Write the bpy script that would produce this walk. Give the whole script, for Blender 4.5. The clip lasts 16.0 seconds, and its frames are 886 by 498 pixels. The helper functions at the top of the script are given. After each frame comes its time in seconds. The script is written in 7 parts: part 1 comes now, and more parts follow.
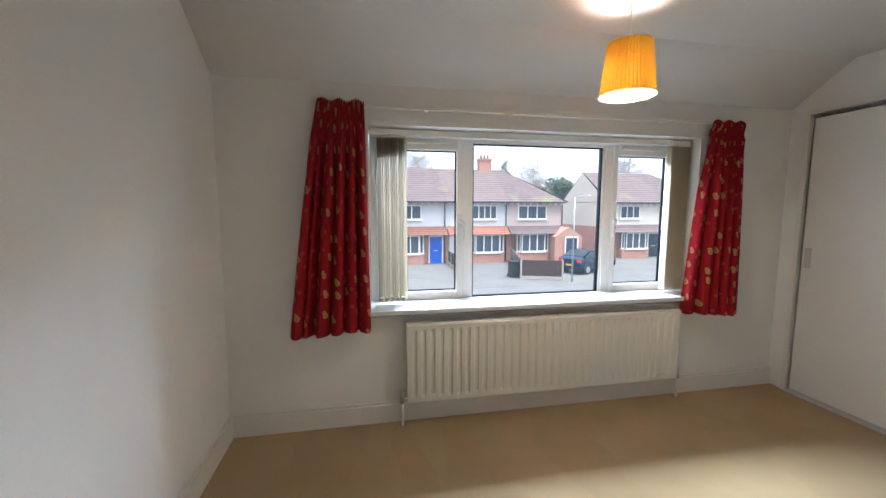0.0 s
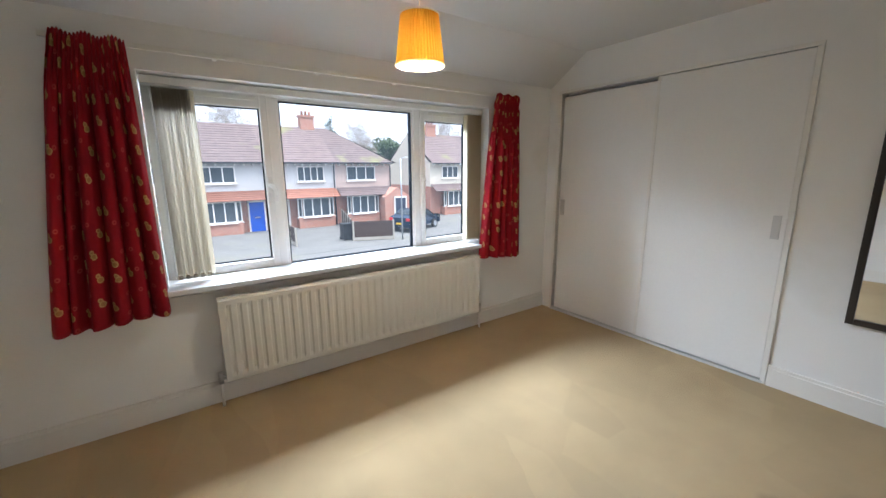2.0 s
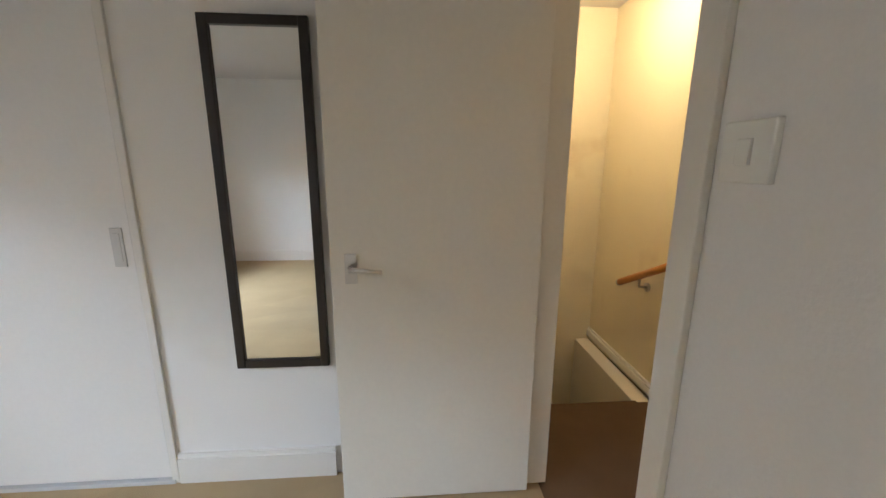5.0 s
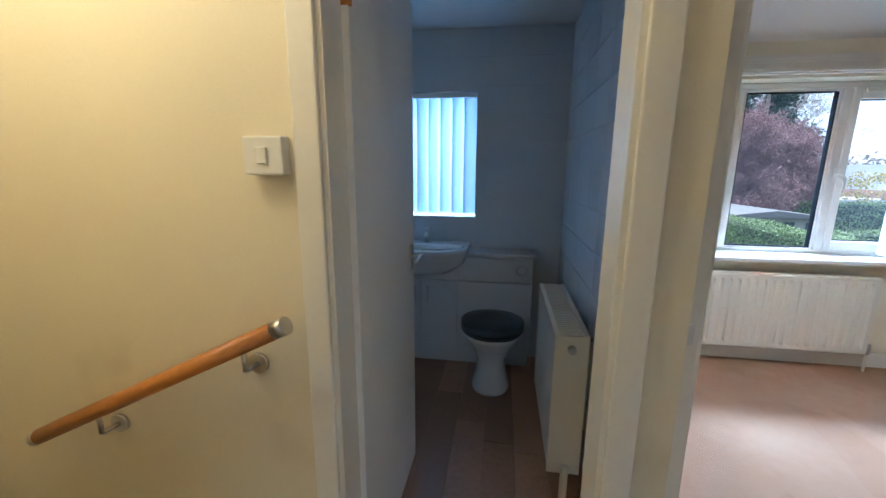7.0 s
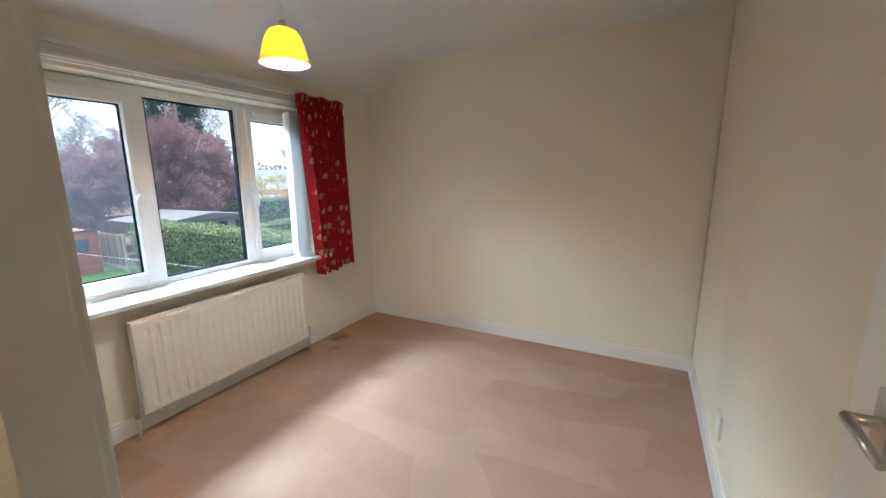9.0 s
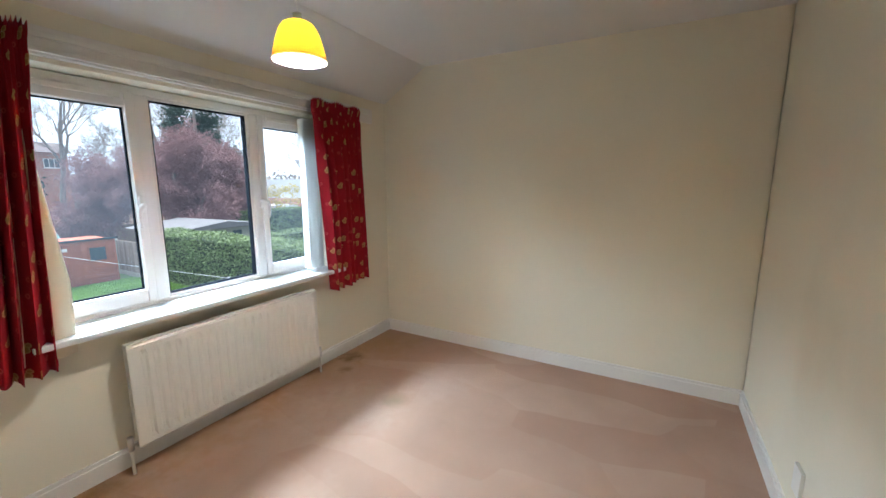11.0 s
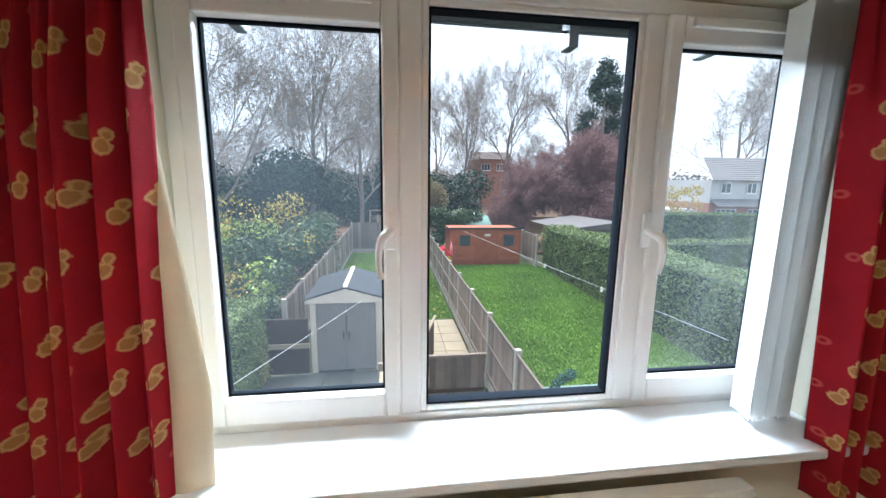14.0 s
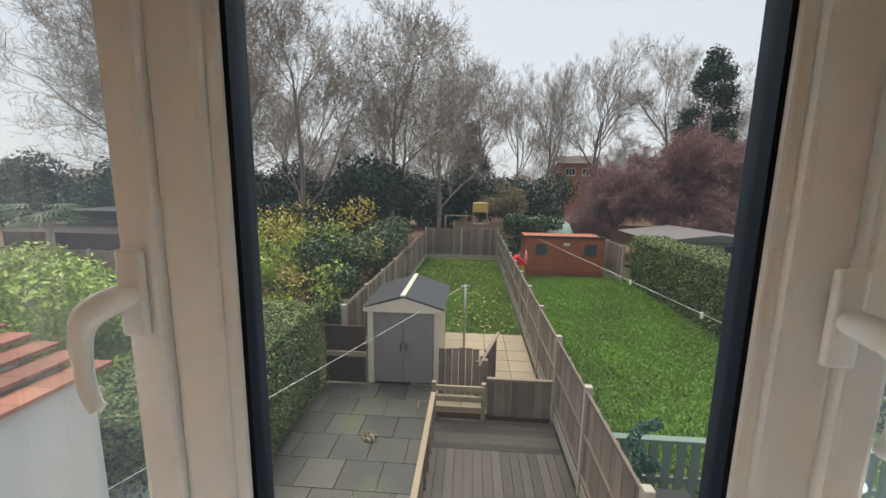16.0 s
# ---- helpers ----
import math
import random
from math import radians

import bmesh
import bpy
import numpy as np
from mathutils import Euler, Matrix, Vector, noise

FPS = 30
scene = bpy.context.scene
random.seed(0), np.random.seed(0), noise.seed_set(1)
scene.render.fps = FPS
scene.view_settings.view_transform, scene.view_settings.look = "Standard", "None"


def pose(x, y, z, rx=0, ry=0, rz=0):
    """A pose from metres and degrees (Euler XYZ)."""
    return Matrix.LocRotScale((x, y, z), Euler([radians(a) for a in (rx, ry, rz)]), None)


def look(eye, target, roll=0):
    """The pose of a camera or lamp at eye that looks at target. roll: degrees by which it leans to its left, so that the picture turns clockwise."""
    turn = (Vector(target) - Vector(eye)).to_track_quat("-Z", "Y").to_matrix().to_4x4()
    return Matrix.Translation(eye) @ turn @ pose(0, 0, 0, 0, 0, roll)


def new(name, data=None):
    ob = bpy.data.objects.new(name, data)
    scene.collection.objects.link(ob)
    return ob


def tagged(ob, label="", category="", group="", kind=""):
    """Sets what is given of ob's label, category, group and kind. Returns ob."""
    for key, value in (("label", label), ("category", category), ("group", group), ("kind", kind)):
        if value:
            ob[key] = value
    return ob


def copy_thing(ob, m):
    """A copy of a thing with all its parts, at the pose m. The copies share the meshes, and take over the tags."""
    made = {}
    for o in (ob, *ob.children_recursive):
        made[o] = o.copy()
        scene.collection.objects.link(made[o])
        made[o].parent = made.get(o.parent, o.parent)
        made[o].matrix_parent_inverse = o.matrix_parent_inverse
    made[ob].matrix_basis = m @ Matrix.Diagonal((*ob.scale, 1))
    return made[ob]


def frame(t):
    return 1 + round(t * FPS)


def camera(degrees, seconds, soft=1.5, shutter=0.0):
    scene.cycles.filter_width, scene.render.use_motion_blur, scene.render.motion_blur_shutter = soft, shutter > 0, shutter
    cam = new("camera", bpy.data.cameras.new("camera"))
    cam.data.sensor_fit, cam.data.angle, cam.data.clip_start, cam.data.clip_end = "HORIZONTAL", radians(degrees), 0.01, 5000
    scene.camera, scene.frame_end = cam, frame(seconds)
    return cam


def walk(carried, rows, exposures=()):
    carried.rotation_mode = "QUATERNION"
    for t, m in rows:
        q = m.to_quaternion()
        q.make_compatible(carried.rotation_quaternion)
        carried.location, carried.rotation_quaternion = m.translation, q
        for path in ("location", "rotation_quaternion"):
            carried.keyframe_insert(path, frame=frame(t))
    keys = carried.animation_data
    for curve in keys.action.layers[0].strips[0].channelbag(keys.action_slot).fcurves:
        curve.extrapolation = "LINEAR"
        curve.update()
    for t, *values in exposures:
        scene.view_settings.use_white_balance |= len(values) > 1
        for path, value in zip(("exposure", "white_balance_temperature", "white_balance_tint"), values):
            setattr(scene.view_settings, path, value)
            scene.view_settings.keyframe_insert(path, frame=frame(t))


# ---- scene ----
cam = camera(97.4, 16.0)
PATH = [
    (0, (-3.207, 1.230, 1.425), (-2.826, 3.182, 1.213), 0.1),
    (0.5, (-3.251, 1.224, 1.426), (-2.692, 3.126, 1.158), -0.1),
    (1, (-3.242, 1.172, 1.414), (-2.496, 3.001, 1.095), -0.3),
    (1.5, (-3.200, 1.137, 1.427), (-2.257, 2.861, 1.058), -0.3),
    (2, (-3.145, 1.106, 1.436), (-2.012, 2.703, 1.028), -0.3),
    (2.5, (-3.066, 1.048, 1.438), (-1.742, 2.484, 1.010), -0.1),
    (3, (-2.955, 0.986, 1.434), (-1.443, 2.221, 0.997), -0.1),
    (3.5, (-2.755, 0.939, 1.405), (-1.066, 1.917, 0.967), -0),
    (4, (-2.411, 0.932, 1.380), (-0.572, 1.583, 0.941), 0),
    (4.2, (-2.258, 0.904, 1.379), (-0.375, 1.411, 0.934), -0),
    (6.3, (-0.529, 0.465, 1.363), (0.782, -0.996, 0.976), 0.3),
    (6.5, (-0.464, 0.398, 1.365), (0.598, -1.250, 0.975), 0.3),
    (7, (-0.435, 0.194, 1.361), (-0.138, -1.742, 0.958), 0.4),
    (7.5, (-0.549, -0.003, 1.341), (-1.041, -1.902, 0.949), 0.5),
    (8, (-0.640, -0.196, 1.369), (-1.825, -1.758, 0.972), 0.1),
    (8.5, (-0.759, -0.299, 1.442), (-2.376, -1.400, 1.029), -0.7),
    (8.7, (-0.770, -0.318, 1.449), (-2.496, -1.244, 1.044), -0.7),
    (10.8, (-0.889, -0.471, 1.450), (-2.660, -1.342, 1.127), -0),
    (11, (-0.942, -0.515, 1.449), (-2.667, -1.473, 1.120), -0),
    (11.5, (-1.081, -0.657, 1.444), (-2.647, -1.856, 1.112), -0),
    (12, (-1.312, -0.810, 1.438), (-2.623, -2.282, 1.100), -0.1),
    (12.5, (-1.501, -1.080, 1.434), (-2.519, -2.766, 1.085), 0.1),
    (13, (-1.664, -1.402, 1.445), (-2.382, -3.237, 1.100), -0),
    (13.5, (-1.869, -1.717, 1.440), (-2.335, -3.634, 1.107), 0.7),
    (14, (-2.021, -1.966, 1.467), (-2.287, -3.919, 1.127), 0.8),
    (14.5, (-2.158, -2.249, 1.462), (-2.273, -4.218, 1.128), 0.8),
    (15, (-2.280, -2.431, 1.462), (-2.272, -4.403, 1.129), 0.8),
    (15.5, (-2.368, -2.552, 1.465), (-2.276, -4.523, 1.138), 0.8),
    (16, (-2.395, -2.614, 1.458), (-2.254, -4.584, 1.138), 0.9),
]
walk(cam, [(t, look(eye, target, roll)) for t, eye, target, roll in PATH],
     [(0, 1.08, 5900, 10), (4.2, 1.18, 5900, 11), (6.5, 1.28, 5700, 9), (7.0, 1.25, 5000, 3), (7.5, 1.22, 5000, 3), (8.0, 1.3, 6300, 11), (8.5, 1.25, 5600, 4), (13, 1.22, 5600, 4), (14.5, 0.55, 6300, 7), (15.2, 0.15, 6900, 8), (16, -0.02, 7000, 8)])

# ---- light ----
world = bpy.data.worlds.new("world")
scene.world = world
world.use_nodes = True
wn, wl = world.node_tree.nodes, world.node_tree.links
wn.clear()
sky = wn.new("ShaderNodeTexSky")
sky.sky_type, sky.sun_disc = "NISHITA", False
sky.sun_elevation, sky.sun_rotation = radians(72), radians(150)
sky.air_density, sky.dust_density, sky.ozone_density = 1.0, 4.0, 1.0
bg = wn.new("ShaderNodeBackground")
bg.inputs[1].default_value = 0.105
# cloud deck: the overcast evens the sky out to a pale grey
cloud = wn.new("ShaderNodeMix")
cloud.data_type = "RGBA"
cloud.inputs[0].default_value = 0.75
cloud.inputs[7].default_value = (8.3, 9.0, 10.0, 1)
wo = wn.new("ShaderNodeOutputWorld")
wl.new(sky.outputs[0], cloud.inputs[6])
wl.new(cloud.outputs[2], bg.inputs[0])
wl.new(bg.outputs[0], wo.inputs[0])
sun = new("sun", bpy.data.lights.new("sun", "SUN"))
sun.data.energy, sun.data.angle, sun.data.color = 4.2, radians(50), (1, 0.98, 0.95)
sun.matrix_world = look((0, 0, 30), (-2, 5, 10))


def bulb(name, x, y, z, watts, color, size=0.05):
    ob = new(name, bpy.data.lights.new(name, "POINT"))
    ob.data.energy, ob.data.color, ob.data.shadow_soft_size = watts, color, size
    ob.location = (x, y, z)
    return ob


bulb("front_bedroom_bulb", -1.97, 2.96, 2.01, 12, (1, 0.90, 0.78))
bulb("back_bedroom_bulb", -2.15, -1.86, 2.015, 23, (1, 0.94, 0.86))
bulb("landing_bulb", 0.55, -0.25, 2.25, 8.5, (1, 0.76, 0.44), 0.08)


def sky_fill(name, m, w, h, watts):
    """An added area lamp hung outside a window, standing in for the sky's light."""
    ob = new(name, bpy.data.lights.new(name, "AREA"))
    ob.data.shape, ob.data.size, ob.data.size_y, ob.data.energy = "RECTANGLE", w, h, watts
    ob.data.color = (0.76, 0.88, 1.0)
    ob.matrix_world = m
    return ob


# added fill lamps, hung out of sight outside to brighten the rooms
sky_fill("front_sky_fill", look((-1.97, 5.6, 2.72), (-1.97, 1.0, 1.1)), 3.2, 0.7, 330)
sky_fill("back_sky_fill", look((-2.4, -4.3, 2.66), (-2.4, 0.0, 1.1)), 2.4, 0.7, 320)
sky_fill("bath_sky_fill", look((0.18, -3.2, 1.6), (0.1, -1.2, 0.6)), 0.9, 0.9, 42)

# ---- materials ----


def mat(name, color, rough=0.6, var=0.12, scale=6.0, fine=90.0, bump=0.15, metal=0.0, spec=0.5, dirt=None, rand=0.0, dist=0.004):
    """A procedural surface: base colour with broad and fine variation, relief and optional stains."""
    m = bpy.data.materials.new(name)
    m.use_nodes = True
    n, l = m.node_tree.nodes, m.node_tree.links
    p = n["Principled BSDF"]
    p.inputs["Roughness"].default_value = rough
    p.inputs["Metallic"].default_value = metal
    p.inputs["Specular IOR Level"].default_value = spec
    co = n.new("ShaderNodeTexCoord")
    a = n.new("ShaderNodeTexNoise")
    a.inputs["Scale"].default_value, a.inputs["Detail"].default_value = scale, 5
    b = n.new("ShaderNodeTexNoise")
    b.inputs["Scale"].default_value, b.inputs["Detail"].default_value = fine, 3
    l.new(co.outputs["Object"], a.inputs["Vector"])
    l.new(co.outputs["Object"], b.inputs["Vector"])
    add = n.new("ShaderNodeMath")
    add.operation = "MULTIPLY_ADD"
    add.inputs[1].default_value = 0.6
    l.new(a.outputs[0], add.inputs[0])
    half = n.new("ShaderNodeMath")
    half.operation = "MULTIPLY"
    half.inputs[1].default_value = 0.4
    l.new(b.outputs[0], half.inputs[0])
    l.new(half.outputs[0], add.inputs[2])
    fac = add.outputs[0]
    if rand:
        inf = n.new("ShaderNodeObjectInfo")
        r = n.new("ShaderNodeMath")
        r.operation = "MULTIPLY_ADD"
        r.inputs[1].default_value = rand
        l.new(inf.outputs["Random"], r.inputs[0])
        sub = n.new("ShaderNodeMath")
        sub.operation = "SUBTRACT"
        sub.inputs[1].default_value = rand / 2
        l.new(fac, sub.inputs[0])
        l.new(sub.outputs[0], r.inputs[2])
        fac = r.outputs[0]
    ramp = n.new("ShaderNodeValToRGB")
    e = ramp.color_ramp.elements
    e[0].position, e[1].position = 0.28, 0.72
    e[0].color = (*[c * (1 - var) for c in color], 1)
    e[1].color = (*[min(1, c * (1 + var)) for c in color], 1)
    l.new(fac, ramp.inputs[0])
    out = ramp.outputs[0]
    if dirt:
        dn = n.new("ShaderNodeTexNoise")
        dn.inputs["Scale"].default_value, dn.inputs["Detail"].default_value = dirt[1], 6
        l.new(co.outputs["Object"], dn.inputs["Vector"])
        dr = n.new("ShaderNodeValToRGB")
        dr.color_ramp.elements[0].position, dr.color_ramp.elements[1].position = dirt[2], dirt[2] + 0.12
        l.new(dn.outputs[0], dr.inputs[0])
        mx = n.new("ShaderNodeMix")
        mx.data_type = "RGBA"
        mx.inputs[7].default_value = (*dirt[0], 1)
        l.new(dr.outputs[0], mx.inputs[0])
        l.new(out, mx.inputs[6])
        out = mx.outputs[2]
    l.new(out, p.inputs["Base Color"])
    if bump:
        bp = n.new("ShaderNodeBump")
        bp.inputs["Strength"].default_value, bp.inputs["Distance"].default_value = bump, dist
        l.new(b.outputs[0], bp.inputs["Height"])
        l.new(bp.outputs[0], p.inputs["Normal"])
    return m


def glass_mat(name, tint=(1, 1, 1), gloss=0.07, film=0.0):
    """Clear pane with a weak reflection and, where film is set, a streaky pale veil: painted-in haze, with dust too on
    the back side panes.
    """
    m = bpy.data.materials.new(name)
    m.use_nodes = True
    n, l = m.node_tree.nodes, m.node_tree.links
    n.remove(n["Principled BSDF"])
    t, g, f, k, mx = (n.new("ShaderNode" + s) for s in ("BsdfTransparent", "BsdfGlossy", "Fresnel", "Math", "MixShader"))
    t.inputs[0].default_value = (*tint, 1)
    g.inputs["Roughness"].default_value = 0.02
    f.inputs[0].default_value = 1.45
    k.operation = "MULTIPLY"
    k.inputs[1].default_value = gloss
    l.new(f.outputs[0], k.inputs[0])
    l.new(k.outputs[0], mx.inputs[0])
    clear = t.outputs[0]
    if film:
        d, dm, nz, co, mr = (n.new("ShaderNode" + q) for q in ("BsdfTranslucent", "MixShader", "TexNoise", "TexCoord", "MapRange"))
        d.inputs[0].default_value = (0.80, 0.90, 1.0, 1)
        nz.inputs["Scale"].default_value, nz.inputs["Detail"].default_value = 3.5, 4
        l.new(co.outputs["Object"], nz.inputs["Vector"])
        mr.inputs[1].default_value, mr.inputs[2].default_value = 0.3, 0.7
        mr.inputs[3].default_value, mr.inputs[4].default_value = film * 0.75, film * 1.25
        l.new(nz.outputs[0], mr.inputs[0])
        l.new(mr.outputs[0], dm.inputs[0])
        l.new(t.outputs[0], dm.inputs[1])
        l.new(d.outputs[0], dm.inputs[2])
        clear = dm.outputs[0]
    l.new(clear, mx.inputs[1])
    l.new(g.outputs[0], mx.inputs[2])
    l.new(mx.outputs[0], n["Material Output"].inputs[0])
    return m


def curtain_mat(name):
    """Red cotton printed with scattered cream leaf motifs and small pink sprigs."""
    m = mat(name, (0.27, 0.006, 0.014), 0.85, 0.2, 9, 400, 0.3, spec=0.2)
    n, l = m.node_tree.nodes, m.node_tree.links
    p = n["Principled BSDF"]
    base = p.inputs["Base Color"].links[0].from_socket
    co = n.new("ShaderNodeTexCoord")
    last = base

    def math_node(op, a, b=None):
        q = n.new("ShaderNodeMath")
        q.operation = op
        for i, v in enumerate((a, b)):
            if v is None:
                continue
            if isinstance(v, (int, float)):
                q.inputs[i].default_value = v
            else:
                l.new(v, q.inputs[i])
        return q.outputs[0]

    def cells(scale, offset):
        """The place within the nearest cell of a loose grid, in metres."""
        sh = n.new("ShaderNodeVectorMath")
        sh.inputs[1].default_value = (offset, offset * 0.7, 0)
        l.new(co.outputs["UV"], sh.inputs[0])
        v = n.new("ShaderNodeTexVoronoi")
        v.voronoi_dimensions = "2D"
        v.inputs["Scale"].default_value = scale
        v.inputs["Randomness"].default_value = 0.5
        l.new(sh.outputs[0], v.inputs["Vector"])
        d = n.new("ShaderNodeVectorMath")
        d.operation = "SUBTRACT"
        l.new(sh.outputs[0], d.inputs[0])
        l.new(v.outputs["Position"], d.inputs[1])
        return d.outputs[0]

    def blob(place, x, y, r):
        """Signed distance to a disc."""
        d = n.new("ShaderNodeVectorMath")
        d.operation = "DISTANCE"
        d.inputs[1].default_value = (x, y, 0)
        l.new(place, d.inputs[0])
        return math_node("SUBTRACT", d.outputs["Value"], r)

    def tint(mask, color):
        nonlocal last
        mx = n.new("ShaderNodeMix")
        mx.data_type = "RGBA"
        mx.inputs[7].default_value = (*color, 1)
        l.new(mask, mx.inputs[0])
        l.new(last, mx.inputs[6])
        last = mx.outputs[2]

    def inside(d, edge=0.002):
        r = n.new("ShaderNodeMapRange")
        r.inputs[1].default_value, r.inputs[2].default_value = edge, -edge
        l.new(d, r.inputs[0])
        return r.outputs[0]

    # leaf motif: two lobes with a gold outline and an olive body
    at = cells(8.2, 0.0)
    wob = n.new("ShaderNodeTexNoise")
    wob.inputs["Scale"].default_value = 90
    l.new(co.outputs["UV"], wob.inputs["Vector"])
    body = math_node("MINIMUM", blob(at, 0.003, 0.010, 0.0135), blob(at, -0.006, -0.009, 0.009))
    body = math_node("ADD", body, math_node("MULTIPLY", math_node("SUBTRACT", wob.outputs[0], 0.5), 0.012))
    tint(inside(body), (0.33, 0.16, 0.055))
    tint(math_node("MULTIPLY", inside(math_node("SUBTRACT", math_node("ABSOLUTE", body), 0.0025), 0.0015), 0.8), (0.52, 0.33, 0.13))
    # small faint rings between the leaves
    ring = math_node("ABSOLUTE", blob(cells(8.2, 0.061), 0, 0, 0.008))
    tint(math_node("MULTIPLY", inside(math_node("SUBTRACT", ring, 0.003)), 0.55), (0.55, 0.10, 0.08))
    l.new(last, p.inputs["Base Color"])
    return m


def shade_mat(name, color, k=0.03):
    """Thin pleated fabric that lets the bulb's light through."""
    m = bpy.data.materials.new(name)
    m.use_nodes = True
    n, l = m.node_tree.nodes, m.node_tree.links
    p = n["Principled BSDF"]
    p.inputs["Base Color"].default_value = (*color, 1)
    p.inputs["Roughness"].default_value = 0.8
    t = n.new("ShaderNodeBsdfTranslucent")
    t.inputs[0].default_value = (*color, 1)
    w = n.new("ShaderNodeTexNoise")
    w.inputs["Scale"].default_value = 60
    mx = n.new("ShaderNodeMixShader")
    mx.inputs[0].default_value = k
    l.new(p.outputs[0], mx.inputs[1])
    l.new(t.outputs[0], mx.inputs[2])
    l.new(mx.outputs[0], n["Material Output"].inputs[0])
    return m


def glow_mat(name, color, strength):
    m = bpy.data.materials.new(name)
    m.use_nodes = True
    p = m.node_tree.nodes["Principled BSDF"]
    p.inputs["Emission Color"].default_value = (*color, 1)
    p.inputs["Emission Strength"].default_value = strength
    return m


def brick_mat(name, c1, c2, mortar):
    m = bpy.data.materials.new(name)
    m.use_nodes = True
    n, l = m.node_tree.nodes, m.node_tree.links
    p = n["Principled BSDF"]
    p.inputs["Roughness"].default_value = 0.85
    co, br, cx, sx = (n.new("ShaderNode" + s) for s in ("TexCoord", "TexBrick", "CombineXYZ", "SeparateXYZ"))
    ad = n.new("ShaderNodeMath")
    l.new(co.outputs["Object"], sx.inputs[0])
    l.new(sx.outputs[0], ad.inputs[0])
    l.new(sx.outputs[1], ad.inputs[1])
    l.new(ad.outputs[0], cx.inputs[0])
    l.new(sx.outputs[2], cx.inputs[1])
    l.new(cx.outputs[0], br.inputs["Vector"])
    br.inputs["Scale"].default_value = 1.0
    br.inputs["Brick Width"].default_value, br.inputs["Row Height"].default_value = 0.225, 0.075
    br.inputs["Mortar Size"].default_value = 0.008
    br.inputs["Color1"].default_value, br.inputs["Color2"].default_value = (*c1, 1), (*c2, 1)
    br.inputs["Mortar"].default_value = (*mortar, 1)
    l.new(br.outputs[0], p.inputs["Base Color"])
    return m


def carpet_mat(name, color, dark, marks, blotches):
    """Cut-pile carpet with brushed marks, a few spilt patches and broader patches of another tone."""
    m = mat(name, color, 0.95, 0.16, 2.2, 420, 0.9, spec=0.1, dist=0.006)
    n, l = m.node_tree.nodes, m.node_tree.links
    p = n["Principled BSDF"]
    last = p.inputs["Base Color"].links[0].from_socket
    co = n.new("ShaderNodeTexCoord")

    def over(fac, color, k):
        nonlocal last
        s = n.new("ShaderNodeMath")
        s.operation = "MULTIPLY"
        s.inputs[1].default_value = k
        l.new(fac, s.inputs[0])
        mx = n.new("ShaderNodeMix")
        mx.data_type = "RGBA"
        mx.inputs[7].default_value = (*color, 1)
        l.new(s.outputs[0], mx.inputs[0])
        l.new(last, mx.inputs[6])
        last = mx.outputs[2]

    # brushed strokes: stretched cells, each leaning its own way
    mp = n.new("ShaderNodeMapping")
    mp.inputs["Rotation"].default_value = (0, 0, radians(28))
    mp.inputs["Scale"].default_value = (2.8, 1.3, 1)
    wob = n.new("ShaderNodeTexNoise")
    wob.inputs["Scale"].default_value = 1.3
    vm = n.new("ShaderNodeVectorMath")
    vm.operation = "MULTIPLY_ADD"
    vm.inputs[1].default_value = (0.22, 0.22, 0)
    l.new(co.outputs["Object"], wob.inputs["Vector"])
    l.new(wob.outputs["Color"], vm.inputs[0])
    l.new(co.outputs["Object"], vm.inputs[2])
    l.new(vm.outputs[0], mp.inputs[0])
    v = n.new("ShaderNodeTexVoronoi")
    v.inputs["Scale"].default_value = 1.0
    l.new(mp.outputs[0], v.inputs["Vector"])
    sp = n.new("ShaderNodeSeparateColor")
    l.new(v.outputs["Color"], sp.inputs[0])
    over(sp.outputs[0], dark, marks)
    for x, y, r, col, k in blotches:
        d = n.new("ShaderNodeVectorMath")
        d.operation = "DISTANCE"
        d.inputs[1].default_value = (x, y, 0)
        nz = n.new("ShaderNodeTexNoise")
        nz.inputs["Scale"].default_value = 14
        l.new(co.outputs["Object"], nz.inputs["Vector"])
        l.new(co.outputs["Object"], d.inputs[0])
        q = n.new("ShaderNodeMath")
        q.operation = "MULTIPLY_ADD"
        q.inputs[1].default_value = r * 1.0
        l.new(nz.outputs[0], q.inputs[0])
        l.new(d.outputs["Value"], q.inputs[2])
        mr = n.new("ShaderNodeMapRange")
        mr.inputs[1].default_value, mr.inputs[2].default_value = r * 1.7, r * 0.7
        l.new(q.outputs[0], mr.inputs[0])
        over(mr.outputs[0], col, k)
    l.new(last, p.inputs["Base Color"])
    return m


WALL_A = mat("white_wall_paint", (0.82, 0.80, 0.77), 0.75, 0.035, 1.2, 160, 0.12, dirt=((0.74, 0.71, 0.66), 0.9, 0.62))
WALL_B = mat("cream_wall_paint", (0.80, 0.745, 0.60), 0.75, 0.04, 1.1, 160, 0.12, dirt=((0.74, 0.68, 0.53), 0.9, 0.6))
WALL_L = mat("cream_landing_paint", (0.76, 0.68, 0.50), 0.6, 0.04, 1.1, 160, 0.12, dirt=((0.68, 0.58, 0.40), 2.5, 0.62))
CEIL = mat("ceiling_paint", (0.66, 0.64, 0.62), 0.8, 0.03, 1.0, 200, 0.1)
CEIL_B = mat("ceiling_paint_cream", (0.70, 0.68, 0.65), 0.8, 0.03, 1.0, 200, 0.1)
GLOSS = mat("white_gloss_paint", (0.78, 0.75, 0.70), 0.35, 0.03, 2, 60, 0.05)
DOORP = mat("cream_door_paint", (0.77, 0.73, 0.65), 0.4, 0.04, 1.5, 50, 0.06)
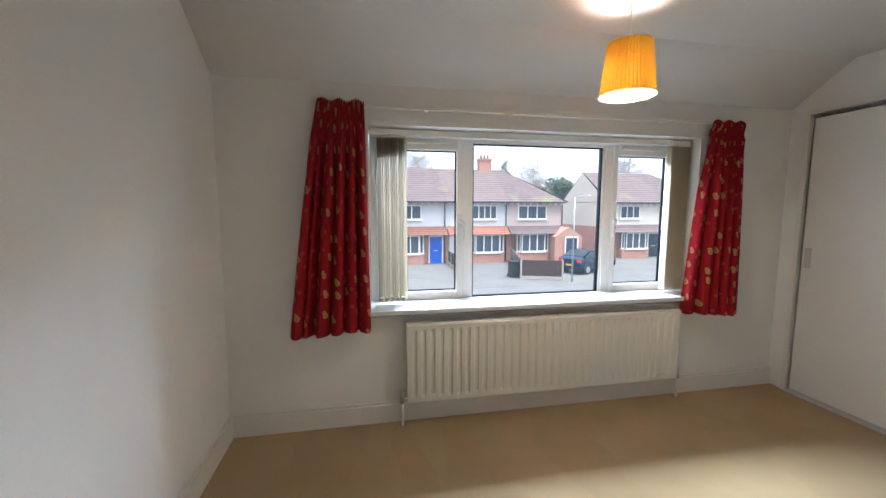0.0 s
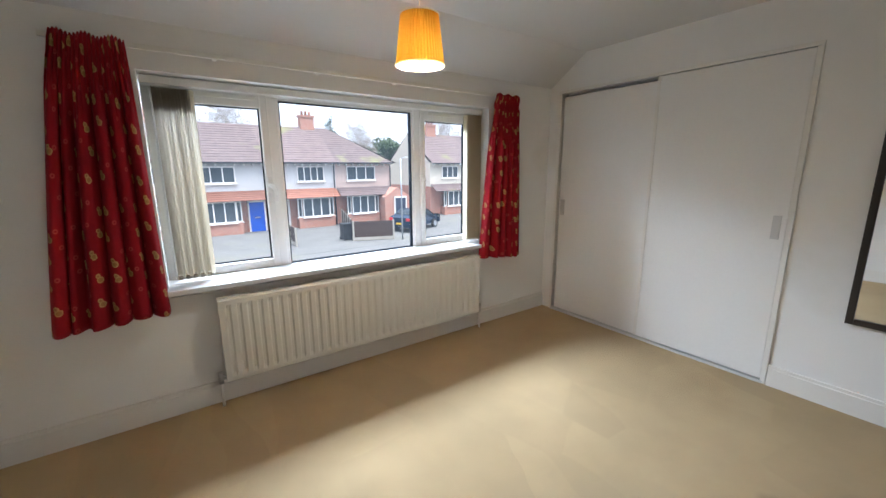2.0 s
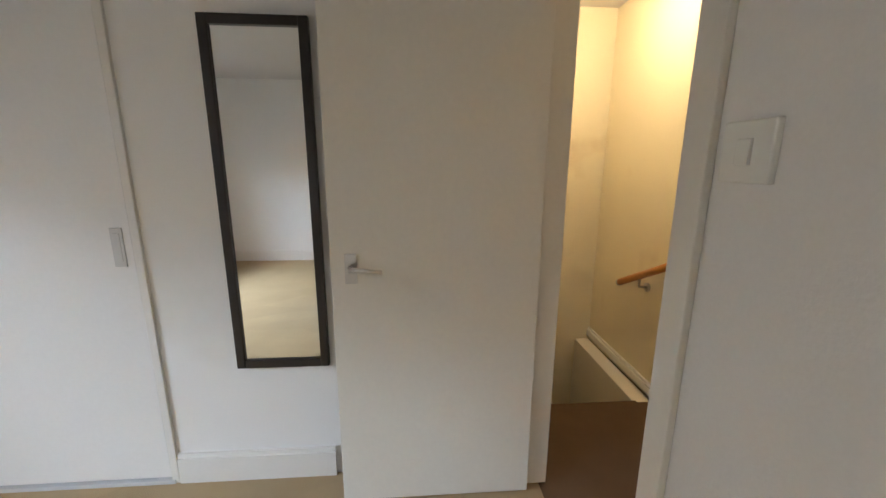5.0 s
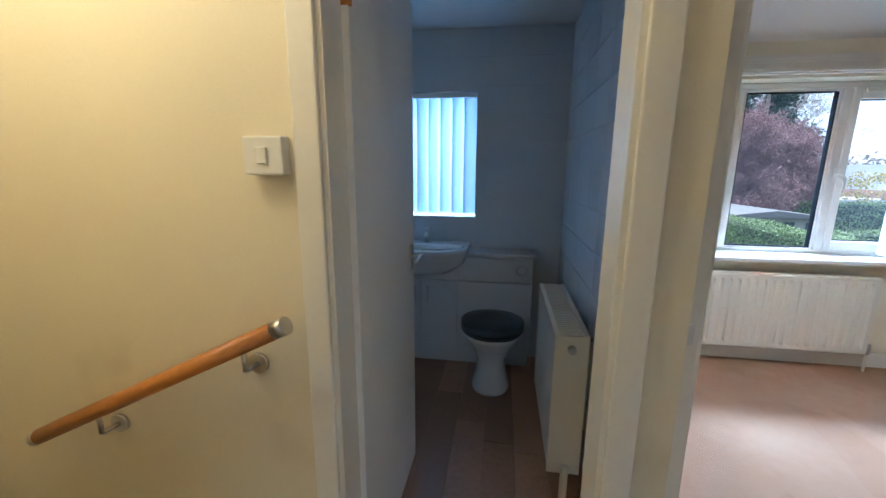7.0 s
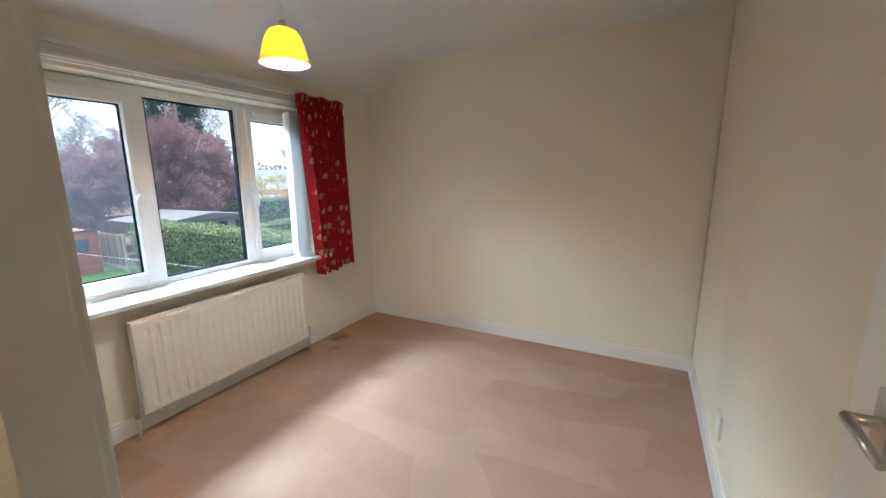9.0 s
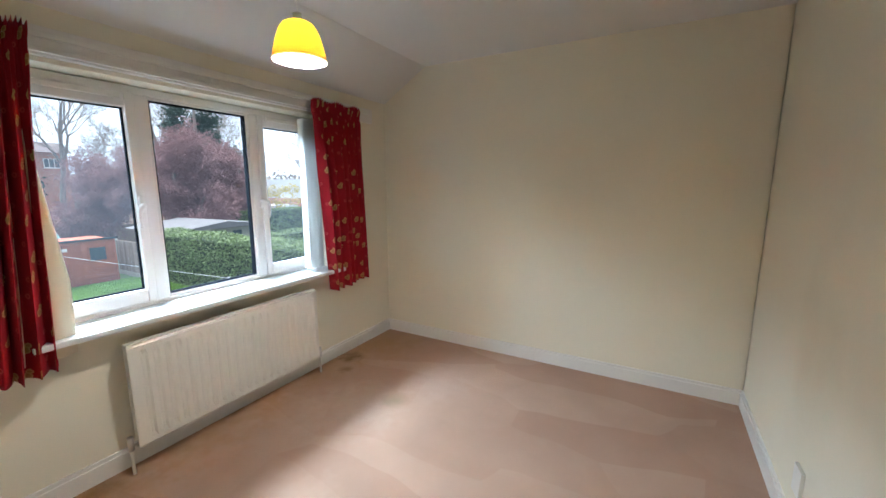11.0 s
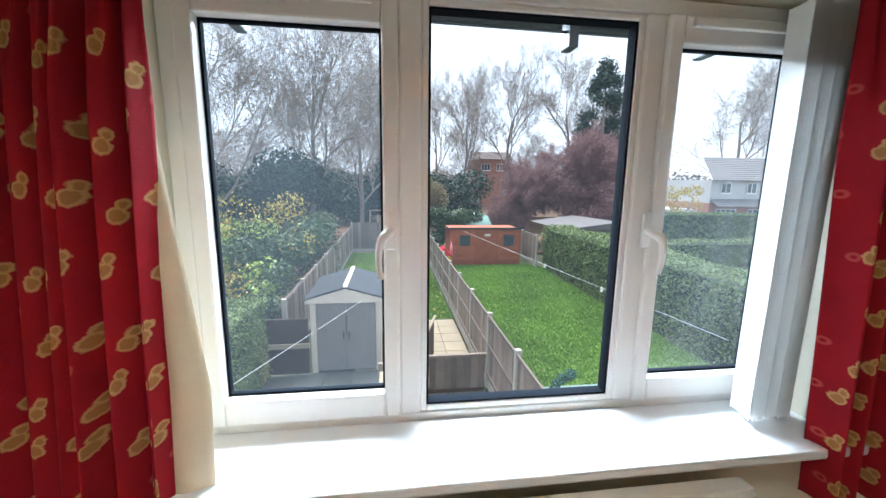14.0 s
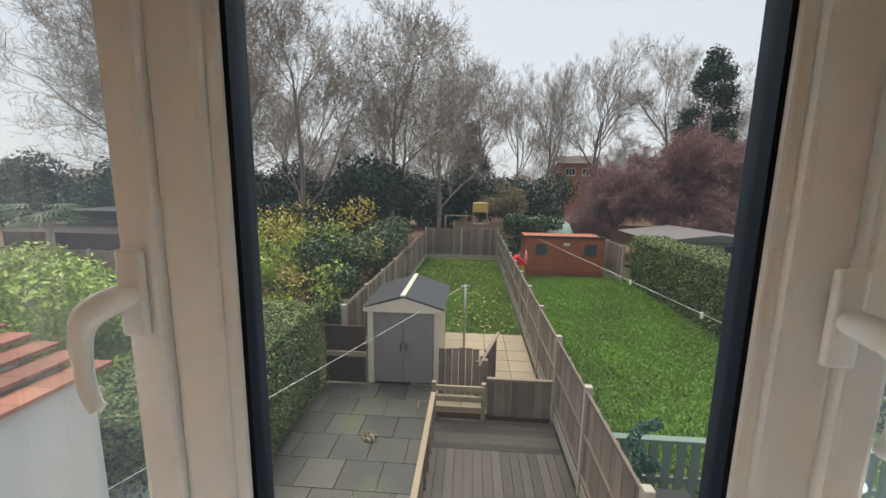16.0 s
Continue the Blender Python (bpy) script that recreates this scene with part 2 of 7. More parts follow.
LEAFB = mat("white_panel_paint", (0.80, 0.78, 0.75), 0.45, 0.03, 1.4, 60, 0.06)
UPVC = mat("white_upvc", (0.80, 0.78, 0.75), 0.3, 0.02, 3, 40, 0.03)
SILLM = mat("white_sill_board", (0.70, 0.70, 0.70), 0.2, 0.02, 2, 40, 0.02)
RADM = mat("radiator_enamel", (0.74, 0.71, 0.64), 0.35, 0.03, 3, 80, 0.04)
GASKET = mat("black_rubber_gasket", (0.008, 0.01, 0.014), 0.9, 0.1, 4, 60, 0.05, spec=0.05)
CHROME = mat("worn_chrome", (0.6, 0.58, 0.55), 0.28, 0.06, 8, 80, 0.05, metal=1)
PLASTIC = mat("white_plastic", (0.78, 0.76, 0.70), 0.35, 0.02, 4, 60, 0.02)
GREYPL = mat("grey_white_plastic", (0.60, 0.59, 0.57), 0.4, 0.03, 4, 60, 0.03)
BLACKF = mat("dark_brown_frame", (0.02, 0.014, 0.012), 0.4, 0.2, 12, 120, 0.1)
RED = curtain_mat("red_printed_cotton")
LINING = mat("cream_curtain_lining", (0.72, 0.62, 0.45), 0.85, 0.06, 5, 300, 0.2)
BLIND = mat("beige_blind_fabric", (0.50, 0.42, 0.29), 0.8, 0.08, 3, 350, 0.25)
BLINDW = mat("white_blind_fabric", (0.80, 0.80, 0.78), 0.8, 0.05, 3, 350, 0.2)
PINE = mat("orange_varnished_pine", (0.50, 0.20, 0.035), 0.35, 0.2, 3, 40, 0.08)
TILE = mat("pale_bathroom_tile", (0.66, 0.68, 0.70), 0.25, 0.03, 2, 60, 0.03)
CERAM = mat("white_ceramic", (0.80, 0.82, 0.84), 0.12, 0.02, 3, 30, 0.0)
SEAT = mat("dark_grey_seat_lacquer", (0.03, 0.036, 0.045), 0.22, 0.1, 3, 30, 0.02)
CABIN = mat("white_cabinet_foil", (0.70, 0.72, 0.74), 0.35, 0.03, 3, 50, 0.03)
VINYL = mat("brown_wood_vinyl", (0.36, 0.20, 0.12), 0.4, 0.3, 3, 30, 0.08)
HALLC = mat("brown_hall_carpet", (0.12, 0.075, 0.045), 0.95, 0.2, 5, 380, 0.8, spec=0.1)
CARPA = carpet_mat("beige_carpet", (0.50, 0.365, 0.205), (0.40, 0.29, 0.165), 0.35,
                   [(-1.15, 1.45, 0.05, (0.25, 0.18, 0.10), 0.6), (-2.0, 1.6, 0.5, (0.40, 0.31, 0.20), 0.5)])
# tan band along the window wall, paler patches mid-floor, then small brown spills
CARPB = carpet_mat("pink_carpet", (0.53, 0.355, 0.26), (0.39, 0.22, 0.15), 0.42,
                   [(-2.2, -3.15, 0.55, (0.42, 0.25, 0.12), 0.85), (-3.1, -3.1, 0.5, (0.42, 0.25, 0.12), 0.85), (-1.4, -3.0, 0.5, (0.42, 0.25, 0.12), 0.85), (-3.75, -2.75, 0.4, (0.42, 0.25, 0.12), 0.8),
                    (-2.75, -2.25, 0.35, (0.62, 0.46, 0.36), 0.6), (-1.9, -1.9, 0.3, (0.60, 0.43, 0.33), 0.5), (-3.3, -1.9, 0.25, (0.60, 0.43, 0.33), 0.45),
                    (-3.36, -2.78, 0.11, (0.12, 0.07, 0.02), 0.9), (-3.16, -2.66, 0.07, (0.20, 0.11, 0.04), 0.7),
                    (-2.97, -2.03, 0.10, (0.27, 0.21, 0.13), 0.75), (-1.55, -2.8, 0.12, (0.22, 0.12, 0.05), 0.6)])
# film paints a pale haze over the view; GLASSD also carries dust smears
GLASS = glass_mat("window_glass", film=0.0035)
GLASSD = glass_mat("dusty_hazed_window_glass", film=0.012)
GLASSF = glass_mat("hazed_street_glass", film=0.006)
MIRROR = mat("mirror_silver", (0.86, 0.87, 0.86), 0.015, 0.0, 1, 1, 0, metal=1)
SHADE_A = shade_mat("amber_pleated_fabric", (0.80, 0.42, 0.03))
SHADE_B = shade_mat("yellow_shade_card", (0.80, 0.34, 0.01))
GLOW = glow_mat("lit_bulb_glass", (1, 0.85, 0.6), 12)

# ---- mesh helpers ----


def box(bm, x0, x1, y0, y1, z0, z1, bevel=0.0):
    x0, x1, y0, y1, z0, z1 = min(x0, x1), max(x0, x1), min(y0, y1), max(y0, y1), min(z0, z1), max(z0, z1)
    v = [bm.verts.new(c) for c in ((x0, y0, z0), (x1, y0, z0), (x1, y1, z0), (x0, y1, z0), (x0, y0, z1), (x1, y0, z1), (x1, y1, z1), (x0, y1, z1))]
    fs = [bm.faces.new([v[i] for i in q]) for q in ((3, 2, 1, 0), (4, 5, 6, 7), (0, 1, 5, 4), (1, 2, 6, 5), (2, 3, 7, 6), (3, 0, 4, 7))]
    if bevel:
        es = list({e for f in fs for e in f.edges})
        bmesh.ops.bevel(bm, geom=es, offset=bevel, segments=2, affect="EDGES", profile=0.6)
    return bm


def B(*a, bevel=0.0):
    return box(bmesh.new(), *a, bevel=bevel)


def tube(bm, p, q, r0, r1=None, n=10, caps=True):
    """A round bar from p to q."""
    r1 = r0 if r1 is None else r1
    p, q = Vector(p), Vector(q)
    m = (q - p).to_track_quat("Z", "Y").to_matrix()
    ra = [bm.verts.new(p + m @ Vector((r0 * math.cos(i * math.tau / n), r0 * math.sin(i * math.tau / n), 0))) for i in range(n)]
    rb = [bm.verts.new(q + m @ Vector((r1 * math.cos(i * math.tau / n), r1 * math.sin(i * math.tau / n), 0))) for i in range(n)]
    for i in range(n):
        f = bm.faces.new((ra[i], ra[(i + 1) % n], rb[(i + 1) % n], rb[i]))
        f.smooth = True
    if caps:
        bm.faces.new(ra[::-1])
        bm.faces.new(rb)
    return bm


def T(*a, **k):
    return tube(bmesh.new(), *a, **k)


def lathe(profile, cx, cy, n=40, squash=1.0, ripple=0.0, ripples=0):
    """A turned shape from (radius, z) pairs."""
    bm = bmesh.new()
    rings = []
    for r, z in profile:
        rings.append([bm.verts.new((cx + (r + (ripple if ripples and i % 2 else 0)) * math.cos(i * math.tau / n), cy + squash * (r + (ripple if ripples and i % 2 else 0)) * math.sin(i * math.tau / n), z)) for i in range(n)])
    for a, b in zip(rings, rings[1:]):
        for i in range(n):
            f = bm.faces.new((a[i], a[(i + 1) % n], b[(i + 1) % n], b[i]))
            f.smooth = not ripples
    return bm


def obj(name, bm, material, smooth=False):
    me = bpy.data.meshes.new(name)
    bmesh.ops.recalc_face_normals(bm, faces=bm.faces)
    bm.to_mesh(me)
    bm.free()
    me.materials.append(material)
    if smooth:
        for q in me.polygons:
            q.use_smooth = True
    return new(name, me)


def thing(name, at, label, category, group=""):
    e = new(name)
    e.location = at
    e.empty_display_size = 0.1
    return tagged(e, label, category, group)


def part(name, bm, material, parent, label="", smooth=False):
    ob = obj(name, bm, material, smooth)
    up = parent.matrix_world.copy() if parent.parent else Matrix.Translation(parent.location)
    ob.parent = parent
    if not parent.parent and parent.type == "EMPTY":
        ob.matrix_parent_inverse = up.inverted()
    return tagged(ob, label) if label else ob


def mesh_obj(name, verts, faces, material, parent=None, label="", smooth=False):
    me = bpy.data.meshes.new(name)
    me.from_pydata(verts, [], faces)
    me.materials.append(material)
    if smooth:
        me.polygons.foreach_set("use_smooth", [True] * len(me.polygons))
    ob = new(name, me)
    if parent:
        ob.parent = parent
        if parent.type == "EMPTY":
            ob.matrix_parent_inverse = Matrix.Translation(parent.location).inverted()
    return tagged(ob, label) if label else ob


def structure(name, bm, material, label, category):
    return tagged(obj(name, bm, material), label, category, kind="structure")


def wall(name, axis, at, thick, lo, hi, z0, z1, holes, material, label):
    """A wall across an axis, its room face at 'at', growing by thick; holes as (lo, hi, z0, z1)."""
    bm = bmesh.new()

    def put(a, b, c, d):
        if b - a > 1e-4 and d - c > 1e-4:
            if axis == "y":
                box(bm, a, b, at, at + thick, c, d)
            else:
                box(bm, at, at + thick, a, b, c, d)
    x = lo
    for h0, h1, c, d in sorted(holes):
        put(x, h0, z0, z1)
        put(h0, h1, z0, c)
        put(h0, h1, d, z1)
        x = h1
    put(x, hi, z0, z1)
    return structure(name, bm, material, label, "wall")
# ---- front bedroom: the room shell ----
AX0, AX1, AY0, AY1, AZ = -4.06, 0.0, 0.29, 3.73, 2.42
BX0, BX1, BY0, BY1, BZ = -4.08, -0.905, -2.90, 0.08, 2.48
BF = -0.045  # back bedroom carpet lies a little lower than the landing
AW = (-3.19, -0.795, 0.715, 1.935)
BW = (-3.28, -1.475, 0.735, 1.97)
structure("floor_front_bedroom", B(AX0 - 0.1, 0.1, 0.23, AY1 + 0.1, -0.12, 0), CARPA, "worn beige carpet with faint brushed marks", "carpet")
wall("wall_north", "y", AY1, 0.32, -4.4, 0.9, -2.95, 2.6, [AW], WALL_A, "white painted bedroom wall with a wide window")
wall("wall_west", "x", AX0, -0.25, AY0 - 0.21, AY1, 0, 2.6, [], WALL_A, "plain white painted bedroom wall")
wall("wall_south", "y", AY0, -0.09, AX0, 0.0, 0, 2.6, [(-0.89, -0.10, 0, 2.0)], WALL_A, "white bedroom wall beside the open doorway")
wall("wall_east", "x", 0.0, 0.1, AY0 - 0.11, AY1, 0, 2.6, [(1.81, 3.60, 0.0, 2.12)], WALL_A, "white wall with a built-in wardrobe")


def ceiling(name, x0, x1, y0, y1, z, slope, material, label):
    """A ceiling with a sloped strip at the eaves; slope: (y at the wall, z there, y where it turns flat)."""
    bm = bmesh.new()
    box(bm, x0, x1, y0, y1, z, z + 0.1)
    if slope:
        yw, zw, yf = slope
        p = [(x, y, zz) for x in (x0, x1) for y, zz in ((yw, zw), (yf, z), (yf, z + 0.08), (yw, zw + 0.12))]
        v = [bm.verts.new(c) for c in p]
        for q in ((0, 1, 2, 3), (7, 6, 5, 4), (0, 4, 5, 1), (1, 5, 6, 2), (2, 6, 7, 3), (3, 7, 4, 0)):
            bm.faces.new([v[i] for i in q])
    return structure(name, bm, material, label, "ceiling")


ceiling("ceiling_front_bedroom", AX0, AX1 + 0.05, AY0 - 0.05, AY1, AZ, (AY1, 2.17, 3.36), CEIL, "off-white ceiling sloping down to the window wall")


def skirting(name, runs, material=GLOSS, h=0.14, z=0.0):
    """Moulded skirting boards; runs of (x0, y0, x1, y1, nx, ny): the wall line and the way into the room."""
    bm = bmesh.new()
    for x0, y0, x1, y1, nx, ny in runs:
        for d, zt in ((0.018, h - 0.02), (0.011, h)):
            box(bm, min(x0, x1, x0 + nx * d, x1 + nx * d), max(x0, x1, x0 + nx * d, x1 + nx * d),
                min(y0, y1, y0 + ny * d, y1 + ny * d), max(y0, y1, y0 + ny * d, y1 + ny * d), z if d > 0.015 else z + h - 0.02, z + zt, 0.0)
    return structure(name, bm, material, "white painted moulded skirting board", "skirting")


skirting("baseboard_front_bedroom", [(AX0, AY1, 0, AY1, 0, -1), (AX0, AY0, AX0, AY1, 1, 0), (0, 1.12, 0, 1.79, -1, 0), (AX0, AY0, -0.97, AY0, 0, 1)])


def lining(name, x0, x1, y0, y1, top, axis, label, sides=(-1, 1)):
    """Door lining with stops and architraves round an opening."""
    bm = bmesh.new()
    if axis == "y":
        for a, b in ((x0 - 0.001, x0 + 0.022), (x1 - 0.022, x1 + 0.001)):
            box(bm, a, b, y0 - 0.003, y1 + 0.003, 0, top, 0.003)
        box(bm, x0, x1, y0 - 0.003, y1 + 0.003, top - 0.022, top + 0.002, 0.003)
        for y, s in ((y0, -1), (y1, 1)):
            if s not in sides:
                continue
            for a, b in ((x0 - 0.055, x0 + 0.008), (x1 - 0.008, x1 + 0.055)):
                box(bm, a, b, y, y + s * 0.016, 0, top + 0.05, 0.004)
            box(bm, x0 - 0.055, x1 + 0.055, y, y + s * 0.014, top, top + 0.055, 0.004)
    else:
        for a, b in ((y0 - 0.001, y0 + 0.022), (y1 - 0.022, y1 + 0.001)):
            box(bm, x0 - 0.003, x1 + 0.003, a, b, 0, top, 0.003)
        box(bm, x0 - 0.003, x1 + 0.003, y0, y1, top - 0.022, top + 0.002, 0.003)
        for x, s in ((x0, -1), (x1, 1)):
            for a, b in ((y0 - 0.055, y0 + 0.008), (y1 - 0.008, y1 + 0.055)):
                box(bm, x, x + s * 0.016, a, b, 0, top + 0.05, 0.004)
            box(bm, x, x + s * 0.014, y0 - 0.055, y1 + 0.055, top, top + 0.055, 0.004)
    return structure(name, bm, DOORP, label, "door frame")


lining("trim_front_bedroom_door", -0.89, -0.10, AY0 - 0.09, AY0, 2.0, "y", "cream painted door lining and architrave", (1,))


def lever(parent, x, y, z, nx, ny, lx, ly, label="chrome lever handle on a square plate"):
    """Lever handle: n is the way out of the door face, l the way the lever points."""
    bm = bmesh.new()
    box(bm, x - abs(ly + 0) * 0.02 - abs(lx) * 0.021, x + abs(ly) * 0.02 + abs(lx) * 0.021, y - abs(lx) * 0.02 - abs(ly) * 0.021, y + abs(lx) * 0.02 + abs(ly) * 0.021, z - 0.055, z + 0.055)
    for v in bm.verts:
        v.co.x = x + (v.co.x - x) * (1 if abs(lx) else 0) + (nx * 0.008 if (v.co.x - x) * nx > 0 else 0)
        v.co.y = y + (v.co.y - y) * (1 if abs(ly) else 0) + (ny * 0.008 if (v.co.y - y) * ny > 0 else 0)
    h = part("handle", bm, CHROME, parent, label)
    bm = bmesh.new()
    tube(bm, (x, y, z + 0.005), (x + nx * 0.05, y + ny * 0.05, z + 0.005), 0.009)
    tube(bm, (x + nx * 0.047, y + ny * 0.047, z + 0.006), (x + nx * 0.05 + lx * 0.115, y + ny * 0.05 + ly * 0.115, z + 0.0), 0.009, 0.006)
    part("lever", bm, CHROME, parent)


# front bedroom door: flush leaf folded back along the wardrobe wall
d = thing("door_front_bedroom", (-0.13, 0.30, 0), "plain cream flush door standing open against the wall", "door")
part("leaf", B(-0.165, -0.125, 0.295, 1.062, 0.008, 1.985, bevel=0.003), DOORP, d)
lever(d, -0.165, 0.99, 1.0, -1, 0, 0, -1)
for z in (0.25, 1.75):
    part("hinge", T((-0.128, 0.292, z - 0.04), (-0.128, 0.292, z + 0.04), 0.006), CHROME, d)

# built-in wardrobe
w = thing("built_in_wardrobe", (0.05, 2.7, 0), "white built-in wardrobe with two closed flush sliding doors", "wardrobe")
bm = bmesh.new()
box(bm, 0.1, 0.62, 1.75, 3.65, 0, 0.03)
box(bm, 0.1, 0.62, 1.75, 3.65, 2.1, 2.16)
box(bm, 0.6, 0.63, 1.75, 3.65, 0, 2.16)
box(bm, 0.1, 0.63, 1.72, 1.75, 0, 2.16)
box(bm, 0.1, 0.63, 3.65, 3.68, 0, 2.16)
part("carcass", bm, LEAFB, w)
part("door", B(0.012, 0.034, 2.66, 3.575, 0.025, 2.075, bevel=0.002), LEAFB, w)
dr = part("door", B(-0.012, 0.010, 1.826, 2.69, 0.03, 2.098, bevel=0.002), LEAFB, w)
part("door_edge_strip", B(-0.016, 0.012, 2.688, 2.712, 0.03, 2.10, bevel=0.003), GLOSS, w)
part("track", B(-0.02, 0.06, 1.81, 3.60, 0.0, 0.018, bevel=0.002), GREYPL, w)
part("jamb", B(-0.014, 0.02, 1.795, 1.825, 0, 2.104, bevel=0.003), GLOSS, w)
part("jamb", B(-0.014, 0.02, 3.59, 3.62, 0, 2.104, bevel=0.003), GLOSS, w)
part("head", B(-0.014, 0.02, 1.795, 3.62, 2.105, 2.13, bevel=0.003), GLOSS, w)
for y, x in ((1.875, -0.013), (3.535, 0.011)):
    bm = bmesh.new()
    box(bm, x - 0.004, x + 0.002, y - 0.022, y + 0.022, 0.98, 1.13, 0.002)
    box(bm, x - 0.006, x, y - 0.012, y + 0.012, 1.0, 1.11, 0.002)
    part("finger_pull", bm, GREYPL, w, "recessed plastic finger pull")

# mirror
mi = thing("wall_mirror", (-0.02, 1.31, 0.55), "tall narrow wall mirror in a dark brown frame", "mirror")
my0, my1, mz0, mz1 = 1.12, 1.49, 0.545, 1.865
bm = bmesh.new()
for a, b, c, e in ((my0, my0 + 0.034, mz0, mz1), (my1 - 0.034, my1, mz0, mz1), (my0 + 0.034, my1 - 0.034, mz0, mz0 + 0.034), (my0 + 0.034, my1 - 0.034, mz1 - 0.034, mz1)):
    box(bm, -0.03, -0.004, a, b, c, e, 0.004)
part("frame", bm, BLACKF, mi)
part("glass", B(-0.017, -0.008, my0 + 0.03, my1 - 0.03, mz0 + 0.03, mz1 - 0.03), MIRROR, mi)


def handle_upvc(parent, x, y, z, ny, side):
    """Cranked window handle; side: the way the lever bends."""
    bm = bmesh.new()
    box(bm, x - 0.014, x + 0.014, y, y + ny * 0.012, z - 0.05, z + 0.05, 0.005)
    key = ((0, 0.01, 0, 0.012), (0.006, 0.036, -0.004, 0.015), (0.022, 0.05, -0.016, 0.015), (0.033, 0.053, -0.04, 0.011), (0.036, 0.053, -0.075, 0.009), (0.034, 0.052, -0.11, 0.0085), (0.027, 0.05, -0.135, 0.008))
    pts = [(x + side * a * 0.9, y + ny * b * 0.8, z + c * 0.92) for a, b, c, r in key]
    fine = []
    for i in range(len(pts) - 1):
        a, b, c, d = (Vector(pts[min(max(q, 0), len(pts) - 1)]) for q in (i - 1, i, i + 1, i + 2))
        for q in range(5):
            u = q / 5
            at = 0.5 * (2 * b + (c - a) * u + (2 * a - 5 * b + 4 * c - d) * u * u + (3 * b - a - 3 * c + d) * u ** 3)
            fine.append((at, key[i][3] + (key[i + 1][3] - key[i][3]) * u))
    fine.append((fine[-1][0] + (fine[-1][0] - fine[-2][0]) * 0.6, fine[-1][1] * 0.5))
    rings = []
    for i, (at, r) in enumerate(fine):
        d = (fine[min(i + 1, len(fine) - 1)][0] - fine[max(i - 1, 0)][0]).normalized()
        u = d.cross(Vector((side, 0.3, 0.2))).normalized()
        w_ = d.cross(u)
        rings.append([bm.verts.new(at + (u * math.cos(k * math.tau / 12) + w_ * math.sin(k * math.tau / 12)) * r) for k in range(12)])
    for a, b in zip(rings, rings[1:]):
        for k in range(12):
            bm.faces.new((a[k], a[(k + 1) % 12], b[(k + 1) % 12], b[k]))
    bm.faces.new(rings[-1])
    h = part("handle", bm, UPVC, parent, "white cranked window handle with a key hole", True)
    part("key_hole", T((pts[1][0] + side * 0.006, pts[1][1] - ny * 0.0, pts[1][2] - 0.004), (pts[1][0] + side * 0.006, pts[1][1] + ny * 0.0175, pts[1][2] - 0.004), 0.005), CHROME, parent)


def window(name, x0, x1, z0, z1, yf, ny, mull, label, glass, sash_inset=0.035):
    """uPVC window, room face at yf, ny the way into the room; two mullions, outer lights are opening sashes."""
    w = thing(name, ((x0 + x1) / 2, yf, z0), label, "window")
    w["kind"] = "structure"
    yo = yf - ny * 0.06
    bm = bmesh.new()
    fr = 0.04
    box(bm, x0, x1, yo, yf, z0, z0 + fr, 0.006)
    box(bm, x0, x1, yo, yf, z1 - fr, z1, 0.006)
    box(bm, x0, x0 + fr, yo, yf, z0 + fr, z1 - fr, 0.006)
    box(bm, x1 - fr, x1, yo, yf, z0 + fr, z1 - fr, 0.006)
    part("window_frame", bm, UPVC, w)
    xs = [x0 + fr, *mull, x1 - fr]
    for m in mull:
        part("mullion", B(m - 0.03, m + 0.03, yo, yf + ny * 0.002, z0 + fr, z1 - fr, bevel=0.008), UPVC, w)
    for i in range(3):
        a = xs[i] + (0.03 if i else 0)
        b = xs[i + 1] - (0.03 if i < 2 else 0)
        c, e = z0 + fr, z1 - fr
        if i != 1:
            bm = bmesh.new()
            s, st = 0.0435, 0.075
            ys, yt = yf - ny * 0.045, yf + ny * 0.014
            box(bm, a, a + s, ys, yt, c, e, 0.007)
            box(bm, b - s, b, ys, yt, c, e, 0.007)
            box(bm, a + s, b - s, ys, yt, c, c + st, 0.007)
            box(bm, a + s, b - s, ys, yt, e - st, e, 0.007)
            part("sash", bm, UPVC, w)
            vent = B(a + s + 0.02, b - s - 0.02, yt - ny * 0.002, yt + ny * 0.014, e - 0.034, e - 0.008, bevel=0.004)
            part("trickle_vent", vent, PLASTIC, w, "slim white plastic trickle vent")
            a, b, c, e = a + s, b - s, c + st, e - st
        else:
            bm = bmesh.new()
            s = 0.018
            for q in ((a, a + s, c, e), (b - s, b, c, e), (a + s, b - s, c, c + s), (a + s, b - s, e - s, e)):
                box(bm, q[0], q[1], yf - ny * 0.05, yf - ny * 0.006, q[2], q[3], 0.005)
            part("glazing_bead", bm, UPVC, w)
            a, b, c, e = a + s, b - s, c + s, e - s
        bm = bmesh.new()
        g = 0.0065
        yg0, yg1 = (yf - ny * 0.05, yf - ny * 0.012) if i == 1 else (yf - ny * 0.04, yf - ny * 0.022)
        for q in ((a, a + g, c, e), (b - g, b, c, e), (a + g, b - g, c, c + g), (a + g, b - g, e - g, e)):
            box(bm, q[0], q[1], yg0, yg1, q[2], q[3])
        part("gasket", bm, GASKET, w, "black glazing gasket")
        p = part("pane", B(a + 0.004, b - 0.004, yf - ny * 0.034, yf - ny * 0.03, c + 0.004, e - 0.004), glass if i == 1 or glass is GLASSF else GLASSD, w)
        p.visible_shadow = False
    return w


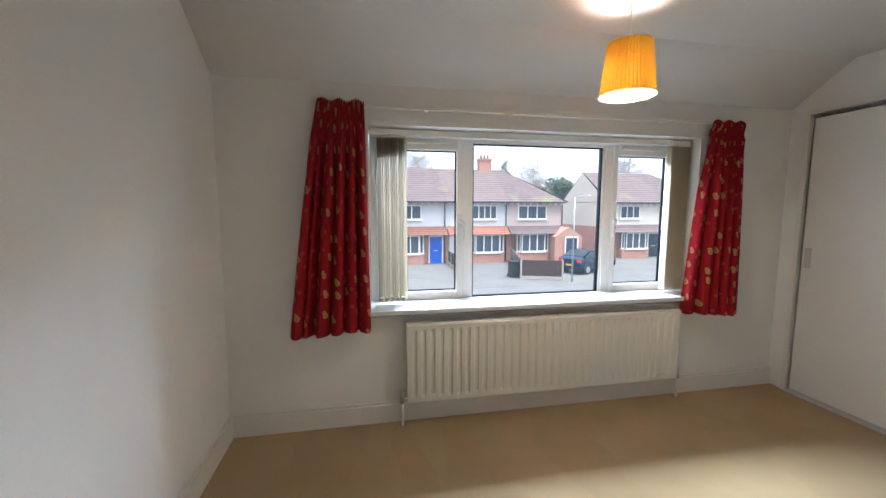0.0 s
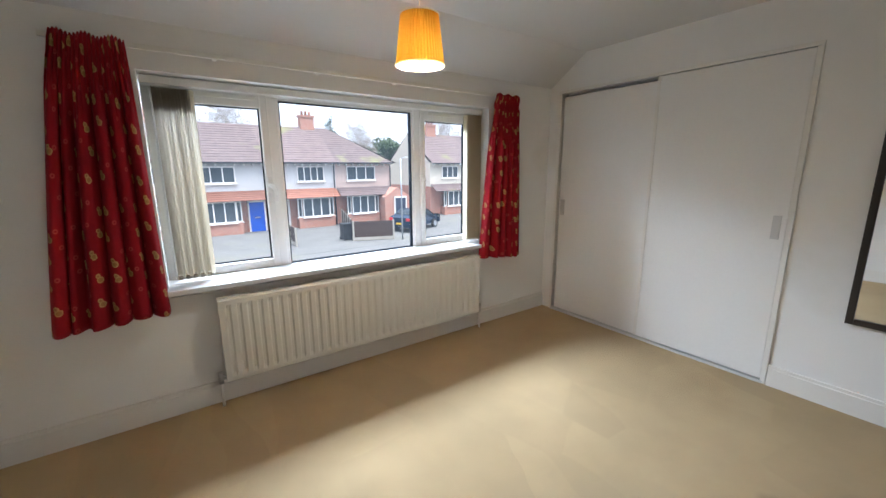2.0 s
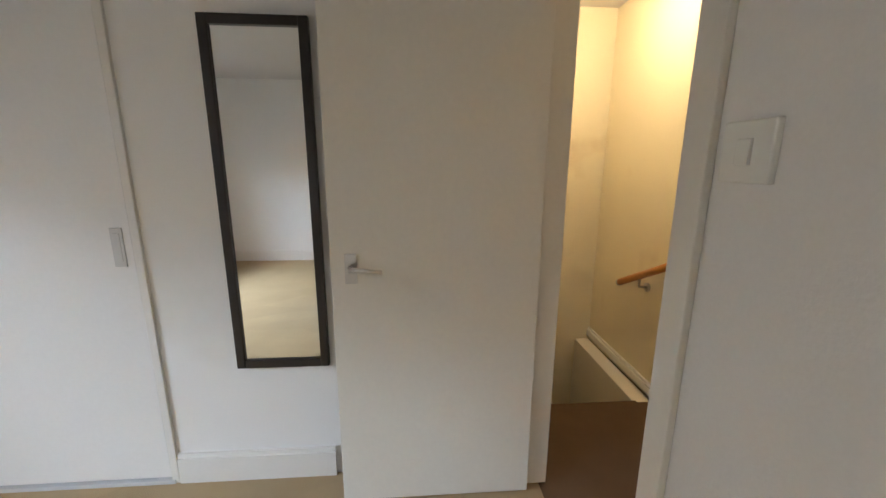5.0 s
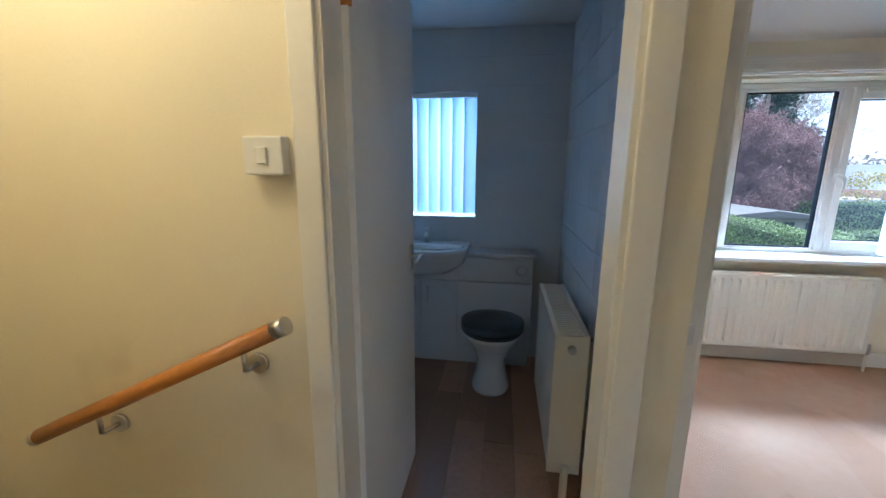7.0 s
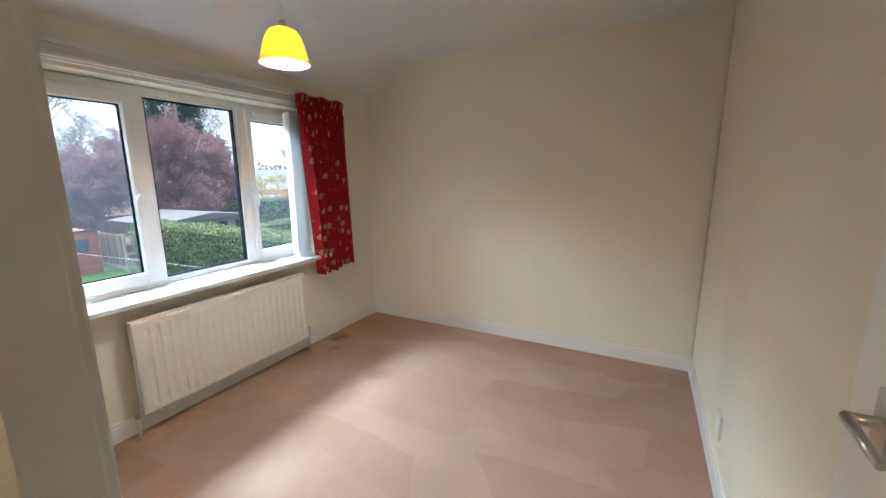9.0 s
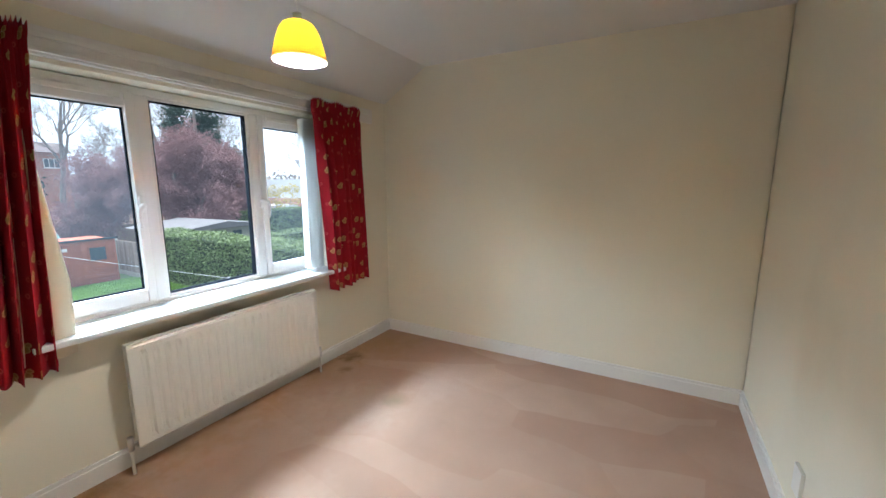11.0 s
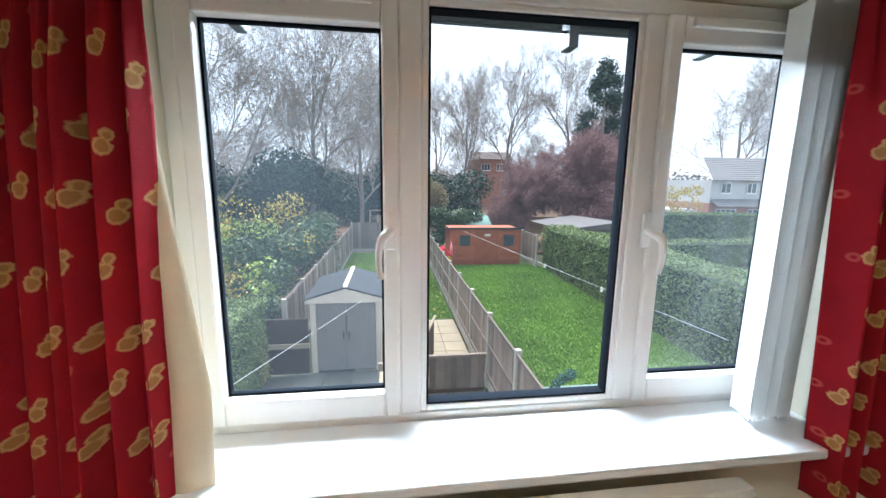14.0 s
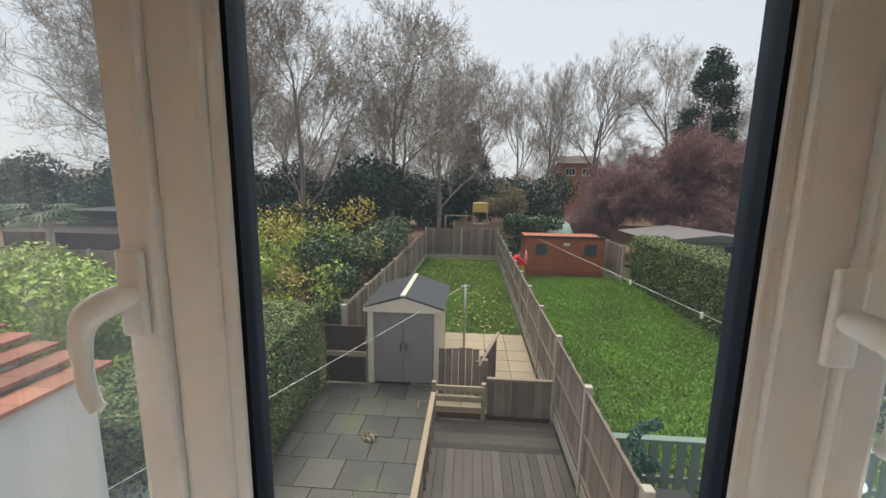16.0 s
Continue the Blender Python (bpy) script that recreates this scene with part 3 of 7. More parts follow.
win = window("window_front_bedroom", AW[0] + 0.005, -0.80, AW[2] - 0.004, AW[3] - 0.001, 3.95, -1, (-2.505, -1.39), "white three-light upvc window over the street", GLASSF)
handle_upvc(win, -2.56, 3.936, 1.33, -1, 1)
handle_upvc(win, -1.335, 3.936, 1.33, -1, -1)
structure("window_sill_front", B(AW[0] - 0.06, AW[1] + 0.06, 3.655, 3.945, 0.74, 0.773, bevel=0.008), SILLM, "glossy white window sill board", "window sill")


def radiator(name, x0, x1, z0, z1, yw, ny, flutes, label):
    """Pressed steel panel radiator on a window wall at yw; ny: the way into the room."""
    r = thing(name, ((x0 + x1) / 2, yw, 0), label, "radiator")
    bm = bmesh.new()
    yb, yfr = yw + ny * 0.045, yw + ny * 0.098
    n = flutes
    prof = []
    m = 0.03
    prof.append((x0, 0))
    prof.append((x0 + m, 0))
    step = (x1 - x0 - 2 * m) / n
    for i in range(n):
        a = x0 + m + i * step
        prof += [(a + step * 0.18, -0.011), (a + step * 0.42, -0.011), (a + step * 0.6, 0), (a + step, 0)]
    prof.append((x1, 0))
    zs = [(z0, 1, 0.012), (z0 + 0.012, 1, 0), (z0 + 0.035, 1, 0), (z0 + 0.06, 0, 0), (z1 - 0.06, 0, 0), (z1 - 0.035, 1, 0), (z1 - 0.012, 1, 0), (z1, 1, 0.012)]
    rows = [[bm.verts.new((x, yfr + ny * ((0 if flat else d) - back), z)) for x, d in prof] for z, flat, back in zs]
    for a, b in zip(rows, rows[1:]):
        for i in range(len(prof) - 1):
            bm.faces.new((a[i], a[i + 1], b[i + 1], b[i]))
    part("front_panel", bm, RADM, r)
    part("back_panel", B(x0, x1, yb, yfr - ny * 0.016, z0 + 0.005, z1 - 0.004, bevel=0.004), RADM, r)
    part("top_trim", B(x0, x1, yb, yfr - ny * 0.008, z1 - 0.006, z1 + 0.003, bevel=0.001), RADM, r)
    for x, s in ((x0, -1), (x1, 1)):
        part("bracket", B(x - s * 0.25, x - s * 0.22, yw, yb + ny * 0.004, z0 + 0.05, z1 - 0.05), RADM, r)
        bm = bmesh.new()
        xx = x + s * 0.03
        tube(bm, (x - s * 0.005, yb + ny * 0.025, z0 + 0.03), (xx + s * 0.012, yb + ny * 0.025, z0 + 0.03), 0.01)
        tube(bm, (xx, yb + ny * 0.025, z0 + 0.0), (xx, yb + ny * 0.025, z0 + 0.075), 0.014)
        part("valve", bm, CHROME, r, "chrome radiator valve")
        part("pipe", T((xx, yb + ny * 0.025, -0.05), (xx, yb + ny * 0.025, z0 + 0.02), 0.0085), GLOSS, r)
    return r


radiator("panel_radiator", -2.97, -0.96, 0.15, 0.685, AY1, -1, 33, "long cream ribbed panel radiator under the window")


def curtain(name, top, bottom, zt, zb, y, ny, folds, label, lining_side=0, seed=1):
    """A pencil-pleated curtain: the cloth gathers tight at the tape and fans out to the hem."""
    rnd = random.Random(seed)
    c = thing(name, ((top[0] + top[1]) / 2, y, zt), label, "curtain")
    ph = [rnd.uniform(0, 6.28) for _ in range(8)]
    nx, nz = 170, 48
    width = 0.95
    # fold edges at uneven spacing; each fold has its own depth
    edges = [0.0]
    while len(edges) <= folds:
        edges.append(edges[-1] + rnd.uniform(0.6, 1.5))
    edges = [q / edges[-1] for q in edges]
    depths = [rnd.uniform(0.45, 1.0) for _ in range(folds)]
    verts, faces, uvs = [], [], []

    def fold(u):
        i = min(folds - 1, sum(1 for q in edges[1:] if q <= u))
        k = (u - edges[i]) / (edges[i + 1] - edges[i])
        return depths[i] * (0.5 - 0.5 * math.cos(k * math.tau)) ** 0.6

    for j in range(nz + 1):
        v = j / nz
        z = zt + 0.03 - (zt + 0.03 - zb) * v
        e = v ** 0.8
        a = top[0] + (bottom[0] - top[0]) * e
        b = top[1] + (bottom[1] - top[1]) * e
        soft = min(1, max(0, (v - 0.05) * 3.5))
        for i in range(nx + 1):
            u = i / nx
            drift = 0.018 * math.sin(v * 2.6 + ph[1]) * math.sin(u * math.pi)
            deep = 0.095 * fold(min(1, max(0, u + drift))) * soft - 0.035 * soft
            pleat = 0.011 * math.sin(u * folds * 3.2 * math.tau + ph[0]) * (1 - 0.9 * soft)
            depth = deep + pleat - (0.012 if 0.035 < v < 0.075 else 0)
            x = a + (b - a) * u + 0.010 * math.sin(u * folds * math.tau + ph[3]) * v
            head = 0.010 * math.sin(u * folds * 3.2 * math.tau + ph[5]) + 0.008 * math.sin(u * 17 + ph[6]) if j == 0 else 0
            zz = z + 0.012 * math.sin(u * 5 + ph[4]) * v ** 3 - 0.06 * deep * v ** 3 + head
            verts.append((x, y + ny * (depth + 0.05), zz))
            uvs.append((u * width, v * (zt - zb)))
    k = nx + 1
    for j in range(nz):
        for i in range(nx):
            faces.append((j * k + i, j * k + i + 1, (j + 1) * k + i + 1, (j + 1) * k + i))
    cl = mesh_obj("cloth", verts, faces, RED, c, smooth=True)
    uvl = cl.data.uv_layers.new(name="UVMap")
    for lp in cl.data.loops:
        uvl.data[lp.index].uv = uvs[lp.vertex_index]
    so = cl.modifiers.new("thickness", "SOLIDIFY")
    so.thickness = 0.003
    if lining_side:
        vv, ff = [], []
        for j in range(nz + 1):
            v = j / nz
            z = zt - 0.05 - (zt - 0.05 - zb - 0.035) * v
            e = v ** 0.8
            a0 = top[0] + (bottom[0] - top[0]) * e
            b0 = top[1] + (bottom[1] - top[1]) * e
            edge = b0 if lining_side > 0 else a0
            for i in range(13):
                u = i / 12
                vv.append((edge + lining_side * (-0.12 + 0.19 * u * min(1, 0.25 + v)), y + ny * (0.012 + 0.010 * math.sin(u * 9 + v * 2)), z))
        for j in range(nz):
            for i in range(12):
                ff.append((j * 13 + i, j * 13 + i + 1, (j + 1) * 13 + i + 1, (j + 1) * 13 + i))
        ln = mesh_obj("lining", vv, ff, LINING, c, "cream curtain lining turned out at the edge", True)
        ln.modifiers.new("thickness", "SOLIDIFY").thickness = 0.002
    for i in range(7):
        xx = top[0] + (top[1] - top[0]) * (i + 0.5) / 7
        part("curtain_hook", T((xx, y + ny * 0.03, zt - 0.02), (xx, y + ny * 0.018, zt + 0.022), 0.004, n=6), PLASTIC, c)
    return c


RED_L = "red cotton curtain printed with cream leaf motifs, drawn open"
curtain("curtain", (-3.475, -3.215), (-3.67, -3.19), 2.01, 0.65, AY1 - 0.04, -1, 6, RED_L, 0, 3)
curtain("curtain", (-0.79, -0.53), (-0.95, -0.45), 2.0, 0.64, AY1 - 0.04, -1, 6, RED_L, 0, 4)
rail = thing("curtain_rail", (-2.0, 3.69, 2.07), "white curtain track above the window", "curtain rail")
part("track", B(-3.52, -0.50, 3.672, 3.69, 2.02, 2.044, bevel=0.003), PLASTIC, rail)
for i in range(6):
    xx = -3.4 + i * 0.56
    part("bracket", B(xx, xx + 0.02, 3.688, 3.728, 2.02, 2.05), PLASTIC, rail)


def blind_stack(name, x0, n, pitch, y, z0, z1, material, label, turn=78, width=0.089):
    """Vertical blind drawn aside: its slats stand close together under the head rail."""
    b = thing(name, (x0 + n * pitch / 2, y, z1), label, "vertical blind")
    me = None
    for i in range(n):
        x = x0 + i * pitch
        a = radians(turn + (i * 37 % 7) - 3)
        dx, dy = math.cos(a) * width / 2, math.sin(a) * width / 2
        if me is None:
            verts, faces = [], []
            for j in range(9):
                s = j / 8 * 2 - 1
                for z in (z0, z1):
                    verts.append((s * width / 2, 0.006 * (1 - s * s), z))
            for j in range(8):
                faces.append((j * 2, j * 2 + 2, j * 2 + 3, j * 2 + 1))
            me = bpy.data.meshes.new("slat")
            me.from_pydata(verts, [], faces)
            me.materials.append(material)
        s = new("slat", me)
        s.parent = b
        s.matrix_parent_inverse = Matrix.Translation(b.location).inverted()
        s.matrix_basis = pose(x, y, 0, 0, 0, math.degrees(a))
        wt = part("weight", B(x - dx - 0.002, x + dx + 0.002, y - 0.02, y + 0.02, z0 - 0.004, z0 + 0.02, bevel=0.002), material, b) if i % 3 == 0 else None
    bm = bmesh.new()
    for i in range(n - 1):
        tube(bm, (x0 + i * pitch, y - 0.03, z0 + 0.012), (x0 + (i + 1) * pitch, y - 0.03, z0 + 0.004), 0.0025, n=5)
    part("bead_chain", bm, PLASTIC, b)
    return b


blind_stack("vertical_blind", -3.125, 15, 0.0125, 3.83, 0.80, 1.875, BLIND, "beige fabric vertical blind drawn to one side")
blind_stack("vertical_blind", -0.97, 13, 0.0125, 3.83, 0.80, 1.875, BLIND, "beige fabric vertical blind drawn to one side")
hr = thing("blind_head_rail", (-1.97, 3.83, 1.9), "slim white head rail of the vertical blind", "blind rail")
part("rail", B(AW[0] + 0.01, AW[1] - 0.01, 3.805, 3.855, 1.885, 1.927, bevel=0.004), UPVC, hr)


def pendant(name, x, y, zc, zt, zb, rt, rb, material, pleats, label):
    p = thing(name, (x, y, zc), label, "ceiling lamp")
    part("ceiling_rose", lathe([(0.001, zc - 0.032), (0.03, zc - 0.03), (0.045, zc - 0.012), (0.05, zc)], x, y, 28), PLASTIC, p)
    part("cord", T((x, y, zc - 0.02), (x, y, zt + 0.02), 0.003, n=8), PLASTIC, p)
    part("lamp_holder", T((x, y, zt + 0.03), (x, y, zt - 0.05), 0.017, 0.02, 16), PLASTIC, p)
    n = pleats * 2 if pleats else 48
    dome = [(rb, zb), (rb * 0.95, zb + 0.03), (rb * 0.85, zb + 0.075), (rb * 0.71, zb + 0.115), (rb * 0.58, zb + 0.136), (rb * 0.42, zb + 0.146), (rt, zt)]
    bm = lathe(dome, x, y, n) if not pleats else lathe([(rb, zb), (rb * 0.7 + rt * 0.3, zb + (zt - zb) * 0.3), (rb * 0.3 + rt * 0.7, zb + (zt - zb) * 0.7), (rt, zt)], x, y, n, ripple=-0.006 if pleats else 0, ripples=pleats)
    part("shade", bm, material, p, "fabric shade glowing warm amber")
    for r, z in ((rb + 0.001, zb), (rt + 0.001, zt)):
        bm = bmesh.new()
        for i in range(32):
            a, b = i * math.tau / 32, (i + 1) * math.tau / 32
            tube(bm, (x + r * math.cos(a), y + r * math.sin(a), z), (x + r * math.cos(b), y + r * math.sin(b), z), 0.003, n=5, caps=False)
        part("wire_ring", bm, PLASTIC, p)
    for i in range(3):
        a = i * math.tau / 3
        part("spoke", T((x, y, zt - 0.01), (x + rt * math.cos(a), y + rt * math.sin(a), zt), 0.002, n=5), PLASTIC, p)
    return p


pendant("pendant_lamp", -1.97, 2.96, AZ, 2.20, 1.96, 0.100, 0.128, SHADE_A, 46, "pendant lamp with a pleated amber fabric shade, lit")


def switch(name, at, nx, ny, label, w=0.086):
    x, y, z = at
    s = thing(name, at, label, "light switch")
    tx, ty = abs(ny), abs(nx)
    part("plate", B(x - tx * w / 2, x + tx * w / 2 + nx * 0.012, y - ty * w / 2, y + ty * w / 2 + ny * 0.012, z - 0.043, z + 0.043, bevel=0.003), PLASTIC, s)
    part("rocker", B(x - tx * 0.012 + nx * 0.01, x + tx * 0.012 + nx * 0.017, y - ty * 0.012 + ny * 0.01, y + ty * 0.012 + ny * 0.017, z - 0.018, z + 0.018, bevel=0.002), PLASTIC, s)


switch("light_switch", (-1.01, AY0, 1.39), 0, 1, "white plastic light switch beside the doorway")

# ---- landing and stairs ----
structure("floor_landing", B(-0.868, 0.42, -0.72, 0.23, -0.15, -0.002), HALLC, "dark brown landing carpet", "carpet")
wall("wall_landing_south", "y", -0.66, -0.12, -0.838, 1.34, -2.9, 2.6, [(-0.70, -0.02, 0, 2.0)], WALL_L, "cream landing wall with a wooden handrail")
wall("wall_landing_east", "x", 1.34, 0.1, -0.78, 0.29, -2.9, 2.6, [], WALL_L, "cream wall at the foot of the stairwell")
wall("wall_landing_north", "y", 0.18, 0.11, 0.0, 1.34, -2.9, 2.6, [], WALL_L, "cream stairwell wall")
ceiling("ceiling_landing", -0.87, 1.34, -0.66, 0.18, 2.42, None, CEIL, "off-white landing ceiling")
lining("trim_bathroom_door", -0.70, -0.02, -0.78, -0.66, 2.0, "y", "cream painted bathroom door frame")
skirting("baseboard_landing", [(0.04, -0.66, 1.34, -0.66, 0, 1), (0.0, 0.18, 0.42, 0.18, 0, -1)], h=0.07)
st = thing("staircase", (0.9, -0.24, -2.9), "brown carpeted staircase going down between painted strings", "staircase")
for i in range(13):
    x = 0.42 + 0.225 * i
    if x < 1.12:
        bm = B(x, x + 0.245, -0.54, 0.17, -0.19 * (i + 1) - 0.04, -0.19 * (i + 1), bevel=0.008)
        box(bm, x + 0.0, x + 0.02, -0.54, 0.17, -0.19 * (i + 1), -0.19 * i - 0.003)
        part("step", bm, HALLC, st)
part("string", B(0.42, 1.335, -0.655, -0.545, -0.9, -0.03, bevel=0.006), DOORP, st, "cream painted stair string")
part("lower_flight", B(0.45, 1.335, -0.54, 0.17, -2.9, -1.0), HALLC, st)
hrl = thing("handrail", (0.7, -0.60, 0.7), "orange varnished pine handrail on metal wall brackets", "handrail")
ra, rb_ = Vector((0.085, -0.60, 0.985)), Vector((0.85, -0.60, 0.605))
part("rail", T(ra, rb_, 0.022, n=20), PINE, hrl)
dn = (rb_ - ra).normalized()
part("end_cap", T(ra - dn * 0.03, ra + dn * 0.004, 0.0225, n=20), CHROME, hrl, "brushed metal end cap")
part("end_cap", T(rb_ - dn * 0.004, rb_ + dn * 0.015, 0.0225, n=20), CHROME, hrl, "brushed metal end cap")
for k in (0.12, 0.72):
    c = ra + (rb_ - ra) * k
    bm = T((c.x, -0.658, c.z - 0.075), (c.x, -0.648, c.z - 0.075), 0.027, n=18)
    tube(bm, (c.x, -0.65, c.z - 0.075), (c.x, -0.602, c.z - 0.07), 0.007)
    tube(bm, (c.x, -0.602, c.z - 0.07), (c.x, -0.60, c.z - 0.015), 0.007)
    part("bracket", bm, CHROME, hrl)
s = thing("pull_switch", (0.13, -0.66, 1.42), "square white switch on the landing wall", "light switch")
part("box", B(0.052, 0.147, -0.66, -0.625, 1.345, 1.43, bevel=0.004), PLASTIC, s)
part("rocker", B(0.088, 0.112, -0.626, -0.619, 1.37, 1.405, bevel=0.002), PLASTIC, s)
s = thing("wall_socket", (0.19, -0.66, 0.12), "white double socket low on the landing wall", "socket")
part("plate", B(0.12, 0.265, -0.66, -0.645, 0.085, 0.17, bevel=0.003), PLASTIC, s)

# ---- bathroom ----
structure("floor_bathroom", B(-0.84, 1.0, -2.56, -0.66, -0.12, -0.001), VINYL, "brown wood-effect vinyl floor", "floor")
wall("wall_bathroom_west", "x", -0.84, -0.03, -2.9, -0.78, 0, 2.6, [], TILE, "pale glossy bathroom wall")
wall("wall_bathroom_south", "y", -2.54, -0.36, -0.89, 1.1, -2.9, 2.6, [(-0.24, 0.60, 1.03, 1.87)], TILE, "pale tiled bathroom wall with a window")
wall("wall_bathroom_east", "x", 1.0, 0.1, -2.54, -0.78, 0, 2.6, [], TILE, "pale bathroom wall")
ceiling("ceiling_bathroom", -0.84, 1.0, -2.54, -0.78, 2.25, None, CEIL, "white bathroom ceiling")
bd = thing("door_bathroom", (0.0, -0.77, 0), "white flush bathroom door standing open", "door")
part("leaf", B(-0.06, -0.023, -1.42, -0.765, 0.01, 1.975, bevel=0.003), LEAFB, bd)
lever(bd, -0.06, -1.35, 1.0, -1, 0, 0, 1)
for z in (0.25, 1.78):
    part("hinge", B(-0.065, -0.027, -0.775, -0.762, z - 0.045, z + 0.045), PINE, bd, "brass-coloured hinge")
bw = thing("window_bathroom", (0.18, -2.7, 1.03), "white bathroom window behind a pale vertical blind", "window")
bw["kind"] = "structure"
bm = bmesh.new()
for q in ((-0.24, -0.19, 1.03, 1.87), (0.55, 0.60, 1.03, 1.87), (-0.19, 0.55, 1.03, 1.08), (-0.19, 0.55, 1.82, 1.87), (0.155, 0.205, 1.08, 1.82)):
    box(bm, q[0], q[1], -2.74, -2.68, q[2], q[3], 0.004)
part("window_frame", bm, UPVC, bw)
for a, b in ((-0.19, 0.155), (0.205, 0.55)):
    pn = part("pane", B(a, b, -2.715, -2.71, 1.08, 1.82), GLASS, bw)
    pn.visible_shadow = False
structure("window_sill_bathroom", B(-0.25, 0.61, -2.68, -2.525, 1.01, 1.034, bevel=0.004), SILLM, "white tiled window sill", "window sill")
BLT = shade_mat("translucent_white_blind", (0.50, 0.66, 0.84), 0.11)
bb = thing("bathroom_blind", (0.18, -2.60, 1.86), "closed white translucent vertical blind", "vertical blind")
part("rail", B(-0.235, 0.595, -2.62, -2.57, 1.835, 1.868, bevel=0.003), UPVC, bb)
for i in range(10):
    x = -0.195 + i * 0.083
    vv, ff = [], []
    for j in range(9):
        u = j / 8 * 2 - 1
        for z in (1.055, 1.45, 1.835):
            vv.append((x + u * 0.046, -2.595 + 0.014 * u + 0.008 * (1 - u * u), z))
    for j in range(8):
        for k in range(2):
            ff.append((j * 3 + k, j * 3 + 3 + k, j * 3 + 4 + k, j * 3 + 1 + k))
    mesh_obj("slat", vv, ff, BLT, bb, smooth=True)
va = thing("vanity_unit", (0.05, -2.3, 0), "white fitted bathroom vanity unit with two doors", "bathroom cabinet")
part("plinth", B(-0.64, 0.60, -2.53, -2.385, 0, 0.10), CABIN, va)
part("body", B(-0.65, 0.60, -2.53, -2.372, 0.10, 0.785, bevel=0.003), CABIN, va)
part("cistern_panel", B(-0.645, -0.15, -2.37, -2.352, 0.62, 0.78, bevel=0.002), CABIN, va)
part("lower_panel", B(-0.645, -0.15, -2.37, -2.352, 0.105, 0.612, bevel=0.002), CABIN, va)
for a, b, hx in ((-0.142, 0.10, 0.06), (0.106, 0.35, 0.145)):
    dd = part("door", B(a, b, -2.37, -2.352, 0.105, 0.612, bevel=0.002), CABIN, va)
    part("handle", T((hx, -2.337, 0.46), (hx, -2.337, 0.57), 0.006), CHROME, va)
part("drawer_front", B(-0.142, 0.35, -2.37, -2.352, 0.62, 0.78, bevel=0.002), CABIN, va)
part("flush_button", lathe([(0.001, 0), (0.018, 0.001), (0.03, -0.002), (0.034, -0.008)], 0, 0, 24), CHROME, va).matrix_basis = pose(-0.57, -2.353, 0.705, 90, 0, 0)
wt = thing("vanity_worktop", (-0.0, -2.3, 0.785), "white laminate worktop over the cistern", "worktop")
part("top", B(-0.665, 0.60, -2.535, -2.34, 0.787, 0.812, bevel=0.004), SILLM, wt)
ba = thing("wash_basin", (0.10, -2.25, 0.81), "white semi-recessed ceramic basin with chrome tap", "basin")
vv, ff = [], []
prof = [(0.0, 0.735), (0.12, 0.74), (0.19, 0.77), (0.215, 0.83), (0.225, 0.848), (0.245, 0.855), (0.258, 0.848), (0.255, 0.82), (0.235, 0.74), (0.16, 0.68), (0.0, 0.665)]
part("bowl", lathe([(max(r * 1.16, 0.001), z) for r, z in prof], 0.085, -2.37, 40, squash=0.78), CERAM, ba, smooth=True)
part("rear_deck", B(-0.215, 0.385, -2.53, -2.40, 0.815, 0.853, bevel=0.01), CERAM, ba)
bm = T((0.085, -2.47, 0.85), (0.085, -2.47, 0.93), 0.022, 0.02, 16)
tube(bm, (0.085, -2.47, 0.915), (0.085, -2.36, 0.90), 0.014, 0.011, 12)
tube(bm, (0.085, -2.47, 0.93), (0.085, -2.47, 0.955), 0.018, 0.012, 12)
part("tap", bm, CHROME, ba)
to = thing("toilet", (-0.395, -2.13, 0), "white ceramic toilet with a dark grey closed seat", "toilet")


def oval(profile, cx, cy, n=40):
    """A pan-like form: rings of (half width, front, back, z)."""
    bm = bmesh.new()
    rings = []
    for w, fr, bk, z in profile:
        ring = []
        for i in range(n):
            a = i * math.tau / n
            s, c = math.sin(a), math.cos(a)
            ring.append(bm.verts.new((cx + w * (abs(c) ** 0.85) * (1 if c > 0 else -1), cy + (fr if s > 0 else bk) * s, z)))
        rings.append(ring)
    for a, b in zip(rings, rings[1:]):
        for i in range(n):
            bm.faces.new((a[i], a[(i + 1) % n], b[(i + 1) % n], b[i])).smooth = True
    bm.faces.new(rings[-1])
    bm.faces.new(rings[0][::-1])
    return bm


part("pan", oval([(0.12, 0.16, 0.22, 0), (0.118, 0.155, 0.22, 0.02), (0.095, 0.12, 0.25, 0.10), (0.09, 0.11, 0.24, 0.2), (0.13, 0.17, 0.22, 0.29), (0.175, 0.235, 0.2, 0.36), (0.185, 0.25, 0.2, 0.395)], -0.395, -2.13), CERAM, to)
part("seat", oval([(0.185, 0.25, 0.16, 0.40), (0.195, 0.262, 0.165, 0.405), (0.195, 0.262, 0.165, 0.416), (0.188, 0.255, 0.16, 0.42)], -0.395, -2.13), SEAT, to)
part("lid", oval([(0.19, 0.258, 0.162, 0.423), (0.197, 0.265, 0.168, 0.428), (0.196, 0.264, 0.168, 0.438), (0.18, 0.245, 0.155, 0.446), (0.1, 0.15, 0.1, 0.449)], -0.395, -2.13), SEAT, to)
br = thing("bathroom_radiator", (-0.715, -1.6, 0.1), "white convector radiator with grille top on the bathroom wall", "radiator")
part("panel", B(-0.675, -0.655, -1.94, -1.25, 0.14, 0.735, bevel=0.006), RADM, br)
part("rear_panel", B(-0.775, -0.755, -1.94, -1.25, 0.14, 0.735, bevel=0.006), RADM, br)
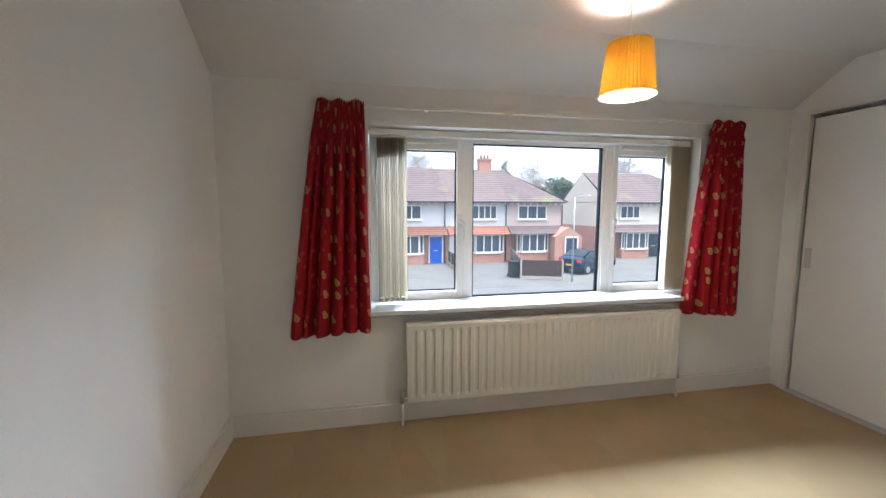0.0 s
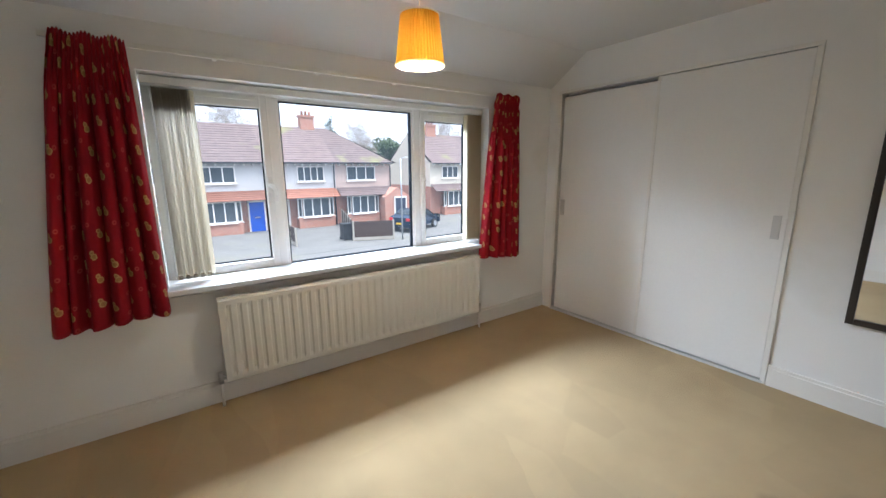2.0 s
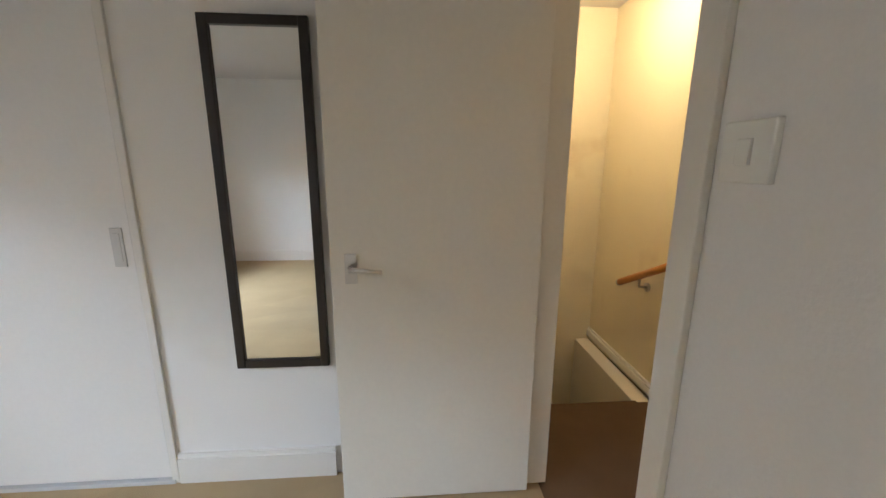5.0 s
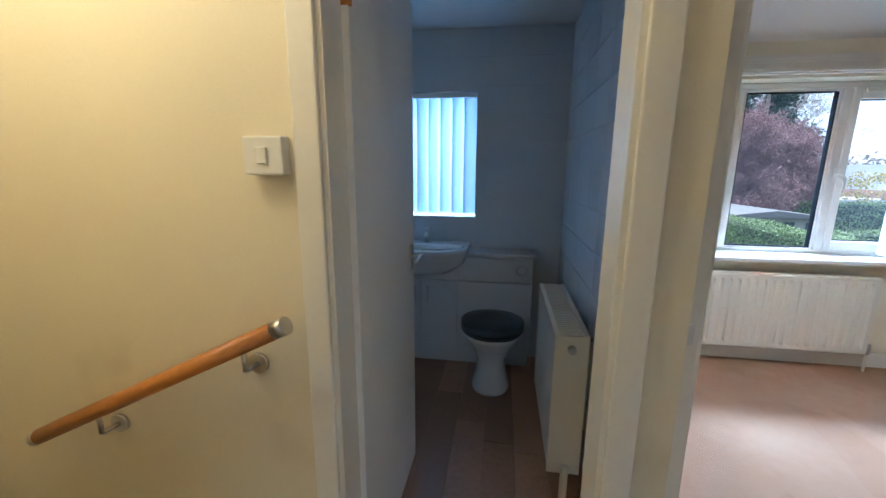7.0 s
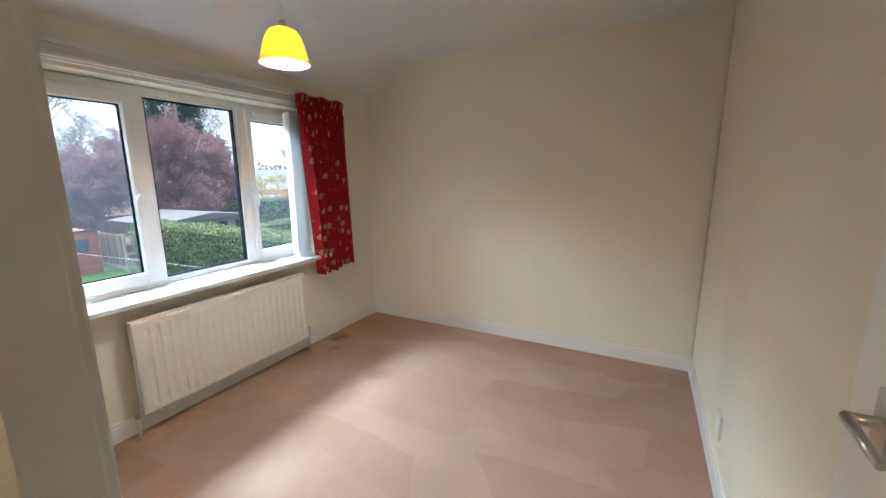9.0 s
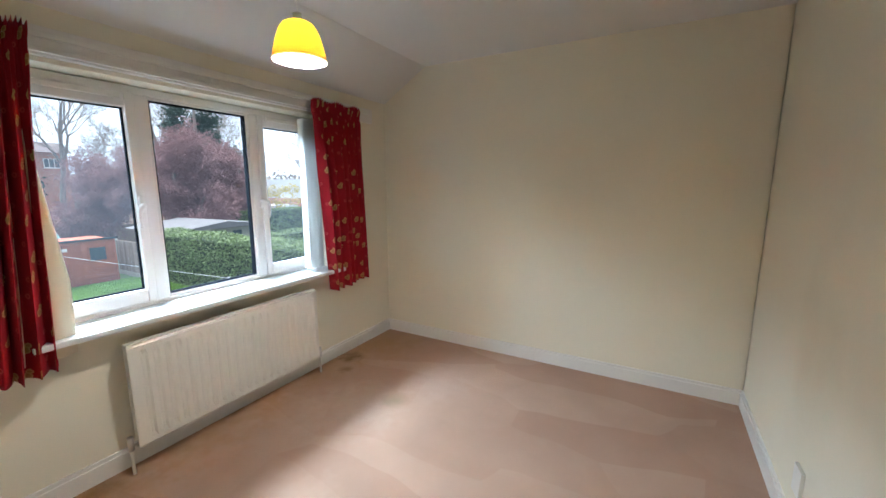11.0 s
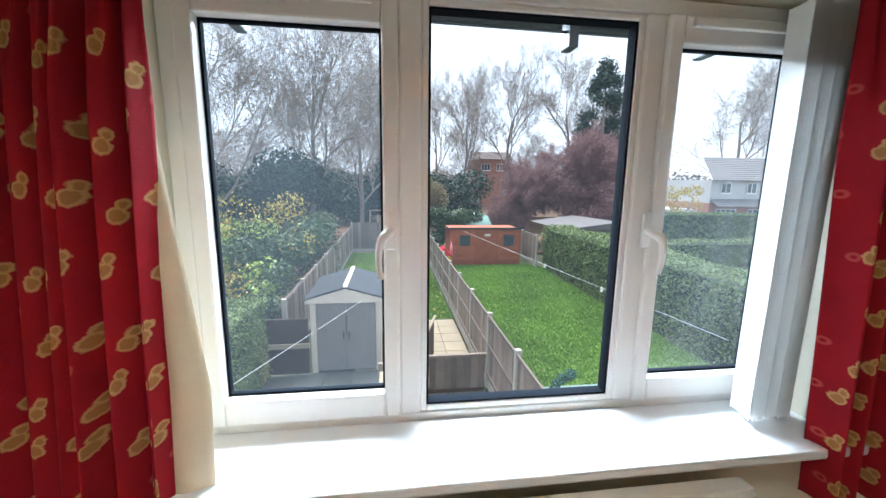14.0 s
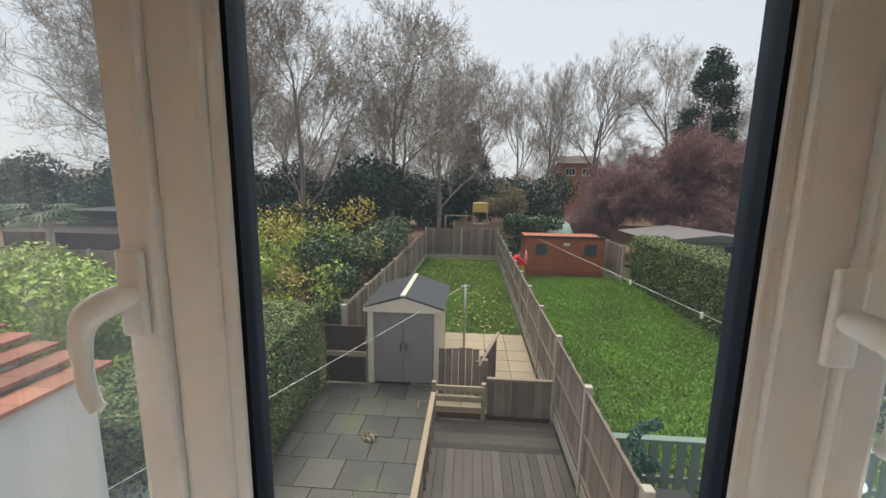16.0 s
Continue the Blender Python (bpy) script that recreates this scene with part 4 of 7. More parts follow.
part("side_panel", B(-0.78, -0.65, -1.255, -1.245, 0.14, 0.742, bevel=0.002), RADM, br)
part("side_panel", B(-0.78, -0.65, -1.945, -1.935, 0.14, 0.742, bevel=0.002), RADM, br)
bm = bmesh.new()
for i in range(33):
    y = -1.93 + i * 0.0205
    box(bm, -0.76, -0.67, y, y + 0.008, 0.732, 0.742)
box(bm, -0.78, -0.76, -1.94, -1.25, 0.735, 0.744)
box(bm, -0.67, -0.65, -1.94, -1.25, 0.735, 0.744)
part("grille", bm, RADM, br)
bm = T((-0.715, -1.245, 0.69), (-0.715, -1.225, 0.69), 0.016, n=16)
part("plug", bm, CHROME, br)
part("valve", T((-0.715, -1.21, 0.05), (-0.715, -1.21, 0.2), 0.016, n=16), PLASTIC, br)
part("pipe", T((-0.715, -1.21, 0.0), (-0.715, -1.21, 0.06), 0.008), CHROME, br)

for y in (-1.8, -1.4):
    part("bracket", B(-0.84, -0.776, y - 0.015, y + 0.015, 0.25, 0.65), RADM, br)

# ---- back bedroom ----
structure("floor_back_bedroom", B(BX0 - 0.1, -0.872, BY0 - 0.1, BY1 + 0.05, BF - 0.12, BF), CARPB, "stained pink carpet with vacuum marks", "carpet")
wall("wall_back_south", "y", BY0, -0.205, -4.4, -0.905, -2.9, 2.6, [BW], WALL_B, "cream bedroom wall with a wide window")
wall("wall_back_west", "x", BX0, -0.25, BY0, BY1, BF, 2.6, [], WALL_B, "plain cream bedroom wall")
wall("wall_back_north", "y", BY1, 0.10, BX0, -0.87, BF, 2.6, [], WALL_B, "plain cream bedroom wall with a low socket")
wall("wall_back_east", "x", BX1, 0.03, BY0, 0.08, BF, 2.6, [(-0.77, 0.0, BF, 2.0)], WALL_B, "cream bedroom wall beside the doorway")
wall("wall_landing_west", "x", -0.84, -0.03, -0.78, 0.18, 0, 2.6, [(-0.77, 0.0, 0, 2.0)], WALL_L, "cream landing wall beside the bedroom doorway")
lining("trim_back_bedroom_door", BX1, BX1 + 0.065, -0.77, 0.0, 2.0, "x", "cream painted door lining with a strike plate")
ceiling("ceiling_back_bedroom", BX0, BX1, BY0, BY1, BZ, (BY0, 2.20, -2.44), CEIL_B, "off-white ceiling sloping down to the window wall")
skirting("baseboard_back_bedroom", [(BX0, BY0, BX0, BY1, 1, 0), (BX0, BY0, BX1, BY0, 0, 1), (BX0, BY1, BX1, BY1, 0, -1), (BX1, BY0, BX1, -0.84, -1, 0)], h=0.11, z=BF)
sp = thing("strike_plate", (-0.88, -0.745, 0.98), "small worn metal strike plate on the door frame", "strike plate")
part("plate", B(-0.892, -0.872, -0.75, -0.746, 0.955, 1.005), CHROME, sp)
dB = thing("door_back_bedroom", (-0.96, 0.02, 0), "white flush door folded open against the wall", "door")
part("leaf", B(-1.66, -0.91, 0.015, 0.055, -0.035, 1.985, bevel=0.003), LEAFB, dB)
lever(dB, -1.545, 0.015, 1.07, 0, -1, 1, 0)
win = window("window_back_bedroom", BW[0] + 0.005, BW[1] - 0.005, BW[2] + 0.01, BW[3] - 0.005, -3.03, 1, (-2.75, -2.075), "white three-light upvc window over the garden", GLASS)
handle_upvc(win, -2.022, -3.014, 1.335, 1, 1)
handle_upvc(win, -2.762, -3.014, 1.335, 1, -1)
structure("window_sill_back", B(BW[0] - 0.05, BW[1] + 0.02, -3.025, -2.765, 0.735, 0.765, bevel=0.008), SILLM, "glossy white window sill board", "window sill")
radiator("panel_radiator", -3.0, -1.775, 0.09, 0.65, BY0 + 0.03, 1, 21, "cream ribbed panel radiator under the window")
curtain("curtain", (-1.60, -1.28), (-1.54, -1.14), 2.05, 0.645, BY0 + 0.07, 1, 7, RED_L , -1, 7)
curtain("curtain", (-3.58, -3.06), (-3.66, -3.18), 2.035, 0.61, BY0 + 0.07, 1, 7, RED_L, 0, 9)
blind_stack("vertical_blind", -3.205, 12, 0.0125, -2.92, 0.785, 1.93, BLINDW, "white fabric vertical blind drawn to one side")
cr = thing("curtain_rail", (-2.4, -2.85, 2.05), "white wooden curtain board with a track below", "curtain rail")
part("board", B(-3.85, -1.0, -2.90, -2.868, 1.99, 2.11, bevel=0.004), GLOSS, cr)
part("track", B(-3.8, -1.02, -2.866, -2.85, 2.06, 2.085, bevel=0.003), PLASTIC, cr)
part("track", B(-3.3, -1.45, -2.866, -2.845, 2.0, 2.02, bevel=0.003), PLASTIC, cr)
pendant("pendant_lamp", -2.15, -1.86, BZ, 2.10, 1.95, 0.026, 0.108, SHADE_B, 0, "pendant lamp with a plain yellow domed shade, lit")
s = thing("wall_socket", (-2.9, BY1, 0.24), "white socket plate low on the cream wall", "socket")
part("plate", B(-2.945, -2.855, BY1 - 0.014, BY1, 0.18, 0.30, bevel=0.003), PLASTIC, s)
# ---- outdoors: materials ----
GRASS = mat("lawn_soil", (0.06, 0.10, 0.02), 0.95, 0.35, 0.8, 30, 0.5)
BLADE = mat("grass_blades", (0.14, 0.25, 0.03), 0.8, 0.4, 0.5, 14, 0.1)
ASPH = mat("grey_asphalt", (0.06, 0.063, 0.068), 0.85, 0.25, 1.5, 60, 0.4)
CONC = mat("drive_concrete", (0.13, 0.13, 0.125), 0.85, 0.2, 0.8, 40, 0.3, dirt=((0.14, 0.14, 0.12), 0.6, 0.55))
SLAB = mat("wet_grey_slab", (0.05, 0.05, 0.043), 0.5, 0.3, 2.0, 40, 0.3, rand=0.7, dirt=((0.06, 0.07, 0.035), 1.2, 0.55))
SLABC = mat("buff_paving_slab", (0.27, 0.22, 0.15), 0.8, 0.15, 2, 40, 0.3, rand=0.4)
DECK = mat("weathered_decking", (0.06, 0.05, 0.04), 0.6, 0.35, 2.0, 50, 0.3, rand=0.6)
FENCE = mat("weathered_fence_board", (0.19, 0.145, 0.115), 0.85, 0.3, 3, 60, 0.3, rand=0.6)
POST = mat("concrete_fence_post", (0.36, 0.33, 0.28), 0.9, 0.12, 4, 60, 0.3)
DKFEN = mat("dark_brown_panel", (0.05, 0.028, 0.02), 0.7, 0.2, 4, 50, 0.2)
PALEW = mat("pale_new_timber", (0.27, 0.215, 0.15), 0.75, 0.15, 3, 40, 0.2)
REDW = mat("red_stained_shiplap", (0.33, 0.095, 0.045), 0.7, 0.2, 3, 60, 0.2, rand=0.3)
FELT = mat("black_roof_felt", (0.03, 0.033, 0.04), 0.5, 0.2, 3, 80, 0.3)
SHEDG = mat("taupe_resin", (0.21, 0.19, 0.185), 0.5, 0.08, 4, 60, 0.1)
SHEDW = mat("cream_resin", (0.60, 0.52, 0.43), 0.5, 0.06, 4, 60, 0.1)
GREENP = mat("sage_green_fence_paint", (0.14, 0.20, 0.17), 0.7, 0.15, 3, 50, 0.2)
HEDGE = mat("privet_leaves", (0.12, 0.165, 0.045), 0.55, 0.5, 1.6, 9, 0)
HEDGE_SHADE = mat("hedge_inner_shade", (0.018, 0.028, 0.01), 0.9, 0.3, 3, 20, 0)
YGREEN = mat("bright_shrub_leaves", (0.25, 0.34, 0.05), 0.5, 0.5, 1.3, 8, 0)
YELLOW = mat("yellow_autumn_leaves", (0.40, 0.31, 0.05), 0.6, 0.3, 1.5, 8, 0)
DGREEN = mat("ivy_leaves", (0.05, 0.085, 0.03), 0.45, 0.5, 1.2, 8, 0)
CONIF = mat("conifer_needles", (0.03, 0.055, 0.038), 0.7, 0.4, 1.2, 8, 0)
BARK = mat("grey_bark", (0.22, 0.19, 0.165), 0.9, 0.3, 3, 40, 0.4)
TWIGR = mat("reddish_twigs", (0.25, 0.14, 0.135), 0.9, 0.3, 1, 10, 0)
TWIGB = mat("brown_twigs", (0.25, 0.205, 0.17), 0.9, 0.3, 1, 10, 0)
LEAFLIT = mat("fallen_leaf_litter", (0.13, 0.07, 0.035), 0.9, 0.4, 3, 30, 0.4)
RENDERW = mat("white_house_render", (0.52, 0.52, 0.52), 0.85, 0.06, 0.8, 60, 0.2)
RENDERP = mat("pinkish_house_render", (0.52, 0.40, 0.35), 0.85, 0.08, 0.8, 60, 0.2)
RENDERC = mat("cream_house_render", (0.62, 0.57, 0.48), 0.85, 0.08, 0.8, 60, 0.2)
BRICK = brick_mat("red_brick", (0.36, 0.13, 0.085), (0.46, 0.19, 0.12), (0.42, 0.37, 0.32))
ROOF = mat("brown_roof_tiles", (0.12, 0.085, 0.08), 0.8, 0.25, 2, 30, 0.4, rand=0.3, dirt=((0.16, 0.15, 0.07), 0.5, 0.6))
ROOFR = mat("terracotta_roof_tiles", (0.25, 0.10, 0.06), 0.8, 0.3, 3, 30, 0.4, rand=0.6)
ROOFG = mat("grey_roof_tiles", (0.13, 0.12, 0.12), 0.8, 0.2, 2, 30, 0.4)
FARG = mat("dark_house_glass", (0.06, 0.075, 0.09), 0.08, 0.2, 1, 5, 0)
BLUED = mat("bright_blue_door", (0.01, 0.10, 0.62), 0.4, 0.05, 2, 30, 0.02)
NAVYD = mat("navy_door", (0.02, 0.03, 0.06), 0.4, 0.05, 2, 30, 0.02)
CARP = mat("dark_blue_car_paint", (0.012, 0.03, 0.065), 0.18, 0.1, 2, 20, 0, metal=0.3)
TYRE = mat("tyre_rubber", (0.02, 0.02, 0.02), 0.8, 0.2, 5, 50, 0.2)
BINM = mat("black_bin_plastic", (0.02, 0.022, 0.025), 0.5, 0.1, 4, 40, 0.05)
REDPL = mat("red_plastic", (0.65, 0.02, 0.03), 0.4, 0.05, 3, 30, 0)
YELPL = mat("yellow_plastic", (0.75, 0.48, 0.02), 0.4, 0.05, 3, 30, 0)
BLUPL = mat("blue_plastic", (0.02, 0.16, 0.65), 0.4, 0.05, 3, 30, 0)
TARP = mat("pale_green_tarpaulin", (0.30, 0.45, 0.40), 0.5, 0.15, 3, 30, 0.2)
LINE = mat("white_washing_line", (0.75, 0.75, 0.72), 0.5, 0.05, 3, 30, 0)
GALV = mat("galvanised_steel", (0.40, 0.42, 0.45), 0.4, 0.1, 5, 40, 0.1, metal=0.7)
TABLEG = mat("frosted_table_glass", (0.55, 0.66, 0.72), 0.15, 0.05, 3, 30, 0)
GUTTER = mat("black_gutter_plastic", (0.015, 0.015, 0.018), 0.45, 0.1, 3, 30, 0)
G0 = -2.75

structure("ground", B(-700, 700, -900, 700, -3.4, -3.0), mat("rough_ground", (0.07, 0.075, 0.035), 0.95, 0.4, 0.3, 8, 0.3), "rough grassy ground reaching to the horizon", "ground")

# own house outside: roof edge, gutters and brackets above the two windows
hs = thing("roof_edge", (-2, 0.4, 2.6), "tiled roof over the house with projecting eaves", "roof")
bm = bmesh.new()
pts = [(4.55, 2.28), (0.3, 5.0), (-3.75, 2.28)]
for x0, x1 in ((-4.6, 1.5),):
    a = [bm.verts.new((x0, y, z)) for y, z in pts] + [bm.verts.new((x0, y, z + 0.15)) for y, z in pts]
    b = [bm.verts.new((x1, y, z)) for y, z in pts] + [bm.verts.new((x1, y, z + 0.15)) for y, z in pts]
    for i, j in ((0, 1), (1, 2)):
        bm.faces.new((a[i], a[j], b[j], b[i]))
        bm.faces.new((a[i + 3], a[j + 3], b[j + 3], b[i + 3]))
    for i in (0, 2):
        bm.faces.new((a[i], b[i], b[i + 3], a[i + 3]))
part("slope", bm, ROOF, hs)
for y, s in ((4.58, 1), (-3.78, -1)):
    part("gutter", T((-4.6, y, 2.20), (1.5, y, 2.20), 0.05, n=12), GUTTER, hs)
for x in (-2.95, -2.4, -1.85, -1.3, -0.75):
    part("bracket", B(x - 0.02, x + 0.02, 4.30, 4.36, 1.99, 2.2, bevel=0.008), GUTTER, hs)
for x in (-3.3, -2.72, -2.12, -1.5):
    part("bracket", B(x - 0.02, x + 0.02, -3.56, -3.48, 1.98, 2.2, bevel=0.008), GUTTER, hs)
part("cable", T((-4, -3.5, 2.03), (-1, -3.5, 2.05), 0.006, n=6), GUTTER, hs)

# ---- street side ----
structure("road", B(-60, 70, 10, 19.4, -3.0, -2.98), ASPH, "grey asphalt street", "road")
structure("pavement", B(-60, 70, 19.4, 21.2, -3.0, -2.90), CONC, "pale concrete pavement with a kerb", "pavement")
structure("driveway", B(-60, 70, 21.2, 40, -3.0, -2.895), CONC, "worn concrete driveways in front of the houses", "driveway")
GZ = -2.895


def far_window(parent, x0, x1, z0, z1, y, lights, ny=-1):
    f = part("window", B(x0, x1, y, y + ny * 0.05, z0, z1), FARG, parent, "dark window pane")
    bm = bmesh.new()
    t = 0.07
    for q in ((x0, x1, z0, z0 + t), (x0, x1, z1 - t, z1)):
        box(bm, q[0], q[1], y, y + ny * 0.09, q[2], q[3])
    for i in range(lights + 1):
        x = x0 + (x1 - x0 - t) * i / lights
        box(bm, x, x + t, y, y + ny * 0.09, z0 + t, z1 - t)
    fr = obj("frame", bm, UPVC)
    fr.parent = f
    fr.matrix_parent_inverse = f.matrix_world.inverted()
    bm = B(x0 - 0.06, x1 + 0.06, y, y + ny * 0.14, z0 - 0.08, z0)
    sl = obj("sill", bm, UPVC)
    sl.parent = f
    sl.matrix_parent_inverse = f.matrix_world.inverted()


def tile_roof(parent, x0, x1, y0, z0, y1, z1, material, hip0=0, hip1=0, rows=16, name="roof"):
    """A slope of overlapping tile courses from the eaves (y0, z0) to the ridge (y1, z1)."""
    bm = bmesh.new()
    for i in range(rows):
        a, b = i / rows, (i + 1) / rows
        xa0, xa1 = x0 + hip0 * a, x1 - hip1 * a
        xb0, xb1 = x0 + hip0 * b, x1 - hip1 * b
        za, zb = z0 + (z1 - z0) * a, z0 + (z1 - z0) * b
        ya, yb = y0 + (y1 - y0) * a, y0 + (y1 - y0) * b
        v = [bm.verts.new(c) for c in ((xa0, ya, za + 0.05), (xa1, ya, za + 0.05), (xb1, yb, zb + 0.02), (xb0, yb, zb + 0.02), (xa0, ya, za), (xa1, ya, za))]
        bm.faces.new((v[0], v[1], v[2], v[3]))
        bm.faces.new((v[4], v[5], v[1], v[0]))
    return part(name, bm, material, parent)


def chimney(parent, x, y, z0, z1):
    c = part("chimney", B(x - 0.55, x + 0.55, y - 0.35, y + 0.35, z0, z1), BRICK, parent)
    part("chimney_cap", B(x - 0.62, x + 0.62, y - 0.42, y + 0.42, z1 - 0.15, z1), BRICK, parent)
    for k in (-0.3, 0.0, 0.3):
        part("chimney_pot", T((x + k, y, z1), (x + k, y, z1 + 0.35), 0.11, 0.09, 10), ROOFR, parent)


def terrace(name, x0, x1, y, upper, door, door_x, bay, up_win, lights, label, hipped=0, porch=None, lower=None):
    h = thing(name, ((x0 + x1) / 2, y, GZ), label, "house", "houses across the street")
    part("wall", B(x0, x1, y, y + 8, GZ, -0.25), lower or BRICK, h, "red brick lower storey")
    part("upper_wall", B(x0, x1, y - 0.004, y + 8, -0.25, 1.95), upper, h, "rendered upper storey")
    tile_roof(h, x0, x1, y - 0.4, 1.86, y + 4, 4.75, ROOF, 0, hipped * 4.0)
    bm = bmesh.new()
    v = [bm.verts.new(c) for c in ((x0, y + 8.4, 1.86), (x1, y + 8.4, 1.86), (x1 - hipped * 4, y + 4, 4.75), (x0, y + 4, 4.75))]
    bm.faces.new(v)
    if hipped:
        v = [bm.verts.new(c) for c in ((x1 + 0.3, y - 0.4, 1.88), (x1 + 0.3, y + 8.4, 1.88), (x1 - 4, y + 4, 4.78))]
        bm.faces.new(v)
    part("rear_roof", bm, ROOF, h)
    bm = bmesh.new()
    for xx in (x0, x1) if not hipped else (x0,):
        v = [bm.verts.new(q) for q in ((xx, y, 1.9), (xx, y + 8, 1.9), (xx, y + 4, 4.7))]
        bm.faces.new(v)
    part("gable_wall", bm, upper, h)
    part("gutter", B(x0, x1, y - 0.5, y - 0.38, 1.80, 1.90), GUTTER, h)
    for i in range(9):
        xx = x0 + (x1 - x0) * (i + 0.5) / 9
        part("eaves_bracket", B(xx - 0.04, xx + 0.04, y - 0.35, y, 1.66, 1.82), UPVC, h)
    far_window(h, up_win[0], up_win[1], 0.5, 1.6, y, lights)
    # lean-to tiled skirt roof over bay and door
    tile_roof(h, x0 + 0.05, x1 - 0.05, y - 0.95, -0.66, y, -0.05, ROOFR if upper is RENDERW else ROOF, 0, 0, 5, "bay_roof")
    b0, b1 = bay
    part("bay_wall", B(b0, b1, y - 0.65, y, GZ, -2.1), BRICK, h)
    far_window(h, b0 + 0.35, b1 - 0.35, -2.08, -0.68, y - 0.62, 3)
    for a, b in ((b0, b0 + 0.33), (b1 - 0.33, b1)):
        far_window(h, a, b, -2.08, -0.68, y - 0.45, 1)
    dm = part("door", B(door_x, door_x + 0.95, y - 0.06, y, GZ, -0.85), door, h)
    bm = bmesh.new()
    for q in ((door_x - 0.1, door_x, GZ, -0.75), (door_x + 0.95, door_x + 1.05, GZ, -0.75), (door_x - 0.1, door_x + 1.05, -0.85, -0.72)):
        box(bm, q[0], q[1], y - 0.09, y, q[2], q[3])
    part("door_frame", bm, UPVC, h)
    part("letter_plate", B(door_x + 0.3, door_x + 0.65, y - 0.08, y - 0.06, -1.95, -1.88), CHROME, h)
    part("downpipe", T((x1 - 0.12, y - 0.08, GZ), (x1 - 0.12, y - 0.08, 1.8), 0.05, n=8), GUTTER, h)
    if porch:
        p0, p1 = porch
        bm = B(p0, p1, y - 1.5, y, GZ, -0.85)
        v = [bm.verts.new(c) for c in ((p0, y - 1.5, -0.85), (p1, y - 1.5, -0.85), ((p0 + p1) / 2, y - 1.5, -0.1), (p0, y, -0.85), (p1, y, -0.85), ((p0 + p1) / 2, y, -0.1))]
        bm.faces.new((v[0], v[1], v[2]))
        bm.faces.new((v[0], v[2], v[5], v[3]))
        bm.faces.new((v[1], v[4], v[5], v[2]))
        part("porch", bm, BRICK, h, "gabled red brick porch")
        part("porch_door", B(p0 + 0.9, p0 + 1.85, y - 1.58, y - 1.5, GZ, -0.95), NAVYD, h, "dark blue porch door")
        bm = bmesh.new()
        for q in ((p0 + 0.8, p0 + 0.9, GZ, -0.85), (p0 + 1.85, p0 + 1.95, GZ, -0.85), (p0 + 0.8, p0 + 1.95, -0.95, -0.83)):
            box(bm, q[0], q[1], y - 1.6, y - 1.5, q[2], q[3])
        part("porch_door_frame", bm, UPVC, h)
    return h


YF = 31.0
h = terrace("terraced_house", 2.85, 7.85, YF, RENDERW, UPVC, 3.2, (4.7, 7.4), (4.95, 6.95), 4, "white rendered terraced house with tiled roof and bay")
chimney(h, 7.1, YF + 4, 4.4, 5.7)
terrace("terraced_house", 7.85, 12.7, YF, RENDERP, NAVYD, 11.2, (8.5, 11.2), (8.75, 11.2), 3, "pink rendered end-terrace house with brick porch", 1, (11.3, 13.6))
terrace("terraced_house", -2.15, 2.85, YF, RENDERW, BLUED, 1.55, (-1.7, 1.0), (-1.3, 0.9), 3, "white terraced house with a bright blue door")
h = terrace("terraced_house", -7.15, -2.15, YF, RENDERC, NAVYD, -6.5, (-5.0, -2.5), (-5, -3), 3, "cream rendered terraced house with tiled roof")
chimney(h, -3.5, YF + 4, 4.4, 5.7)
terrace("terraced_house", -12.15, -7.15, YF, RENDERW, NAVYD, -8.3, (-11.5, -9), (-11.4, -9.2), 3, "white rendered terraced house with tiled roof")
h = terrace("terraced_house", 17.0, 22.5, YF + 0.5, RENDERC, NAVYD, 21.2, (18.2, 20.8), (18.3, 20.2), 3, "cream rendered house with brown tiled roof")
chimney(h, 19.6, YF + 4.5, 4.0, 5.7)
terrace("terraced_house", 22.5, 28.0, YF + 0.5, RENDERC, NAVYD, 23, (24.5, 27.2), (24.6, 27), 3, "cream rendered end house with brown tiled roof", 1)
terrace("terraced_house", 28.3, 34.0, YF + 0.5, RENDERW, NAVYD, 29, (30.5, 33.2), (30.6, 33), 3, "white rendered house further along the street", 1)


